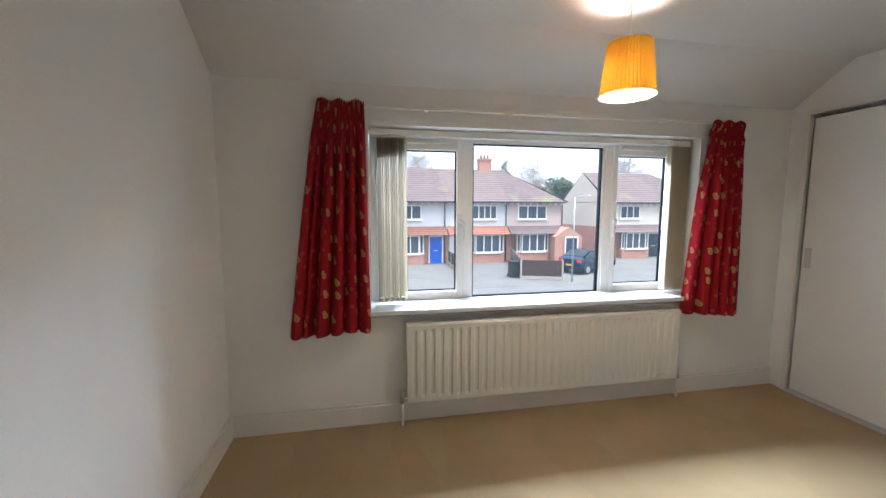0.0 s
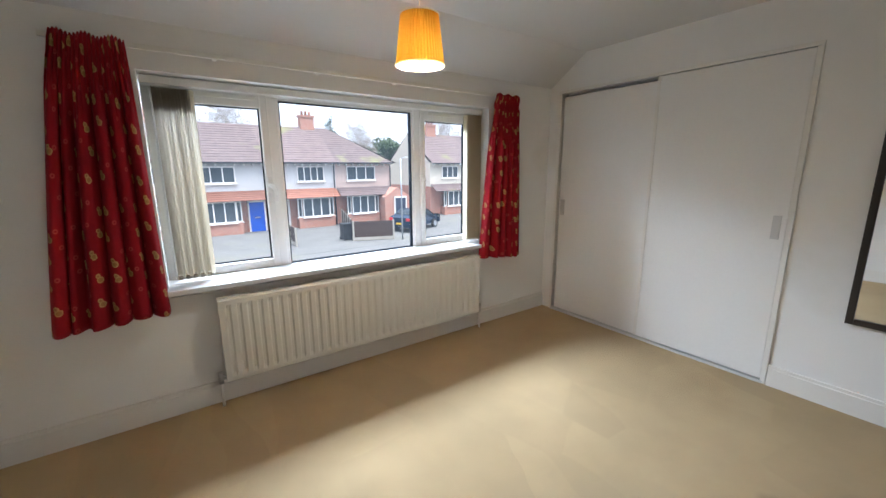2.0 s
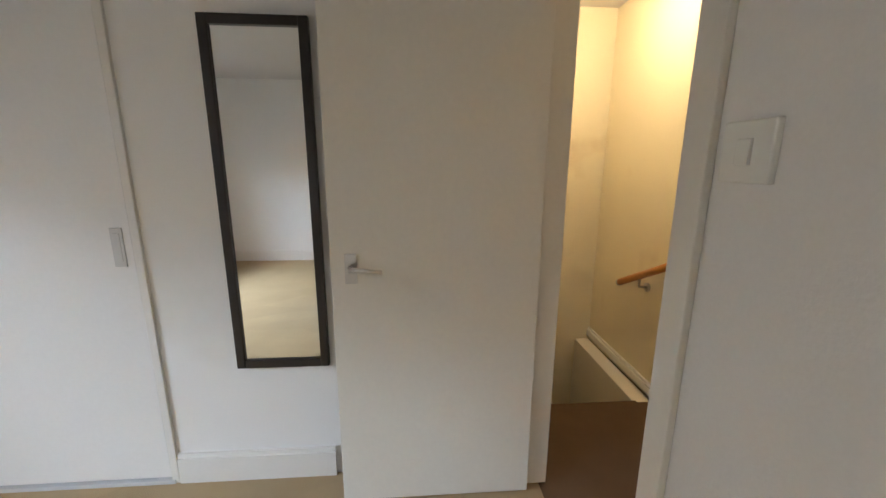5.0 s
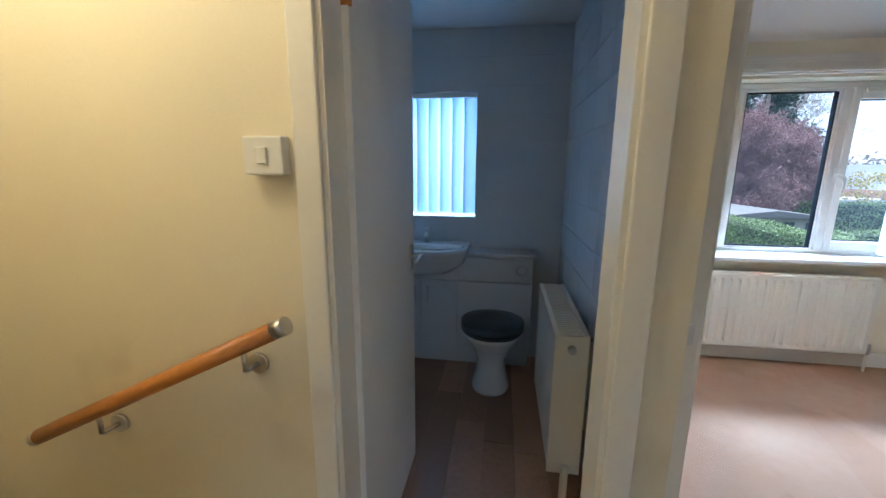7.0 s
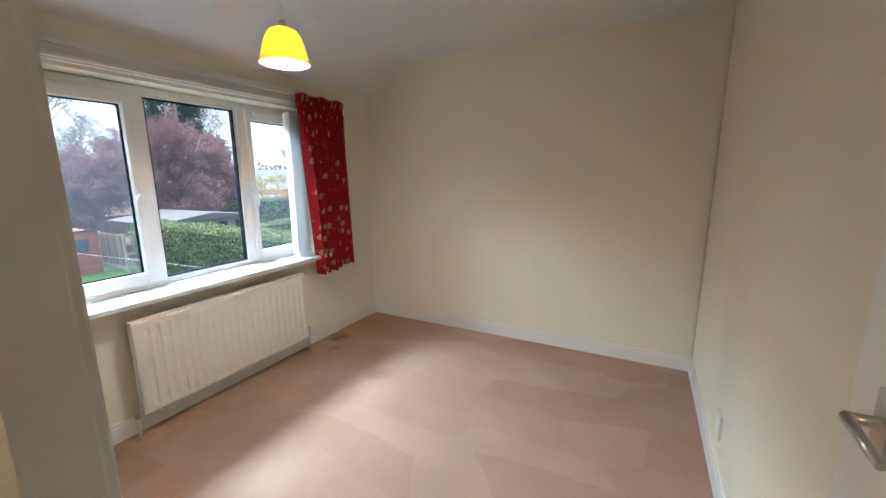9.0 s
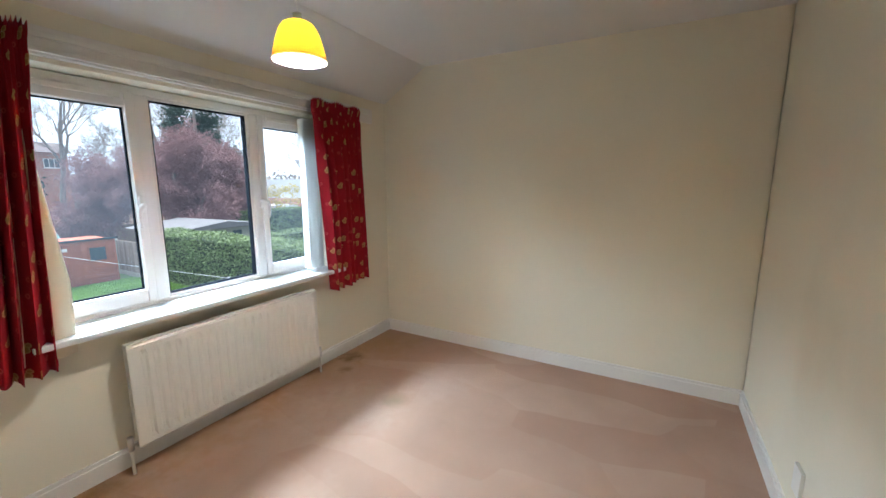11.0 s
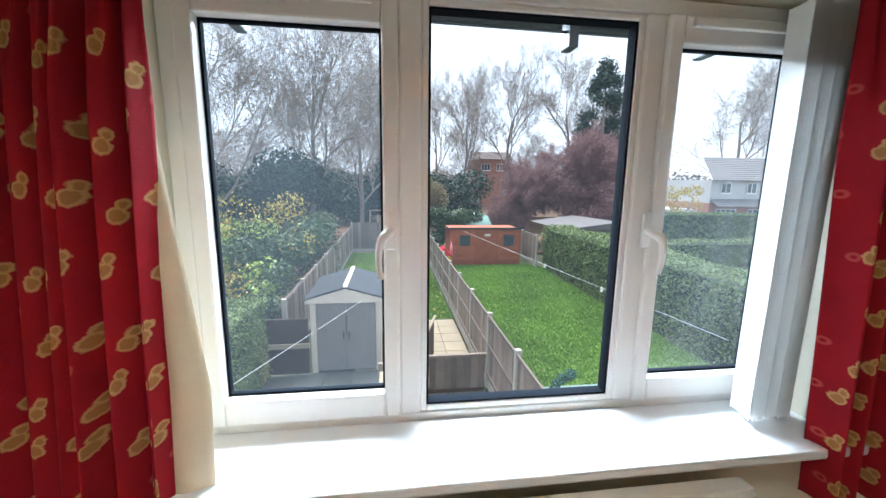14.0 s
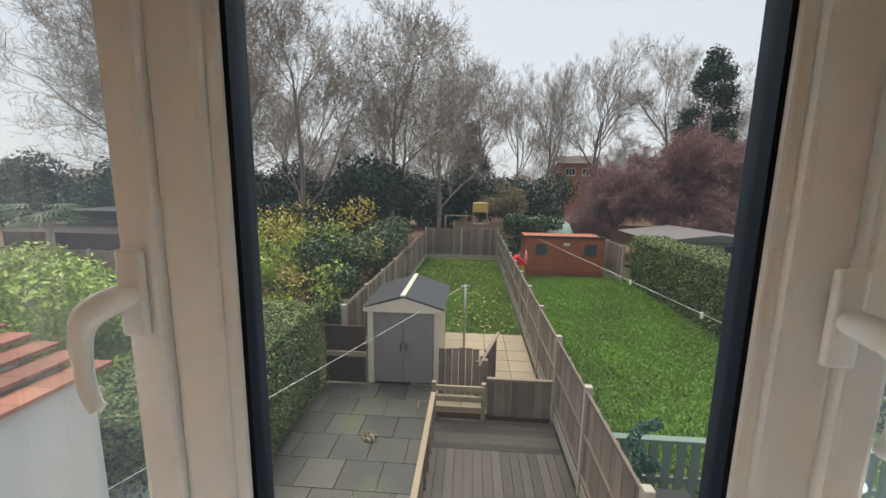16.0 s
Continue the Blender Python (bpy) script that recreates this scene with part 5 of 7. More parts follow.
def panel_fence(name, p, q, n, height, z, panel, label, top=True):
    """Concrete posts with boarded panels between p and q on the ground plan."""
    f = thing(name, (*p, z), label, "fence")
    p, q = Vector(p), Vector(q)
    d = (q - p) / n
    ang = math.degrees(math.atan2(d.y, d.x))
    L = d.length
    mp_, mb = None, None
    for i in range(n + 1):
        c = p + d * i
        if mp_ is None:
            bm = B(-0.05, 0.05, -0.05, 0.05, 0, height + 0.08, bevel=0.012)
            mp_ = obj("post", bm, POST)
            ob = mp_
        else:
            ob = new("post", mp_.data)
        ob.parent = f
        ob.matrix_parent_inverse = Matrix.Translation(f.location).inverted()
        ob.matrix_basis = pose(c.x, c.y, z, 0, 0, ang)
    nb = max(4, int(L / 0.16))
    for i in range(n):
        c = p + d * i
        bm = B(0.05, L - 0.05, -0.025, 0.025, 0.02, 0.22)
        gb = obj("gravel_board", bm, POST)
        rails = bmesh.new()
        for zz in (0.32, height * 0.6, height - 0.02):
            box(rails, 0.05, L - 0.05, 0.012, 0.045, zz, zz + 0.05)
        rl = obj("rail", rails, FENCE if panel is FENCE else panel)
        kids = [gb, rl]
        for k in range(nb):
            w = (L - 0.1) / nb
            if mb is None:
                mb = obj("board", B(0, w * 1.08, -0.012, 0.008, 0.22, height, bevel=0.0), panel)
                b = mb
            else:
                b = new("board", mb.data)
            b.parent = f
            b.matrix_parent_inverse = Matrix.Translation(f.location).inverted()
            b.matrix_basis = pose(c.x, c.y, z, 0, 0, ang) @ pose(0.05 + k * w, (k % 2) * 0.007, 0, 0, 0, 0)
        for ob in kids:
            ob.parent = f
            ob.matrix_parent_inverse = Matrix.Translation(f.location).inverted()
            ob.matrix_basis = pose(c.x, c.y, z, 0, 0, ang)
    return f


panel_fence("drive_fence", (7.95, 30.3), (5.9, 23.2), 5, 1.15, GZ, DKFEN, "low dark panelled fence between the drives")
panel_fence("drive_fence", (5.9, 23.2), (8.2, 22.4), 1, 1.15, GZ, DKFEN, "low dark panelled fence beside the pavement")
panel_fence("drive_fence", (2.9, 30.4), (2.6, 23.5), 5, 1.0, GZ, DKFEN, "low dark panelled fence between two drives")


def bin_(x, y):
    b = thing("wheelie_bin", (x, y, GZ), "black wheeled rubbish bin with a red lid", "bin")
    part("body", B(x - 0.28, x + 0.28, y - 0.3, y + 0.3, GZ + 0.05, GZ + 0.95, bevel=0.03), BINM, b)
    part("lid", B(x - 0.31, x + 0.31, y - 0.34, y + 0.34, GZ + 0.95, GZ + 1.03, bevel=0.02), REDPL if x > 9 else BINM, b)
    for s in (-1, 1):
        part("wheel", T((x + s * 0.22, y + 0.3, GZ + 0.1), (x + s * 0.3, y + 0.3, GZ + 0.1), 0.1, n=14), TYRE, b)


bin_(5.75, 24.0)
bin_(6.4, 24.1)
bin_(13.9, 28.5)


def car(x, y, ang):
    c = thing("parked_car", (x, y, GZ), "dark blue parked hatchback car on a driveway", "car")
    prof = [(-2.0, 0.35), (-2.05, 0.7), (-1.9, 0.95), (-1.05, 1.05), (-0.35, 1.46), (0.9, 1.52), (1.65, 1.15), (2.0, 1.0), (2.05, 0.5), (1.95, 0.32)]
    bm = bmesh.new()
    n = len(prof)
    rows = []
    for s, w in ((-1, 0.72), (-1, 0.86), (1, 0.86), (1, 0.72)):
        rows.append([bm.verts.new((px, s * (w if pz < 1.1 else w - 0.12), pz if w > 0.8 else pz - 0.02 + (0.04 if pz > 1.1 else 0))) for px, pz in prof])
    for a, b in zip(rows, rows[1:]):
        for i in range(n):
            bm.faces.new((a[i], a[(i + 1) % n], b[(i + 1) % n], b[i]))
    bm.faces.new(rows[0])
    bm.faces.new(rows[-1][::-1])
    kids = [obj("body", bm, CARP)]
    for s in (-1, 1):
        bm = bmesh.new()
        v = [bm.verts.new((px, s * (0.775 if pz < 1.2 else 0.765), pz)) for px, pz in ((-0.95, 1.03), (-0.35, 1.4), (0.85, 1.44), (1.45, 1.15), (1.3, 1.02))]
        bm.faces.new(v)
        bmesh.ops.solidify(bm, geom=bm.faces[:], thickness=0.02)
        kids.append(obj("side_window", bm, FARG))
    for px, pz, qx, qz in ((-1.0, 1.06, -0.38, 1.44), (1.62, 1.17, 0.95, 1.49)):
        bm = bmesh.new()
        sh = 0.012 if px < 0 else -0.012
        v = [bm.verts.new(t) for t in ((px - sh, -0.66, pz + 0.012), (px - sh, 0.66, pz + 0.012), (qx - sh, 0.6, qz + 0.012), (qx - sh, -0.6, qz + 0.012))]
        bm.faces.new(v)
        bmesh.ops.solidify(bm, geom=bm.faces[:], thickness=0.015)
        kids.append(obj("windscreen", bm, FARG))
    for s in (-1, 1):
        kids.append(obj("headlight", B(-2.06, -1.9, s * 0.5, s * 0.8, 0.7, 0.85, bevel=0.02), CHROME))
        kids.append(obj("tail_light", B(1.93, 2.05, s * 0.55, s * 0.84, 0.8, 0.98, bevel=0.02), REDPL))
    kids.append(obj("number_plate", B(2.03, 2.07, -0.26, 0.26, 0.55, 0.66), YELPL))
    wheels = []
    for px in (-1.28, 1.25):
        for s in (-1, 1):
            wl_ = obj("wheel", T((px, s * 0.70, 0.31), (px, s * 0.89, 0.31), 0.31, n=22), TYRE)
            kids.append(wl_)
            rim = obj("rim", T((px, s * 0.885, 0.31), (px, s * 0.90, 0.31), 0.2, n=18), GALV)
            wheels.append((wl_, rim))
    for k in kids:
        k.parent = c
    for a, b in wheels:
        b.parent = a
    c.matrix_basis = pose(x, y, GZ, 0, 0, ang)


car(11.6, 25.3, 205)
lp = thing("street_lamp", (8.6, 22.0, GZ), "tall thin grey street lamp at the kerb", "street lamp")
part("pole", T((8.6, 22.0, GZ), (8.6, 22.0, 2.0), 0.05, 0.03, 10), GALV, lp)
part("arm", T((8.6, 22.0, 2.0), (9.2, 21.8, 2.15), 0.025, n=8), GALV, lp)
part("lantern", B(9.15, 9.45, 21.72, 21.86, 2.1, 2.17, bevel=0.02), GREYPL, lp)

# ---- vegetation ----


def branches(seed, height, trunk_r, spread, levels=5, first=0.3, split=3, droop=0.0, lean=0.0, twig=0.008, up=0.25):
    """Vertices and faces of a bare tree: a tapered trunk with limbs that fork into fine twigs."""
    rnd = random.Random(seed)
    V, F = [], []

    def limb(p, d, length, r, lev):
        segs = 4 if lev < 2 else (3 if lev < 4 else 2)
        n = 6 if lev == 0 else (4 if lev < 3 else 3)
        r1 = max(twig, r * (0.5 if lev else 0.4))
        ring0 = None
        kids = []
        for s in range(segs + 1):
            rr = r + (r1 - r) * s / segs
            side = d.orthogonal().normalized()
            oth = d.cross(side)
            base = len(V)
            for k in range(n):
                a = k * math.tau / n
                V.append(tuple(p + side * (rr * math.cos(a)) + oth * (rr * math.sin(a))))
            if ring0 is not None:
                for k in range(n):
                    F.append((ring0 + k, ring0 + (k + 1) % n, base + (k + 1) % n, base + k))
            ring0 = base
            if s and lev < levels:
                kids.append((p.copy(), d.copy(), rr, s / segs))
            wob = 0.10 if lev == 0 else 0.22
            d = (d + Vector((rnd.uniform(-wob, wob) + lean * (lev == 0), rnd.uniform(-wob, wob), rnd.uniform(-wob, wob) + (up * 0.3 if lev else 0.05) - droop * (lev > 1)))).normalized()
            p = p + d * (length / segs)
        for kp, kd, kr, kf in kids:
            if lev == 0 and kf < first:
                continue
            for _ in range(split if lev < 4 else 2):
                a = rnd.uniform(0, math.tau)
                side = kd.orthogonal().normalized()
                side = (Matrix.Rotation(a, 3, kd) @ side)
                nd = (kd * rnd.uniform(0.5, 1.0) + side * spread * rnd.uniform(0.6, 1.2) + Vector((0, 0, up - droop * lev))).normalized()
                limb(kp, nd, length * rnd.uniform(0.45, 0.68) * (1.15 - 0.35 * kf), kr * rnd.uniform(0.45, 0.62), lev + 1)

    limb(Vector((0, 0, 0)), Vector((lean, 0, 1)).normalized(), height * 0.62, trunk_r, 0)
    return V, F


PROTO = {}


def tree(kind, x, y, z, s, turn, label):
    """A bare tree; the first of a kind is built, later ones are copies."""
    m = pose(x, y, z, 0, 0, turn)
    if kind in PROTO:
        t = copy_thing(PROTO[kind], m)
        t.scale = (s, s, s)
        t["label"] = label
        return t
    seed, h_, r_, sp_, lev, first, split, droop, up, mt = TREES[kind]
    V, F = branches(seed, h_, r_, sp_, lev, first, split, droop, 0.0, 0.009, up)
    e = tagged(new("tree"), label, "tree", "bare winter trees")
    zs = [min(V[i][2] for i in f) for f in F]
    main = [f for f in F if max(math.dist(V[f[0]], V[f[1]]), 0) > 0.06]
    fine = [f for f in F if max(math.dist(V[f[0]], V[f[1]]), 0) <= 0.06]
    for nm, fs, mm in (("trunk", main, BARK), ("crown", fine, mt)):
        o = mesh_obj(nm, V, fs, mm, None)
        bm = bmesh.new()
        bm.from_mesh(o.data)
        bmesh.ops.delete(bm, geom=[v for v in bm.verts if not v.link_faces], context="VERTS")
        bm.to_mesh(o.data)
        bm.free()
        o.parent = e
    e.matrix_basis = m
    e.scale = (s, s, s)
    PROTO[kind] = e
    return e


TREES = {
    "tall": (5, 18, 0.26, 0.75, 5, 0.3, 2, 0.0, 0.28, TWIGB),
    "tall_b": (11, 18, 0.24, 0.7, 5, 0.3, 2, 0.0, 0.3, TWIGB),
    "wide": (21, 14, 0.22, 0.95, 5, 0.2, 2, 0.0, 0.18, TWIGB),
    "near": (33, 13, 0.17, 0.85, 5, 0.2, 2, 0.0, 0.2, TWIGB),
    "weeping": (8, 6.2, 0.2, 1.25, 5, 0.2, 3, 0.16, 0.25, TWIGR),
}


def leaf_cloud(centres, n, size, seed, flat=0.35, shell=0.55):
    """Verts and faces of many small folded leaves scattered in ellipsoids (x, y, z, rx, ry, rz)."""
    r = np.random.RandomState(seed)
    vol = np.array([c[3] * c[4] * c[5] for c in centres]) ** (2 / 3)
    pick = r.choice(len(centres), n, p=vol / vol.sum())
    C = np.array(centres)[pick]
    d = r.normal(size=(n, 3))
    d /= np.linalg.norm(d, axis=1)[:, None]
    rad = shell + (1 - shell) * r.rand(n) ** 0.7 + r.normal(scale=0.08, size=n)
    P = C[:, :3] + d * C[:, 3:] * rad[:, None]
    nrm = d + r.normal(scale=0.7, size=(n, 3))
    nrm /= np.linalg.norm(nrm, axis=1)[:, None]
    t = np.cross(nrm, r.normal(size=(n, 3)))
    t /= np.linalg.norm(t, axis=1)[:, None]
    b = np.cross(nrm, t)
    s = size * (0.6 + 0.8 * r.rand(n))[:, None]
    q = np.stack([P - t * s, P - b * s * 0.5 + nrm * s * flat * 0.3, P + t * s, P + b * s * 0.5 + nrm * s * flat * 0.3], 1).reshape(-1, 3)
    f = np.arange(4 * n).reshape(-1, 4)
    return q.tolist(), f.tolist()


def shrub(name, at, groups, label, category="shrub", stems=7, seed=1):
    """A shrub: stems from the ground and leaves; groups of (material, part name, ellipsoids, count, leaf size)."""
    e = thing(name, at, label, category)
    rnd = random.Random(seed)
    bm = bmesh.new()
    allc = [c for g in groups for c in g[2]]
    for c in allc[:14]:
        tube(bm, (at[0] + rnd.uniform(-0.2, 0.2), at[1] + rnd.uniform(-0.2, 0.2), at[2]), (c[0], c[1], c[2]), 0.035, 0.012, 5)
    part("stem", bm, BARK, e)
    for i, (m, nm, cs, n, size) in enumerate(groups):
        V, F = leaf_cloud(cs, n, size, seed * 10 + i)
        mesh_obj(nm, V, F, m, e)
    return e


def hedge(name, x0, x1, y0, y1, z0, z1, n, size, label, seed):
    """A clipped hedge: a core painted dark for the shade between leaves, and a skin of leaves with an uneven top."""
    e = thing(name, ((x0 + x1) / 2, (y0 + y1) / 2, z0), label, "hedge")
    part("core", B(x0 + 0.12, x1 - 0.12, y0 + 0.12, y1 - 0.12, z0, z1 - 0.14), HEDGE_SHADE, e)
    r = np.random.RandomState(seed)
    dims = np.array([x1 - x0, y1 - y0, z1 - z0])
    areas = np.array([dims[1] * dims[2]] * 2 + [dims[0] * dims[2]] * 2 + [dims[0] * dims[1]])
    face = r.choice(5, n, p=areas / areas.sum())
    u = r.rand(n, 3)
    for k, (ax, v) in enumerate(((0, 0), (0, 1), (1, 0), (1, 1), (2, 1))):
        u[face == k, ax] = v
    N = np.zeros((n, 3))
    for k, (ax, v) in enumerate(((0, -1), (0, 1), (1, -1), (1, 1), (2, 1))):
        N[face == k, ax] = v
    P = np.array([x0, y0, z0]) + u * dims
    P += N * (np.sin(P[:, 0:1] * 2.1 + P[:, 2:3] * 3) * 0.04 + np.sin(P[:, 1:2] * 1.7 + P[:, 2:3] * 2) * 0.05 + r.normal(scale=0.035, size=(n, 1)) - 0.02)
    mid = (np.array([x0 + x1, y0 + y1, z0 + z0]) / 2)
    edge = np.clip((P[:, 2] - (z1 - 0.25)) / 0.25, 0, 1)[:, None]
    P[:, :2] -= (np.sign(P[:, :2] - mid[:2]) * 0.12 * edge ** 2) * (np.abs(N[:, :2]) > 0.5)
    nr = N + r.normal(scale=0.8, size=(n, 3))
    nr /= np.linalg.norm(nr, axis=1)[:, None]
    t = np.cross(nr, r.normal(size=(n, 3)))
    t /= np.linalg.norm(t, axis=1)[:, None]
    b = np.cross(nr, t)
    s = size * (0.6 + 0.9 * r.rand(n))[:, None]
    q = np.stack([P - t * s, P - b * s * 0.55, P + t * s, P + b * s * 0.55], 1).reshape(-1, 3)
    mesh_obj("leaves", q.tolist(), np.arange(4 * n).reshape(-1, 4).tolist(), HEDGE, e)
    return e


# ---- back garden: ground ----
structure("lawn", B(-3.95, 0.35, -25.2, -13.45, -3.0, G0), GRASS, "mown green lawn between fences", "lawn")
structure("lawn_neighbour", B(-9.7, -4.05, -24.5, -7.75, -3.0, G0), GRASS, "bright green lawn beside the fence", "lawn")
structure("garden_soil", B(-60, 40, -75, -25.25, -3.0, G0 - 0.1), LEAFLIT, "brown leaf-strewn ground under the trees", "ground")
structure("garden_soil_east", B(0.36, 25, -25.2, -3.3, -3.0, G0 - 0.06), LEAFLIT, "brown soil under the shrubs", "ground")
structure("terrace_neighbour", B(-9.7, -4.05, -7.7, -3.3, -3.0, G0), SLAB, "dark wet paved terrace next door", "patio")


def blades(name, x0, x1, y0, y1, n, seed, label):
    r = np.random.RandomState(seed)
    x, y = x0 + (x1 - x0) * r.rand(n), y0 + (y1 - y0) * r.rand(n)
    a = r.rand(n) * 6.28
    h_ = 0.03 + 0.045 * r.rand(n)
    w_ = 0.012 + 0.012 * r.rand(n)
    lx, ly = r.normal(scale=0.03, size=n), r.normal(scale=0.03, size=n)
    z = np.full(n, G0)
    p = np.stack([np.stack([x - np.cos(a) * w_, y - np.sin(a) * w_, z], 1), np.stack([x + np.cos(a) * w_, y + np.sin(a) * w_, z], 1), np.stack([x + lx, y + ly, z + h_], 1)], 1).reshape(-1, 3)
    o = mesh_obj(name, p.tolist(), np.arange(3 * n).reshape(-1, 3).tolist(), BLADE)
    tagged(o, label, "grass", kind="stuff")


blades("grass", -3.9, 0.3, -25, -13.5, 60000, 1, "short green grass scattered with fallen leaves")
blades("grass", -9.55, -4.1, -21.2, -7.8, 110000, 2, "thick bright green lawn grass")
r_ = np.random.RandomState(5)
vv = []
for i in range(500):
    x, y, a = -3.9 + 4.1 * r_.rand(), -25 + 11.5 * r_.rand(), r_.rand() * 6.28
    s_ = 0.03 + 0.02 * r_.rand()
    for k in range(4):
        vv.append((x + s_ * math.cos(a + k * 1.57), y + s_ * math.sin(a + k * 1.57), G0 + 0.06 + 0.01 * (k % 2)))
tagged(mesh_obj("fallen_leaves", vv, np.arange(2000).reshape(-1, 4).tolist(), YELLOW), "yellow fallen leaves lying on the lawn", "leaves", kind="stuff")

# ---- sheds and garden things ----
gs = thing("garden_shed", (-1.05, -11.3, G0), "taupe and cream resin garden shed with double doors", "shed")
sx0, sx1, sy0, sy1, sz = -1.80, -0.28, -12.2, -10.3, -1.12
for a, b in ((sx0, sx0 + 0.12), (sx1 - 0.12, sx1)):
    part("corner_panel", B(a, b, sy1 - 0.1, sy1, G0, sz, bevel=0.01), SHEDW, gs)
part("side_wall", B(sx0, sx0 + 0.06, sy0, sy1 - 0.1, G0, sz), SHEDW, gs)
part("side_wall", B(sx1 - 0.06, sx1, sy0, sy1 - 0.1, G0, sz), SHEDW, gs)
part("back_wall", B(sx0, sx1, sy0, sy0 + 0.05, G0, sz), SHEDW, gs)
mx_ = (sx0 + sx1) / 2
for a, b in ((sx0 + 0.13, mx_ - 0.005), (mx_ + 0.005, sx1 - 0.13)):
    part("door", B(a, b, sy1 - 0.05, sy1 - 0.015, G0 + 0.04, sz - 0.04, bevel=0.006), SHEDG, gs)
    for k in (0.28, 0.62):
        part("door_rib", B(a + (b - a) * k, a + (b - a) * (k + 0.1), sy1 - 0.016, sy1 - 0.006, G0 + 0.15, sz - 0.15, bevel=0.004), SHEDG, gs)
for s in (-1, 1):
    part("handle", T((mx_ + s * 0.06, sy1 + 0.02, -1.98), (mx_ + s * 0.06, sy1 + 0.02, -1.80), 0.012), GUTTER, gs)
bm = bmesh.new()
for y in (sy1 + 0.05, sy1 - 0.06):
    v = [bm.verts.new(c) for c in ((sx0 - 0.08, y, sz - 0.02), (sx1 + 0.08, y, sz - 0.02), (sx1 + 0.08, y, sz + 0.06), (mx_, y, sz + 0.30), (sx0 - 0.08, y, sz + 0.06))]
    bm.faces.new(v)
part("gable", bm, SHEDW, gs)
for s in (-1, 1):
    bm = bmesh.new()
    ex = mx_ + s * ((sx1 - sx0) / 2 + 0.1)
    for z in (0, 0.03):
        v = [bm.verts.new(c) for c in ((mx_, sy1 + 0.06, sz + 0.31 + z), (ex, sy1 + 0.06, sz + 0.05 + z), (ex, sy0 - 0.06, sz + 0.05 + z), (mx_, sy0 - 0.06, sz + 0.31 + z))]
        bm.faces.new(v)
    part("roof_panel", bm, FELT, gs)
part("ridge_cap", B(mx_ - 0.05, mx_ + 0.05, sy0 - 0.06, sy1 + 0.07, sz + 0.32, sz + 0.36, bevel=0.01), SHEDW, gs)

rs = thing("red_shed", (-6.85, -22.2, G0), "red-brown timber shed with double doors and two windows", "shed")
x0, x1, yf, zt = -8.7, -5.03, -21.3, -0.88
for i in range(16):
    z = G0 + 0.05 + i * 0.117
    part("board", B(x0, x1, yf - 0.03, yf - (0.004 if i % 2 else 0.0), z, z + 0.114), REDW, rs)
part("body", B(x0 + 0.02, x1 - 0.02, yf - 2.0, yf - 0.035, G0, zt - 0.02), REDW, rs)
bm = bmesh.new()
v = [bm.verts.new(c) for c in ((x0 - 0.1, yf + 0.12, zt + 0.0), (x1 + 0.1, yf + 0.12, zt + 0.0), (x1 + 0.1, yf - 2.1, zt - 0.25), (x0 - 0.1, yf - 2.1, zt - 0.25), (x0 - 0.1, yf + 0.12, zt + 0.08), (x1 + 0.1, yf + 0.12, zt + 0.08), (x1 + 0.1, yf - 2.1, zt - 0.17), (x0 - 0.1, yf - 2.1, zt - 0.17))]
for q in ((3, 2, 1, 0), (4, 5, 6, 7), (0, 1, 5, 4), (1, 2, 6, 5), (3, 0, 4, 7), (2, 3, 7, 6)):
    bm.faces.new([v[i] for i in q])
part("roof", bm, FELT, rs)
part("door", B(-7.55, -6.35, yf, yf + 0.03, G0 + 0.1, zt - 0.12, bevel=0.004), REDW, rs)
part("door_gap", B(-6.955, -6.945, yf + 0.03, yf + 0.034, G0 + 0.1, zt - 0.12), GUTTER, rs)
part("sign", B(-7.1, -6.8, yf + 0.03, yf + 0.04, -1.25, -1.13), SHEDW, rs)
for a, b in ((-8.35, -7.8), (-6.05, -5.5)):
    wq = part("window", B(a, b, yf, yf + 0.012, -1.75, -1.2), FARG, rs)
    bm = bmesh.new()
    for q in ((a - 0.05, a, -1.8, -1.15), (b, b + 0.05, -1.8, -1.15), (a, b, -1.2, -1.15), (a, b, -1.8, -1.75)):
        box(bm, q[0], q[1], yf, yf + 0.03, q[2], q[3])
    part("window_frame", bm, REDW, rs)
part("corner_trim", B(x0 - 0.02, x0 + 0.06, yf, yf + 0.025, G0, zt), REDW, rs)
part("corner_trim", B(x1 - 0.06, x1 + 0.02, yf, yf + 0.025, G0, zt), REDW, rs)

tp = thing("toy_playhouse", (-4.55, -20.4, G0), "small plastic playhouse in red, yellow and blue", "toy house")
part("wall", B(-4.85, -4.25, -20.7, -20.1, G0, G0 + 0.75, bevel=0.03), YELPL, tp)
bm = bmesh.new()
v = [bm.verts.new(c) for c in ((-4.95, -20.05, -2.02), (-4.15, -20.05, -2.02), (-4.55, -20.05, -1.62), (-4.95, -20.75, -2.02), (-4.15, -20.75, -2.02), (-4.55, -20.75, -1.62))]
for q in ((0, 1, 2), (5, 4, 3), (0, 2, 5, 3), (1, 4, 5, 2), (0, 3, 4, 1)):
    bm.faces.new([v[i] for i in q])
part("roof", bm, REDPL, tp)
part("door", B(-4.72, -4.38, -20.1, -20.085, G0 + 0.02, G0 + 0.3), BLUPL, tp)
part("opening", B(-4.68, -4.42, -20.1, -20.088, G0 + 0.33, G0 + 0.62), FARG, tp)
pr = thing("closed_parasol", (-5.0, -20.75, G0), "folded pink garden parasol beside the shed", "parasol")
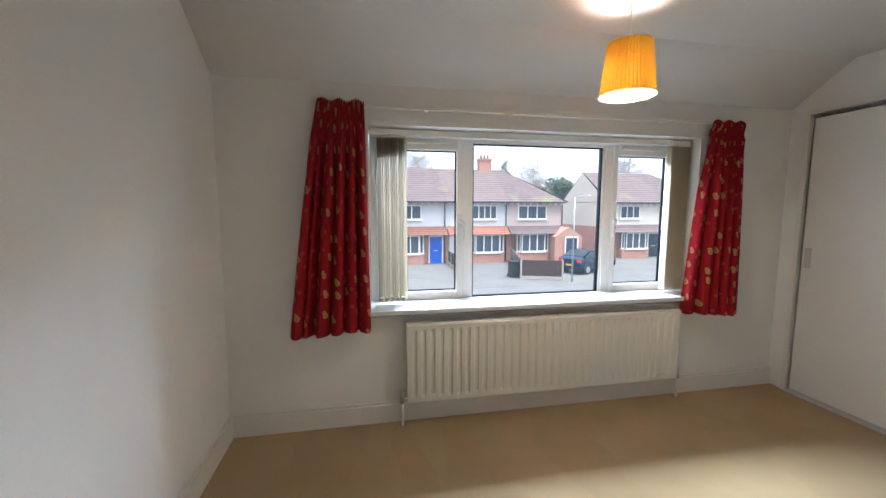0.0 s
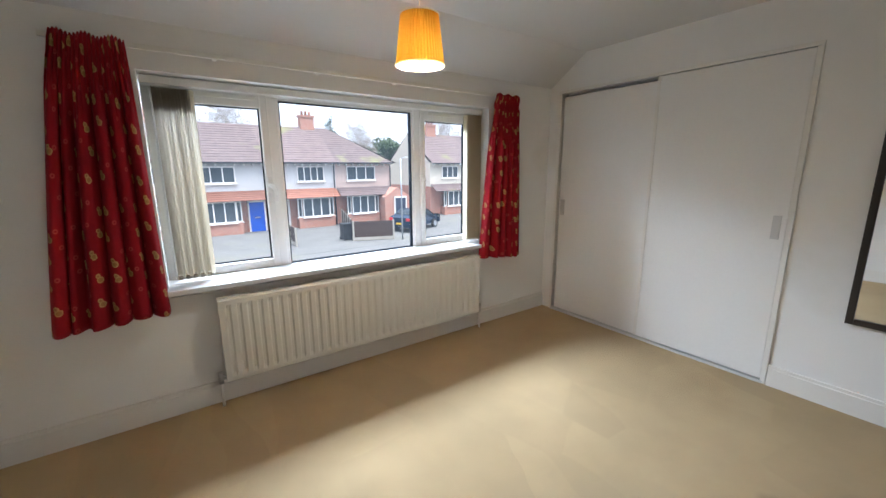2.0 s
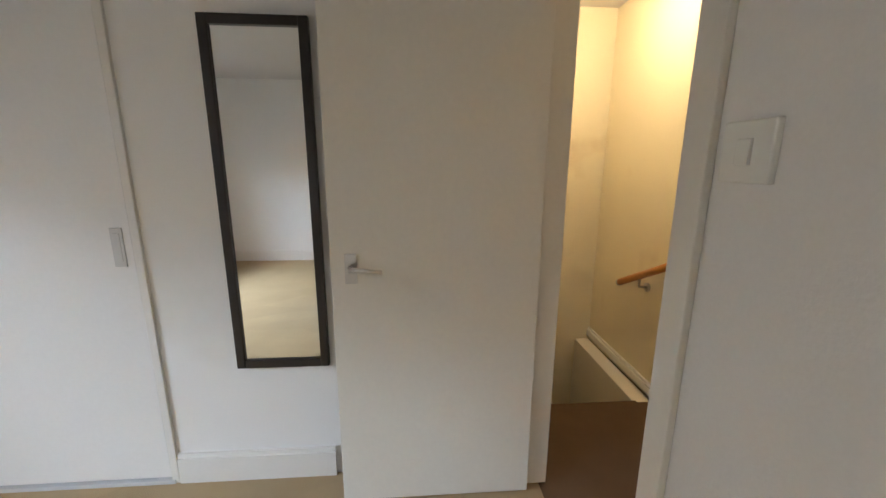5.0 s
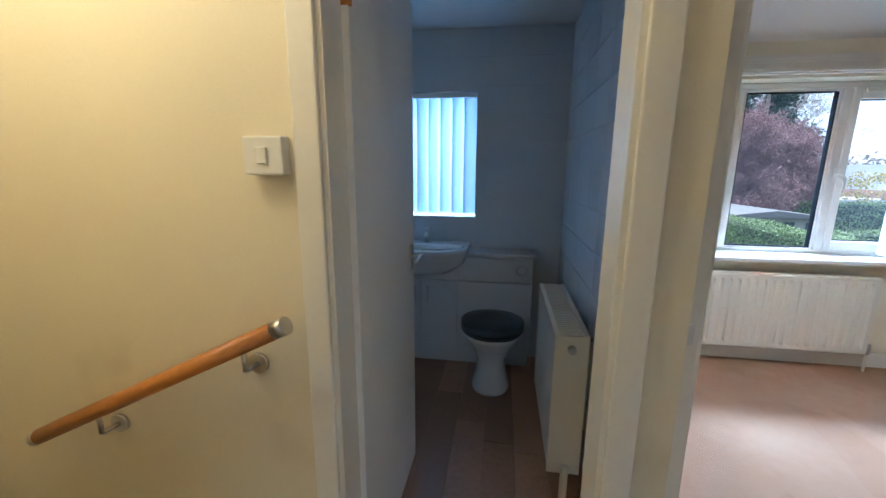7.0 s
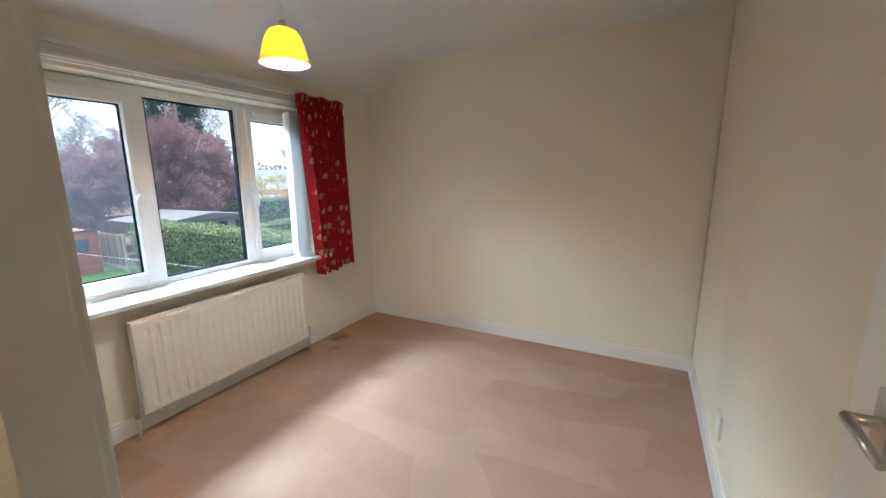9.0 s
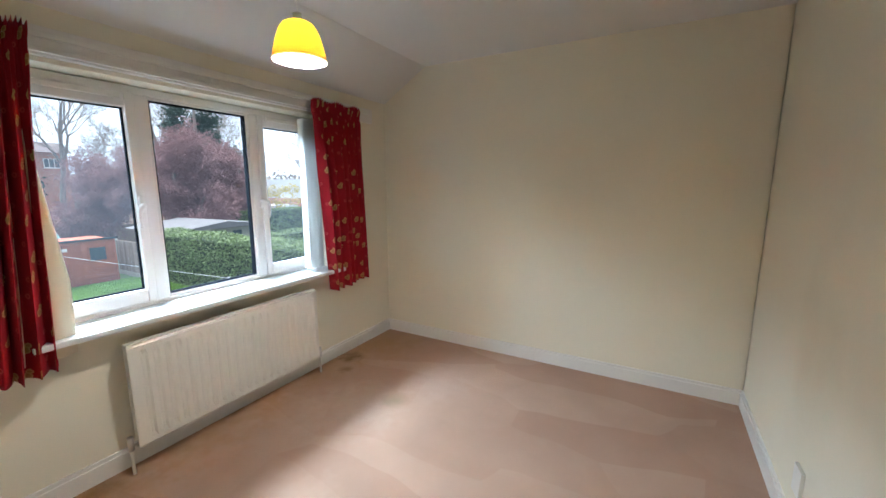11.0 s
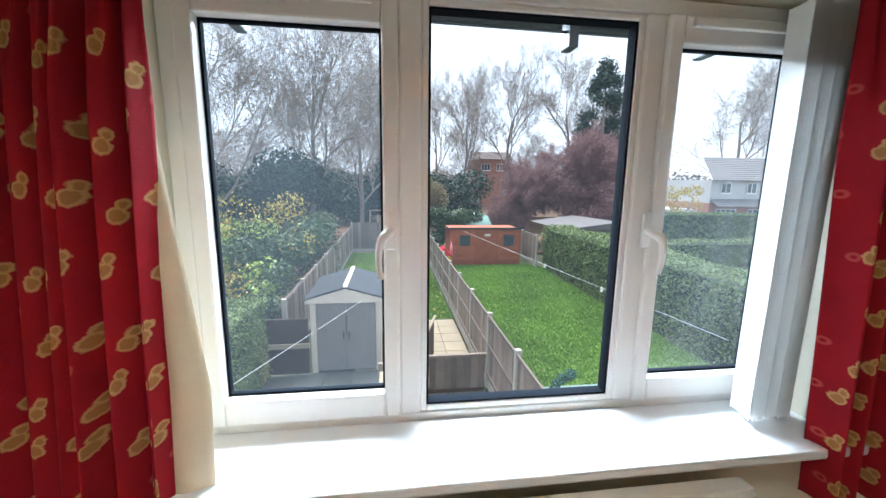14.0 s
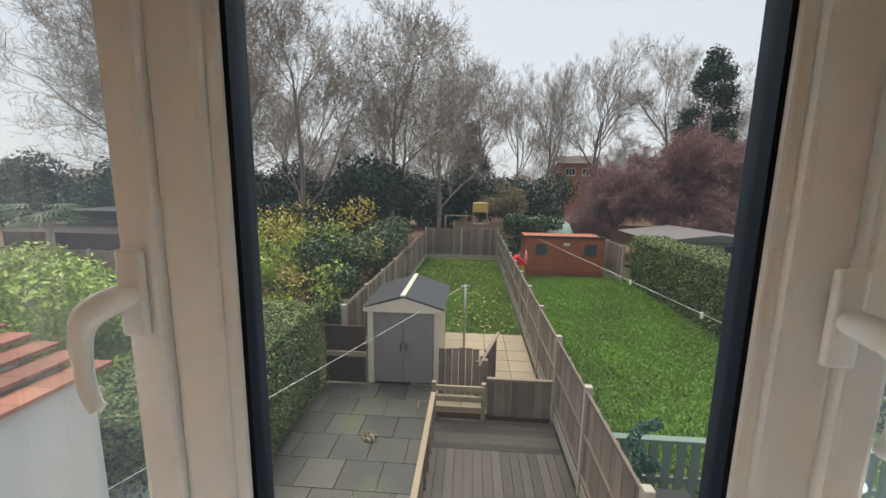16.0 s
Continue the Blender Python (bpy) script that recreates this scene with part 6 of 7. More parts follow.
part("canopy", T((-5.0, -20.8, -2.2), (-5.0, -20.8, -1.45), 0.13, 0.02, 10), mat("pink_cloth", (0.6, 0.18, 0.22), 0.8), pr)
part("pole", T((-5.0, -20.8, G0), (-5.0, -20.8, -2.1), 0.015), GALV, pr)
# washing lines and posts
wp = thing("washing_line_post", (-2.29, -12.2, G0), "galvanised washing line post with a cross bar", "post")
part("post", T((-2.29, -12.2, G0), (-2.29, -12.2, -1.0), 0.03, n=10), GALV, wp)
part("cross_bar", T((-2.42, -12.2, -1.03), (-2.16, -12.2, -1.03), 0.018, n=8), GALV, wp)
wlx = thing("washing_line", (-1, -9, -1.0), "thin white washing line across the patio", "washing line")
part("line", T((-2.29, -12.2, -1.02), (0.9, -5.3, -1.3), 0.004, n=6), LINE, wlx)
wlx = thing("washing_line", (-6, -14, -1), "thin white washing line with pegs across the lawn", "washing line")
part("line", T((-5.6, -21.2, -0.95), (-8.2, -8.0, -1.35), 0.005, n=6), LINE, wlx)
for k in (0.55, 0.75):
    part("peg", B(-5.6 - 2.6 * k - 0.02, -5.6 - 2.6 * k + 0.02, -21.2 + 13.2 * k - 0.03, -21.2 + 13.2 * k + 0.03, -0.95 - 0.4 * k - 0.1, -0.95 - 0.4 * k + 0.03), PLASTIC, wlx)

# neighbour's white outbuilding with tiled roof
nb = thing("white_outbuilding", (2.4, -4.6, G0), "white rendered rear extension with old terracotta roof tiles", "outbuilding")
part("wall", B(0.80, 4.2, -5.5, -3.22, -3.0, -0.14), RENDERW, nb)
for i in range(9):
    x = 0.72 + i * 0.24
    for k in range(10):
        y = -5.62 + k * 0.24
        part("roof_tile", B(x, x + 0.27, y, y + 0.235, -0.14 + i * 0.075, -0.105 + i * 0.075, bevel=0.0), ROOFR, nb)
# small dark garden room far left with felt roof
ds = thing("dark_garden_building", (14.6, -19.5, G0), "dark timber garden building with a grey felt roof", "shed")
part("wall", B(11.9, 17.3, -22, -17.5, -3, -0.7), DKFEN, ds)
bm = bmesh.new()
v = [bm.verts.new(c) for c in ((11.6, -111.6, -0.72), (17.6, -111.6, -0.72), (17.6, -19.8, 0.05), (11.6, -19.8, 0.05), (11.6, -22.3, -0.72), (17.6, -22.3, -0.72))]
bm.faces.new((v[0], v[1], v[2], v[3]))
bm.faces.new((v[3], v[2], v[5], v[4]))
bm.faces.new((v[0], v[3], v[4]))
bm.faces.new((v[1], v[5], v[2]))
part("roof", bm, ROOFG, ds)
panel_fence("garden_fence", (16, -16.6), (5.2, -16.2), 6, 1.5, G0, FENCE, "grey weathered panel fence across the next garden")
# summer house behind the right hedge
sh = thing("summer_house", (-13.2, -22.5, G0), "pale timber summer house with a low dark roof", "summer house")
SUMW = mat("pale_green_grey_boards", (0.30, 0.29, 0.25), 0.8, 0.12, 3, 40, 0.2)
part("wall", B(-15.6, -11.6, -24.5, -20.6, -3, -0.78), SUMW, sh)
bm = bmesh.new()
v = [bm.verts.new(c) for c in ((-16.0, -20.2, -0.80), (-10.5, -20.2, -0.80), (-13.2, -20.2, -0.46), (-16.0, -24.8, -0.80), (-10.5, -24.8, -0.80), (-13.2, -24.8, -0.46))]
bm.faces.new((v[0], v[2], v[5], v[3]))
bm.faces.new((v[1], v[4], v[5], v[2]))
bm.faces.new((v[0], v[1], v[2]))
part("roof", bm, ROOFG, sh)
for a in (-15.2, -14.2, -12.2, -11.5):
    part("window", B(a, a + 0.5, -20.6, -20.57, -1.5, -1.02), FARG, sh)
# houses behind
fh = thing("white_brick_house", (-40, -38, G0), "white and brick house with grey tiled roof beyond the hedges", "house")
part("wall", B(-52, -32.5, -44, -36, -3, -0.2), BRICK, fh)
part("upper_wall", B(-52, -32.5, -44, -35.98, -0.2, 2.0), RENDERW, fh)
tile_roof(fh, -52.4, -32.2, -35.5, 1.95, -40, 4.4, ROOFG, 0, 2.5, 12)
tile_roof(fh, -52, -32.5, -34.9, -0.5, -36, 0.2, ROOFG, 0, 0, 4, "porch_roof")
for a in (-34.6, -37.4, -39.0, -42.5, -45):
    far_window(fh, a, a + 1.1, 0.75, 1.75, -35.98, 2, 1)
for a in (-35.4, -38.9, -42.3, -45.5):
    far_window(fh, a, a + 2.2, -2.3, -0.75, -35.95, 4, 1)
gh = thing("low_white_extension", (-30.5, -37, G0), "low white glazed extension beside the house", "extension")
part("wall", B(-32.4, -27.5, -41, -37.2, -3, -0.9), RENDERW, gh)
for a in (-31.6, -30, -28.7):
    far_window(gh, a, a + 1.0, -2.6, -1.1, -37.2, 2, 1)
rh = thing("brick_house", (-17, -66, G0), "distant red brick house with a brown roof", "house")
part("wall", B(-21.8, -15.8, -72, -66, -3, 5.3), BRICK, rh)
tile_roof(rh, -22.2, -15.4, -65.5, 5.2, -69, 6.6, ROOF, 0, 0, 8)
for a in (-21.0, -18.4):
    far_window(rh, a, a + 1.5, 3.4, 4.5, -66, 3, 1)
# play tower and tarpaulin beyond the back fence
pt = thing("play_tower", (-2.9, -30, G0), "yellow timber climbing frame with a boxy top", "climbing frame")
for a in (-3.5, -2.5):
    for b in (-30.4, -29.6):
        part("leg", B(a - 0.05, a + 0.05, b - 0.05, b + 0.05, -2.85, 0.1), PALEW, pt)
part("platform", B(-3.6, -2.4, -30.5, -29.5, -1.2, -1.1), PALEW, pt)
part("roof", B(-3.5, -2.5, -30.4, -29.5, -0.3, 0.35, bevel=0.02), mat("yellow_timber", (0.55, 0.38, 0.12), 0.7), pt)
part("beam", T((-2.4, -30, -0.6), (-0.6, -30, -0.6), 0.05), PALEW, pt)
part("leg", T((-0.6, -30, -0.6), (-0.5, -30.2, -2.85), 0.05), PALEW, pt)
tc = thing("tarpaulin_cover", (-7.4, -27.5, G0), "pale green tarpaulin over a garden frame", "cover")
part("cover", oval([(1.6, 1.2, 1.2, -2.85), (1.5, 1.1, 1.1, -1.6), (1.1, 0.8, 0.8, -0.75), (0.4, 0.3, 0.3, -0.45)], -7.4, -27.5), TARP, tc)
# terrace next door: table, planter, green fence
gt = thing("garden_table", (-6.9, -7.15, G0), "oval glass garden table with a parasol hole", "table")
part("top", oval([(0.36, 0.28, 0.28, -2.05), (0.38, 0.30, 0.30, -2.04), (0.38, 0.30, 0.30, -2.03), (0.36, 0.28, 0.28, -2.02)], -6.9, -7.3), TABLEG, gt)
part("cap", T((-6.9, -7.3, -2.02), (-6.9, -7.3, -1.96), 0.05, 0.03, 14), CHROME, gt)
for a in (-7.1, -6.7):
    for b in (-7.45, -7.15):
        part("leg", T((a, b, G0), (a, b, -2.05), 0.02), GUTTER, gt)
pl = thing("planter", (-4.75, -7.0, G0), "dark rectangular planter with a twisted topiary", "planter")
part("trough", B(-5.3, -4.4, -7.35, -6.95, G0, -2.4, bevel=0.02), BINM, pl)
V, F = leaf_cloud([(-4.6 + 0.12 * math.sin(i * 0.8), -7.15 + 0.12 * math.cos(i * 0.8), -2.35 + i * 0.07, 0.13 - i * 0.004, 0.13 - i * 0.004, 0.08) for i in range(15)], 2600, 0.022, 77)
mesh_obj("topiary", V, F, mat("blue_green_topiary", (0.03, 0.09, 0.07), 0.6, 0.4), pl)
pl = thing("stone_bird_bath", (-7.9, -6.1, G0), "round stone bird bath on the terrace", "bird bath")
part("bowl", lathe([(0.05, -2.2), (0.25, -2.15), (0.3, -2.08), (0.27, -2.07), (0.2, -2.12), (0.001, -2.13)], -7.9, -6.1, 24), POST, pl)
part("stem", T((-7.9, -6.1, G0), (-7.9, -6.1, -2.15), 0.12, 0.08, 14), POST, pl)
# ---- shrubs, hedges and trees ----
hedge("privet_hedge", -11.0, -9.5, -20.3, -7.6, G0, -0.64, 56000, 0.032, "clipped green privet hedge along the lawn", 3)
hedge("privet_hedge", -12.5, -9.9, -7.5, -3.6, G0, -1.0, 14000, 0.032, "clipped green hedge beside the terrace", 4)
hedge("privet_hedge", 0.55, 2.1, -10.1, -5.9, G0, -0.92, 42000, 0.024, "dense clipped hedge with small yellow-green leaves", 5)
hedge("privet_hedge", -27, -15.5, -27, -25.8, G0, -0.4, 20000, 0.05, "tall clipped hedge in the next garden", 6)
hedge("privet_hedge", -24, -13.5, -18.5, -17.2, G0, -1.0, 18000, 0.045, "clipped hedge two gardens away", 7)
hedge("privet_hedge", -40, -22, -32, -31, G0, -0.9, 16000, 0.06, "long clipped hedge in front of the white house", 8)
rn = random.Random(4)


def blobs(n, x0, x1, y0, y1, z0, z1, r0, r1):
    out = []
    for _ in range(n):
        r = rn.uniform(r0, r1)
        out.append((rn.uniform(x0, x1), rn.uniform(y0, y1), rn.uniform(z0, z1), r, r, r * 0.8))
    return out


shrub("bright_shrub", (3.6, -10.2, G0), [(YGREEN, "leaves", blobs(22, 2.2, 5.6, -12, -8.6, -2.2, -0.45, 0.35, 0.7), 24000, 0.05), (YELLOW, "yellow_leaves", blobs(8, 2.4, 5.2, -11, -8.8, -1.2, -0.2, 0.3, 0.5), 1500, 0.045)], "bright yellow-green shrub with upright shoots", seed=1)
shrub("bright_shrub", (5.6, -8.0, G0), [(YGREEN, "leaves", blobs(24, 4.2, 9.5, -12.0, -8.0, -2.3, -0.4, 0.45, 0.85), 24000, 0.055)], "leafy yellow-green shrub in the next garden", seed=2)
shrub("yellow_shrub", (1.8, -14.0, G0), [(DGREEN, "leaves", blobs(20, 0.8, 4.0, -16.5, -12.2, -2.4, -0.6, 0.4, 0.8), 14000, 0.06), (YELLOW, "yellow_leaves", blobs(16, 0.9, 3.8, -15.5, -12.0, -1.9, 0.6, 0.5, 0.9), 3000, 0.05), (YGREEN, "green_leaves", blobs(14, 0.9, 3.8, -15.5, -12.0, -2.2, 0.2, 0.4, 0.8), 4000, 0.05)], "autumn shrub with yellow and green leaves", seed=3)
shrub("ivy_bush", (2.0, -19.5, G0), [(DGREEN, "leaves", blobs(16, 0.9, 4.5, -22, -17.5, -2.3, -0.5, 0.6, 1.0), 13000, 0.075)], "dark green ivy-covered bush by the fence", seed=4)
shrub("ivy_bush", (-6.0, -25.6, G0), [(DGREEN, "leaves", blobs(12, -7.6, -4.3, -26.2, -25.2, -2.3, -0.5, 0.5, 0.8), 9000, 0.075)], "dark ivy growing over the back fence", seed=5)
shrub("evergreen_bush", (9, -30, -2.85), [(CONIF, "leaves", blobs(40, 3, 20, -36, -27, -2.0, 2.6, 1.4, 2.4), 34000, 0.16)], "dense dark evergreen shrubs under the trees", seed=6)
shrub("evergreen_bush", (-4, -42, -2.85), [(CONIF, "leaves", blobs(34, -12, 6, -47, -40, -2.0, 1.6, 1.2, 2.4), 24000, 0.18)], "dark evergreen thicket behind the gardens", seed=7)
shrub("evergreen_bush", (26, -36, -2.85), [(CONIF, "leaves", blobs(34, 17, 42, -42, -33, -2.0, 2.2, 1.4, 2.4), 22000, 0.2)], "dark evergreen shrubs beyond the garden building", seed=18)
shrub("pale_shrub", (-5.0, -36, -2.85), [(mat("pale_catkin_leaves", (0.24, 0.20, 0.11), 0.8, 0.4, 1, 9, 0), "leaves", blobs(16, -6.6, -3.4, -37, -35, -1.5, 1.6, 0.6, 1.0), 7000, 0.07)], "pale yellowish bare shrub", seed=8)
shrub("golden_shrub", (-27.5, -33.5, G0), [(YELLOW, "leaves", blobs(10, -29.5, -25.8, -34.5, -33, -1.2, 1.0, 0.5, 0.9), 1500, 0.09)], "thin shrub with golden leaves", seed=9)


def conifer(x, y, z, h_, r, n, seed, label):
    e = thing("conifer", (x, y, z), label, "tree")
    part("trunk", T((x, y, z), (x, y, z + h_ * 0.95), 0.28, 0.04, 8), BARK, e)
    rr = random.Random(seed)
    cs = []
    for i in range(70):
        k = rr.random() ** 0.8
        a = rr.uniform(0, 6.28)
        w = r * (1 - k) ** 0.75 * rr.uniform(0.35, 1.0) + 0.15
        s = 0.7 + 0.7 * (1 - k)
        cs.append((x + w * math.cos(a), y + w * math.sin(a), z + h_ * (0.1 + 0.88 * k) - 0.2 * w, s, s, s * 0.9))
    V, F = leaf_cloud(cs, n, 0.12, seed, shell=0.1)
    mesh_obj("crown", V, F, CONIF, e)


conifer(17.4, -26.5, -2.85, 12.5, 3.2, 26000, 12, "tall dark feathery conifer")
conifer(-21.5, -37, -2.85, 15.5, 4.6, 30000, 13, "broad dark evergreen tree")
conifer(-24, -41, -2.85, 11, 4.2, 18000, 14, "dark evergreen tree behind the summer house")
conifer(-2.2, -52, -2.85, 12, 3.4, 12000, 15, "dark ivy-clad tree in the wood")
BT = "tall bare winter tree with fine twigs"
tree("tall", -3.5, -50, -2.9, 1.05, 0, BT)
tree("tall_b", -11.5, -52, -2.9, 1.0, 40, BT)
tree("tall", -17.0, -54, -2.9, 1.1, 120, BT)
tree("wide", 3.6, -31, -2.9, 1.15, 0, "many-stemmed bare tree above the shrubs")
tree("near", 8.4, -27, -2.9, 1.25, 30, "bare grey tree with crooked limbs")
tree("wide", 0.5, -37, -2.9, 1.05, 100, "bare bushy tree above the shrubs")
tree("tall_b", 13.5, -29, -2.9, 1.05, 200, BT)
tree("near", 18, -33, -2.9, 1.5, 75, BT)
tree("wide", 23, -36, -2.9, 1.4, 60, BT)
tree("tall", -26, -52, -2.9, 1.15, 250, BT)
tree("wide", -52, -54, -2.9, 1.55, 10, "broad bare oak behind the white house")
tree("wide", -36, -56, -2.9, 1.3, 130, "broad bare oak behind the houses")
tree("near", 11.5, -23.5, -2.9, 1.35, 140, "bare tree with a thick trunk near the fence")
tree("wide", 16.5, -25.5, -2.9, 1.2, 220, BT)
for i in range(9):
    tree(("wide", "near", "tall_b")[i % 3], -22 + i * 6.3 + (i % 2) * 2, -60 - (i % 3) * 3, -2.9, 0.85 + 0.1 * (i % 3), i * 47, "bare tree in the far wood")
tree("weeping", -14.6, -27.5, -2.85, 1.3, 0, "purple-red weeping tree with dense drooping twigs")
tree("weeping", -18.0, -28.5, -2.85, 1.25, 130, "purple-red weeping tree with dense drooping twigs")
tree("weeping", -11.6, -28.8, -2.85, 1.0, 230, "purple-red weeping tree with dense drooping twigs")
for x, y, s, k in ((-2, 52, 0.9, 0), (4, 50, 0.8, 90), (-16, 50, 0.9, 30), (21, 54, 0.75, 60), (30, 50, 0.8, 150)):
    tree("wide", x, y, -2.9, s, k, "bare tree behind the houses")
conifer(19, 62, -2.9, 12, 2.5, 5000, 16, "pointed evergreen behind the roofs")
shrub("evergreen_bush", (26, 62, -2.9), [(DGREEN, "leaves", blobs(14, 22, 33, 60, 64, 2, 5.2, 1.5, 2.4), 7000, 0.25)], "evergreen treetops behind the roofs", seed=17)

# far woods closing the view
fw_ = []
for i in range(90):
    fw_.append((-150 + i * 3.3, -84 - (i % 5) * 3, -0.5 + 1.5 * math.sin(i * 1.7), 9.5, 2.5, 3.6 + math.sin(i * 2.3)))
V, F = leaf_cloud(fw_, 40000, 0.55, 91)
tagged(mesh_obj("far_woods", V, F, TWIGB), "brown winter woods along the skyline", "woods", kind="stuff")

# palm in the next garden
pm = thing("fan_palm", (11.6, -14.5, G0), "fan palm with drooping fronds", "palm")
part("trunk", T((11.6, -14.5, G0), (11.6, -14.5, 0.1), 0.13, 0.11, 10), BARK, pm)
for i in range(18):
    a, t_ = i * 2.4, (i % 6) / 6
    bm = bmesh.new()
    c = Vector((11.6 + 0.5 * math.cos(a), -14.5 + 0.5 * math.sin(a), 0.2 + 0.6 * t_))
    tube(bm, (11.6, -14.5, 0.05), c, 0.015, 0.01, 5)
    for k in range(13):
        b = a + radians(-75 + k * 12.5)
        e_ = c + Vector((math.cos(b) * 0.8, math.sin(b) * 0.8, -0.12 - 0.2 * (1 - t_)))
        s_ = Vector((-math.sin(b), math.cos(b), 0)) * 0.03
        m_ = (c + e_) / 2 + Vector((0, 0, 0.05))
        v = [bm.verts.new(q) for q in (c, m_ - s_, e_, m_ + s_)]
        bm.faces.new(v)
    part("frond", bm, mat("palm_green", (0.06, 0.11, 0.04), 0.5, 0.3) if i == 0 else bpy.data.materials["palm_green"], pm)

# ---- fences, deck and paving pieces ----
panel_fence("garden_fence", (-4.0, -4.0), (-4.0, -25.2), 12, 1.55, G0, FENCE, "weathered grey-brown panel fence with concrete posts")
panel_fence("garden_fence", (0.32, -10.6), (0.25, -25.2), 8, 1.55, G0, FENCE, "weathered panel fence behind the shrubs")
panel_fence("garden_fence", (0.25, -25.3), (-3.95, -25.3), 2, 1.75, G0, FENCE, "tall weathered boarded fence closing the garden")
panel_fence("garden_fence", (-9.3, -24.9), (-9.3, -20.5), 2, 1.6, G0, FENCE, "grey boarded fence behind the red shed")
panel_fence("garden_fence", (-22, -33), (-1, -34), 9, 1.5, -2.85, PALEW, "pale boarded fence in front of the wood")
df = thing("side_gate", (0.2, -10.2, G0), "dark brown boarded gate panel beside the shed", "gate")
for z0_, z1_ in ((G0 + 0.05, -2.1), (-2.0, -1.45)):
    part("panel", B(-0.25, 0.62, -10.24, -10.2, z0_, z1_, bevel=0.006), DKFEN, df)
part("rail", B(-0.27, 0.64, -10.2, -10.15, -2.1, -2.0), PALEW, df)
# low fence, gate and steps between deck and upper garden
lf = thing("low_deck_fence", (-3.2, -9.3, G0), "low weathered boarded fence at the end of the deck", "fence")
for i in range(8):
    x = -3.93 + i * 0.145
    part("board", B(x, x + 0.14, -9.34 - (i % 2) * 0.006, -9.315, G0, -2.05), FENCE, lf)
part("cap", B(-3.95, -2.76, -9.37, -9.29, -2.05, -2.0, bevel=0.006), FENCE, lf)
lg = thing("garden_gate", (-2.3, -9.9, G0), "weathered boarded garden gate standing half open", "gate")
for i in range(6):
    x = -2.62 + i * 0.135
    part("board", B(x, x + 0.125, -9.95, -9.925, G0 + 0.05, -1.72 + 0.02 * math.sin(i)), FENCE, lg)
part("post", B(-2.78, -2.68, -9.6, -9.5, G0, -1.75, bevel=0.01), FENCE, lg)
sr = thing("trellis_rail", (-2.9, -10.3, G0), "short sloping handrail with boards beside the steps", "rail")
for i in range(5):
    y = -10.6 + i * 0.16
    part("board", B(-3.0 + i * 0.09, -2.92 + i * 0.09, y, y + 0.1, G0, -1.75 - i * 0.05), FENCE, sr)
part("rail", T((-2.62, -9.75, -2.0), (-3.05, -10.75, -1.68), 0.035, n=8), PALEW, sr)
ps = thing("slatted_barrier", (-2.3, -9.15, G0), "pale timber slats barring the deck", "barrier")
for z in (-2.6, -2.4, -2.2):
    part("slat", B(-2.72, -1.83, -9.18, -9.14, z, z + 0.10, bevel=0.006), PALEW, ps)
for x in (-2.74, -1.84):
    part("post", B(x, x + 0.08, -9.24, -9.16, G0, -2.05, bevel=0.008), PALEW, ps)
dr_ = thing("deck_balustrade", (-1.72, -6.3, G0), "low timber balustrade along the deck edge", "balustrade")
part("rail", B(-1.88, -1.80, -8.65, -3.5, -2.02, -1.95, bevel=0.008), PALEW, dr_)
for i in range(14):
    y = -8.6 + i * 0.38
    part("spindle", B(-1.86, -1.82, y, y + 0.04, G0, -2.02), FENCE, dr_)
gf = thing("green_fence", (-6, -7.7, G0), "low sage green painted slatted fence", "fence")
part("top_rail", B(-8.3, -4.15, -7.78, -7.66, -1.98, -1.93, bevel=0.006), GREENP, gf)
part("bottom_rail", B(-8.3, -4.15, -7.74, -7.70, -2.6, -2.52), GREENP, gf)
for i in range(22):
    x = -8.25 + i * 0.188
    part("slat", B(x, x + 0.12, -7.70, -7.68, G0, -1.99), GREENP, gf)
deck = structure("deck", B(-3.95, -1.8, -9.2, -3.3, -3.0, G0 - 0.03), DECK, "weathered grooved timber decking", "deck")
me_b = None
for i in range(15):
    x = -3.94 + i * 0.143
    bm = bmesh.new()
    for g in range(6):
        box(bm, x + g * 0.0225, x + g * 0.0225 + 0.015, -8.35, -3.3, G0 - 0.03, G0)
    box(bm, x, x + 0.128, -8.35, -3.3, G0 - 0.03, G0 - 0.008)
    part("deck_board", bm, DECK, deck)
for i in range(6):
    y = -9.18 + i * 0.138
    bm = bmesh.new()
    for g in range(6):
        box(bm, -3.94, -1.82, y + g * 0.0225, y + g * 0.0225 + 0.015, G0 - 0.03, G0 - 0.002)
    box(bm, -3.94, -1.82, y, y + 0.128, G0 - 0.03, G0 - 0.01)
    part("deck_board", bm, DECK, deck)
patio = structure("patio", B(-1.78, 0.75, -10.35, -3.3, -3.0, G0 - 0.025), LEAFLIT, "dark wet patio of grey slabs", "patio")
y = -10.3
k = 0
while y < -3.6:
    x = -1.76 - (0.3 if k % 2 else 0)
    while x < 0.55:
        a, b = max(x, -1.76), min(x + 0.595, 0.6)
        if b - a > 0.05:
            dz = rn.uniform(-0.003, 0.003)
            part("slab", B(a, b - 0.008, y, y + 0.585, G0 - 0.03, G0 + dz, bevel=0.006), SLAB, patio)
        x += 0.6
    y += 0.595
    k += 1
upper = structure("path_slabs", B(-3.95, -1.2, -13.44, -9.4, -3.0, G0 - 0.02), LEAFLIT, "buff paving slabs beyond the deck", "path")
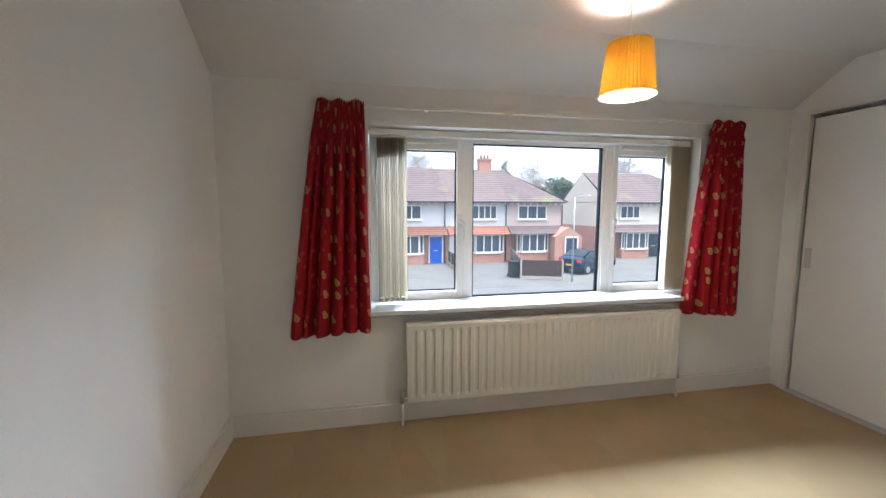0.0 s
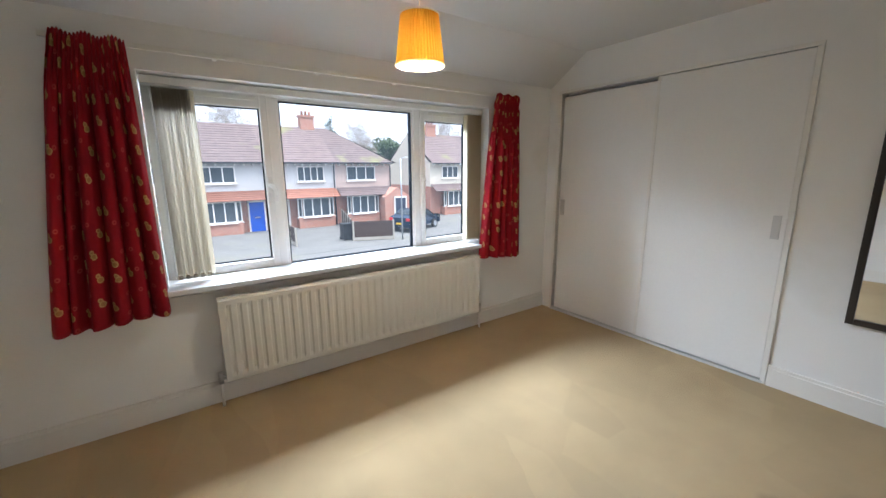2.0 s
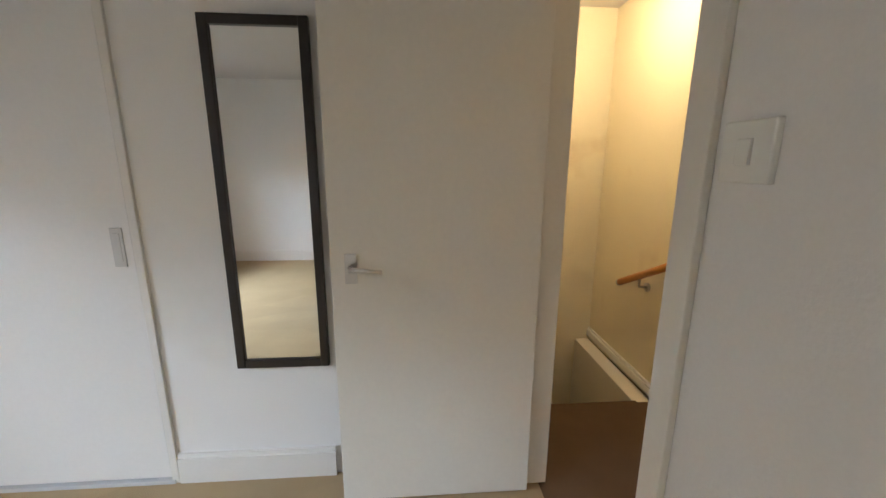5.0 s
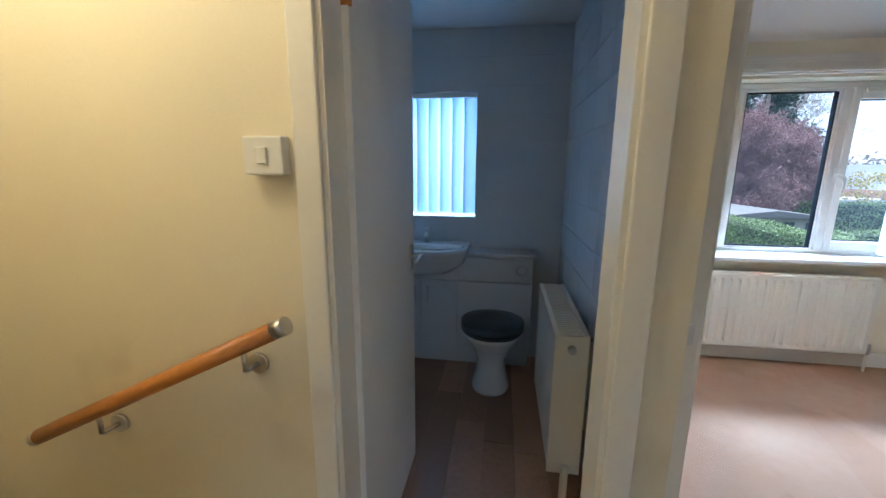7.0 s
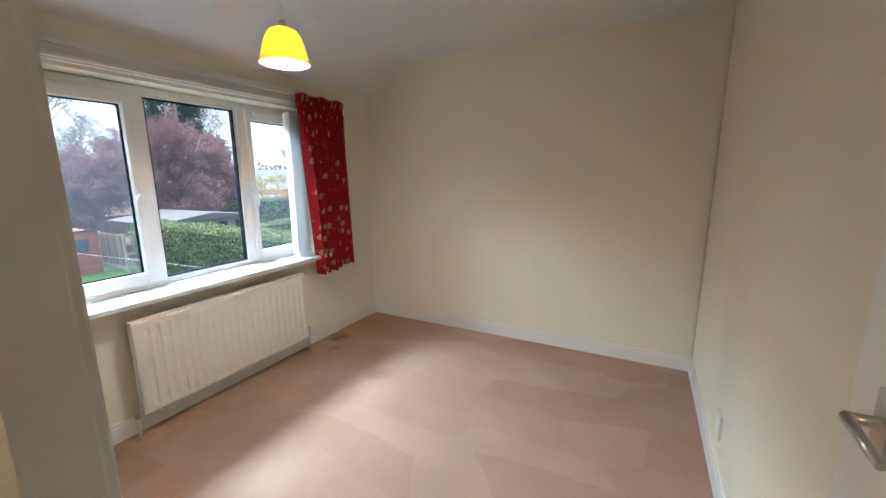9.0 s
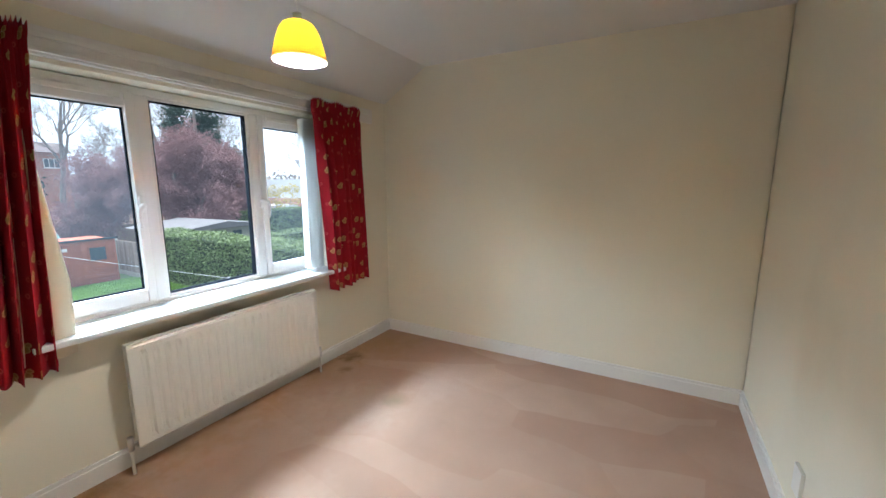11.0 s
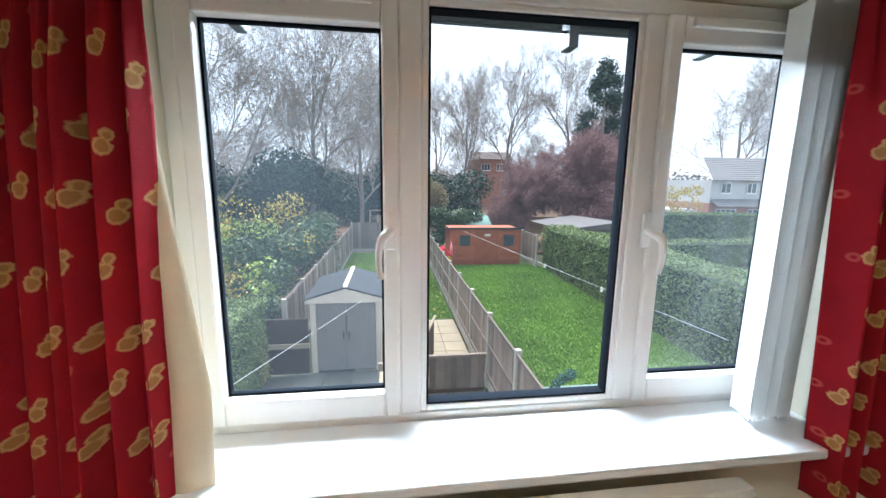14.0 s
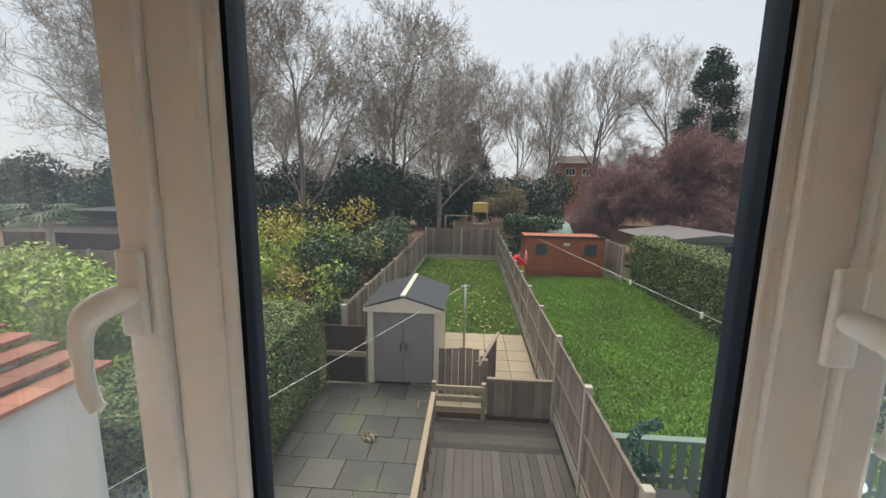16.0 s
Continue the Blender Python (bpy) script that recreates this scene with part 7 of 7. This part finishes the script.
for i in range(7):
    for j in range(5):
        x, y = -3.93 + j * 0.55, -13.42 + i * 0.57
        part("slab", B(x, x + 0.535, y, y + 0.555, G0 - 0.03, G0 + rn.uniform(-0.003, 0.003), bevel=0.006), SLABC, upper)
lt = thing("dead_plant_sprig", (-0.35, -8.3, G0), "small pale dead plant lying on the patio", "plant debris")
V, F = leaf_cloud([(-0.8, -8.45, G0 + 0.04, 0.13, 0.1, 0.03)], 60, 0.035, 55)
mesh_obj("sprig", V, F, PALEW, lt)

# ---- bathroom floor planks and wall tiles ----
floor_b = bpy.data.objects["floor_bathroom"]
PLANK = mat("brown_plank_vinyl", (0.36, 0.20, 0.12), 0.4, 0.3, 2.5, 45, 0.1, rand=0.7)
rp = random.Random(21)
for i in range(12):
    x = -0.835 + i * 0.152
    cut = rp.uniform(-2.2, -1.2)
    for y0, y1 in ((-2.535, cut - 0.0015), (cut + 0.0015, -0.70)):
        part("plank", B(x, x + 0.1495, y0, y1, -0.001, 0.003), PLANK, floor_b)
GLAZE = mat("pale_glazed_tile", (0.64, 0.67, 0.70), 0.2, 0.03, 2, 60, 0.03, rand=0.5)
wall_s = bpy.data.objects["wall_bathroom_south"]
for i in range(7):
    for j in range(8):
        x0, z0 = -0.835 + i * 0.262, 0.83 + j * 0.178
        x1, z1 = x0 + 0.258, min(z0 + 0.174, 2.245)
        if x1 > -0.25 and x0 < 0.61 and z1 > 1.0 and z0 < 1.88:
            if x0 < -0.25:
                x1 = -0.252
            elif x1 > 0.61 and x0 < 0.61:
                x0 = 0.612
            elif z0 < 1.0:
                z1 = 1.0
            elif z1 > 1.88:
                z0 = 1.882
            else:
                continue
        part("tile", B(x0, min(x1, 0.995), -2.54, -2.535, z0, z1), GLAZE, wall_s)
wall_w = bpy.data.objects["wall_bathroom_west"]
for i in range(7):
    for j in range(12):
        y0, z0 = -2.533 + i * 0.25, 0.12 + j * 0.178
        part("tile", B(-0.84, -0.835, y0, min(y0 + 0.246, -0.80), z0, min(z0 + 0.174, 2.245)), GLAZE, wall_w)
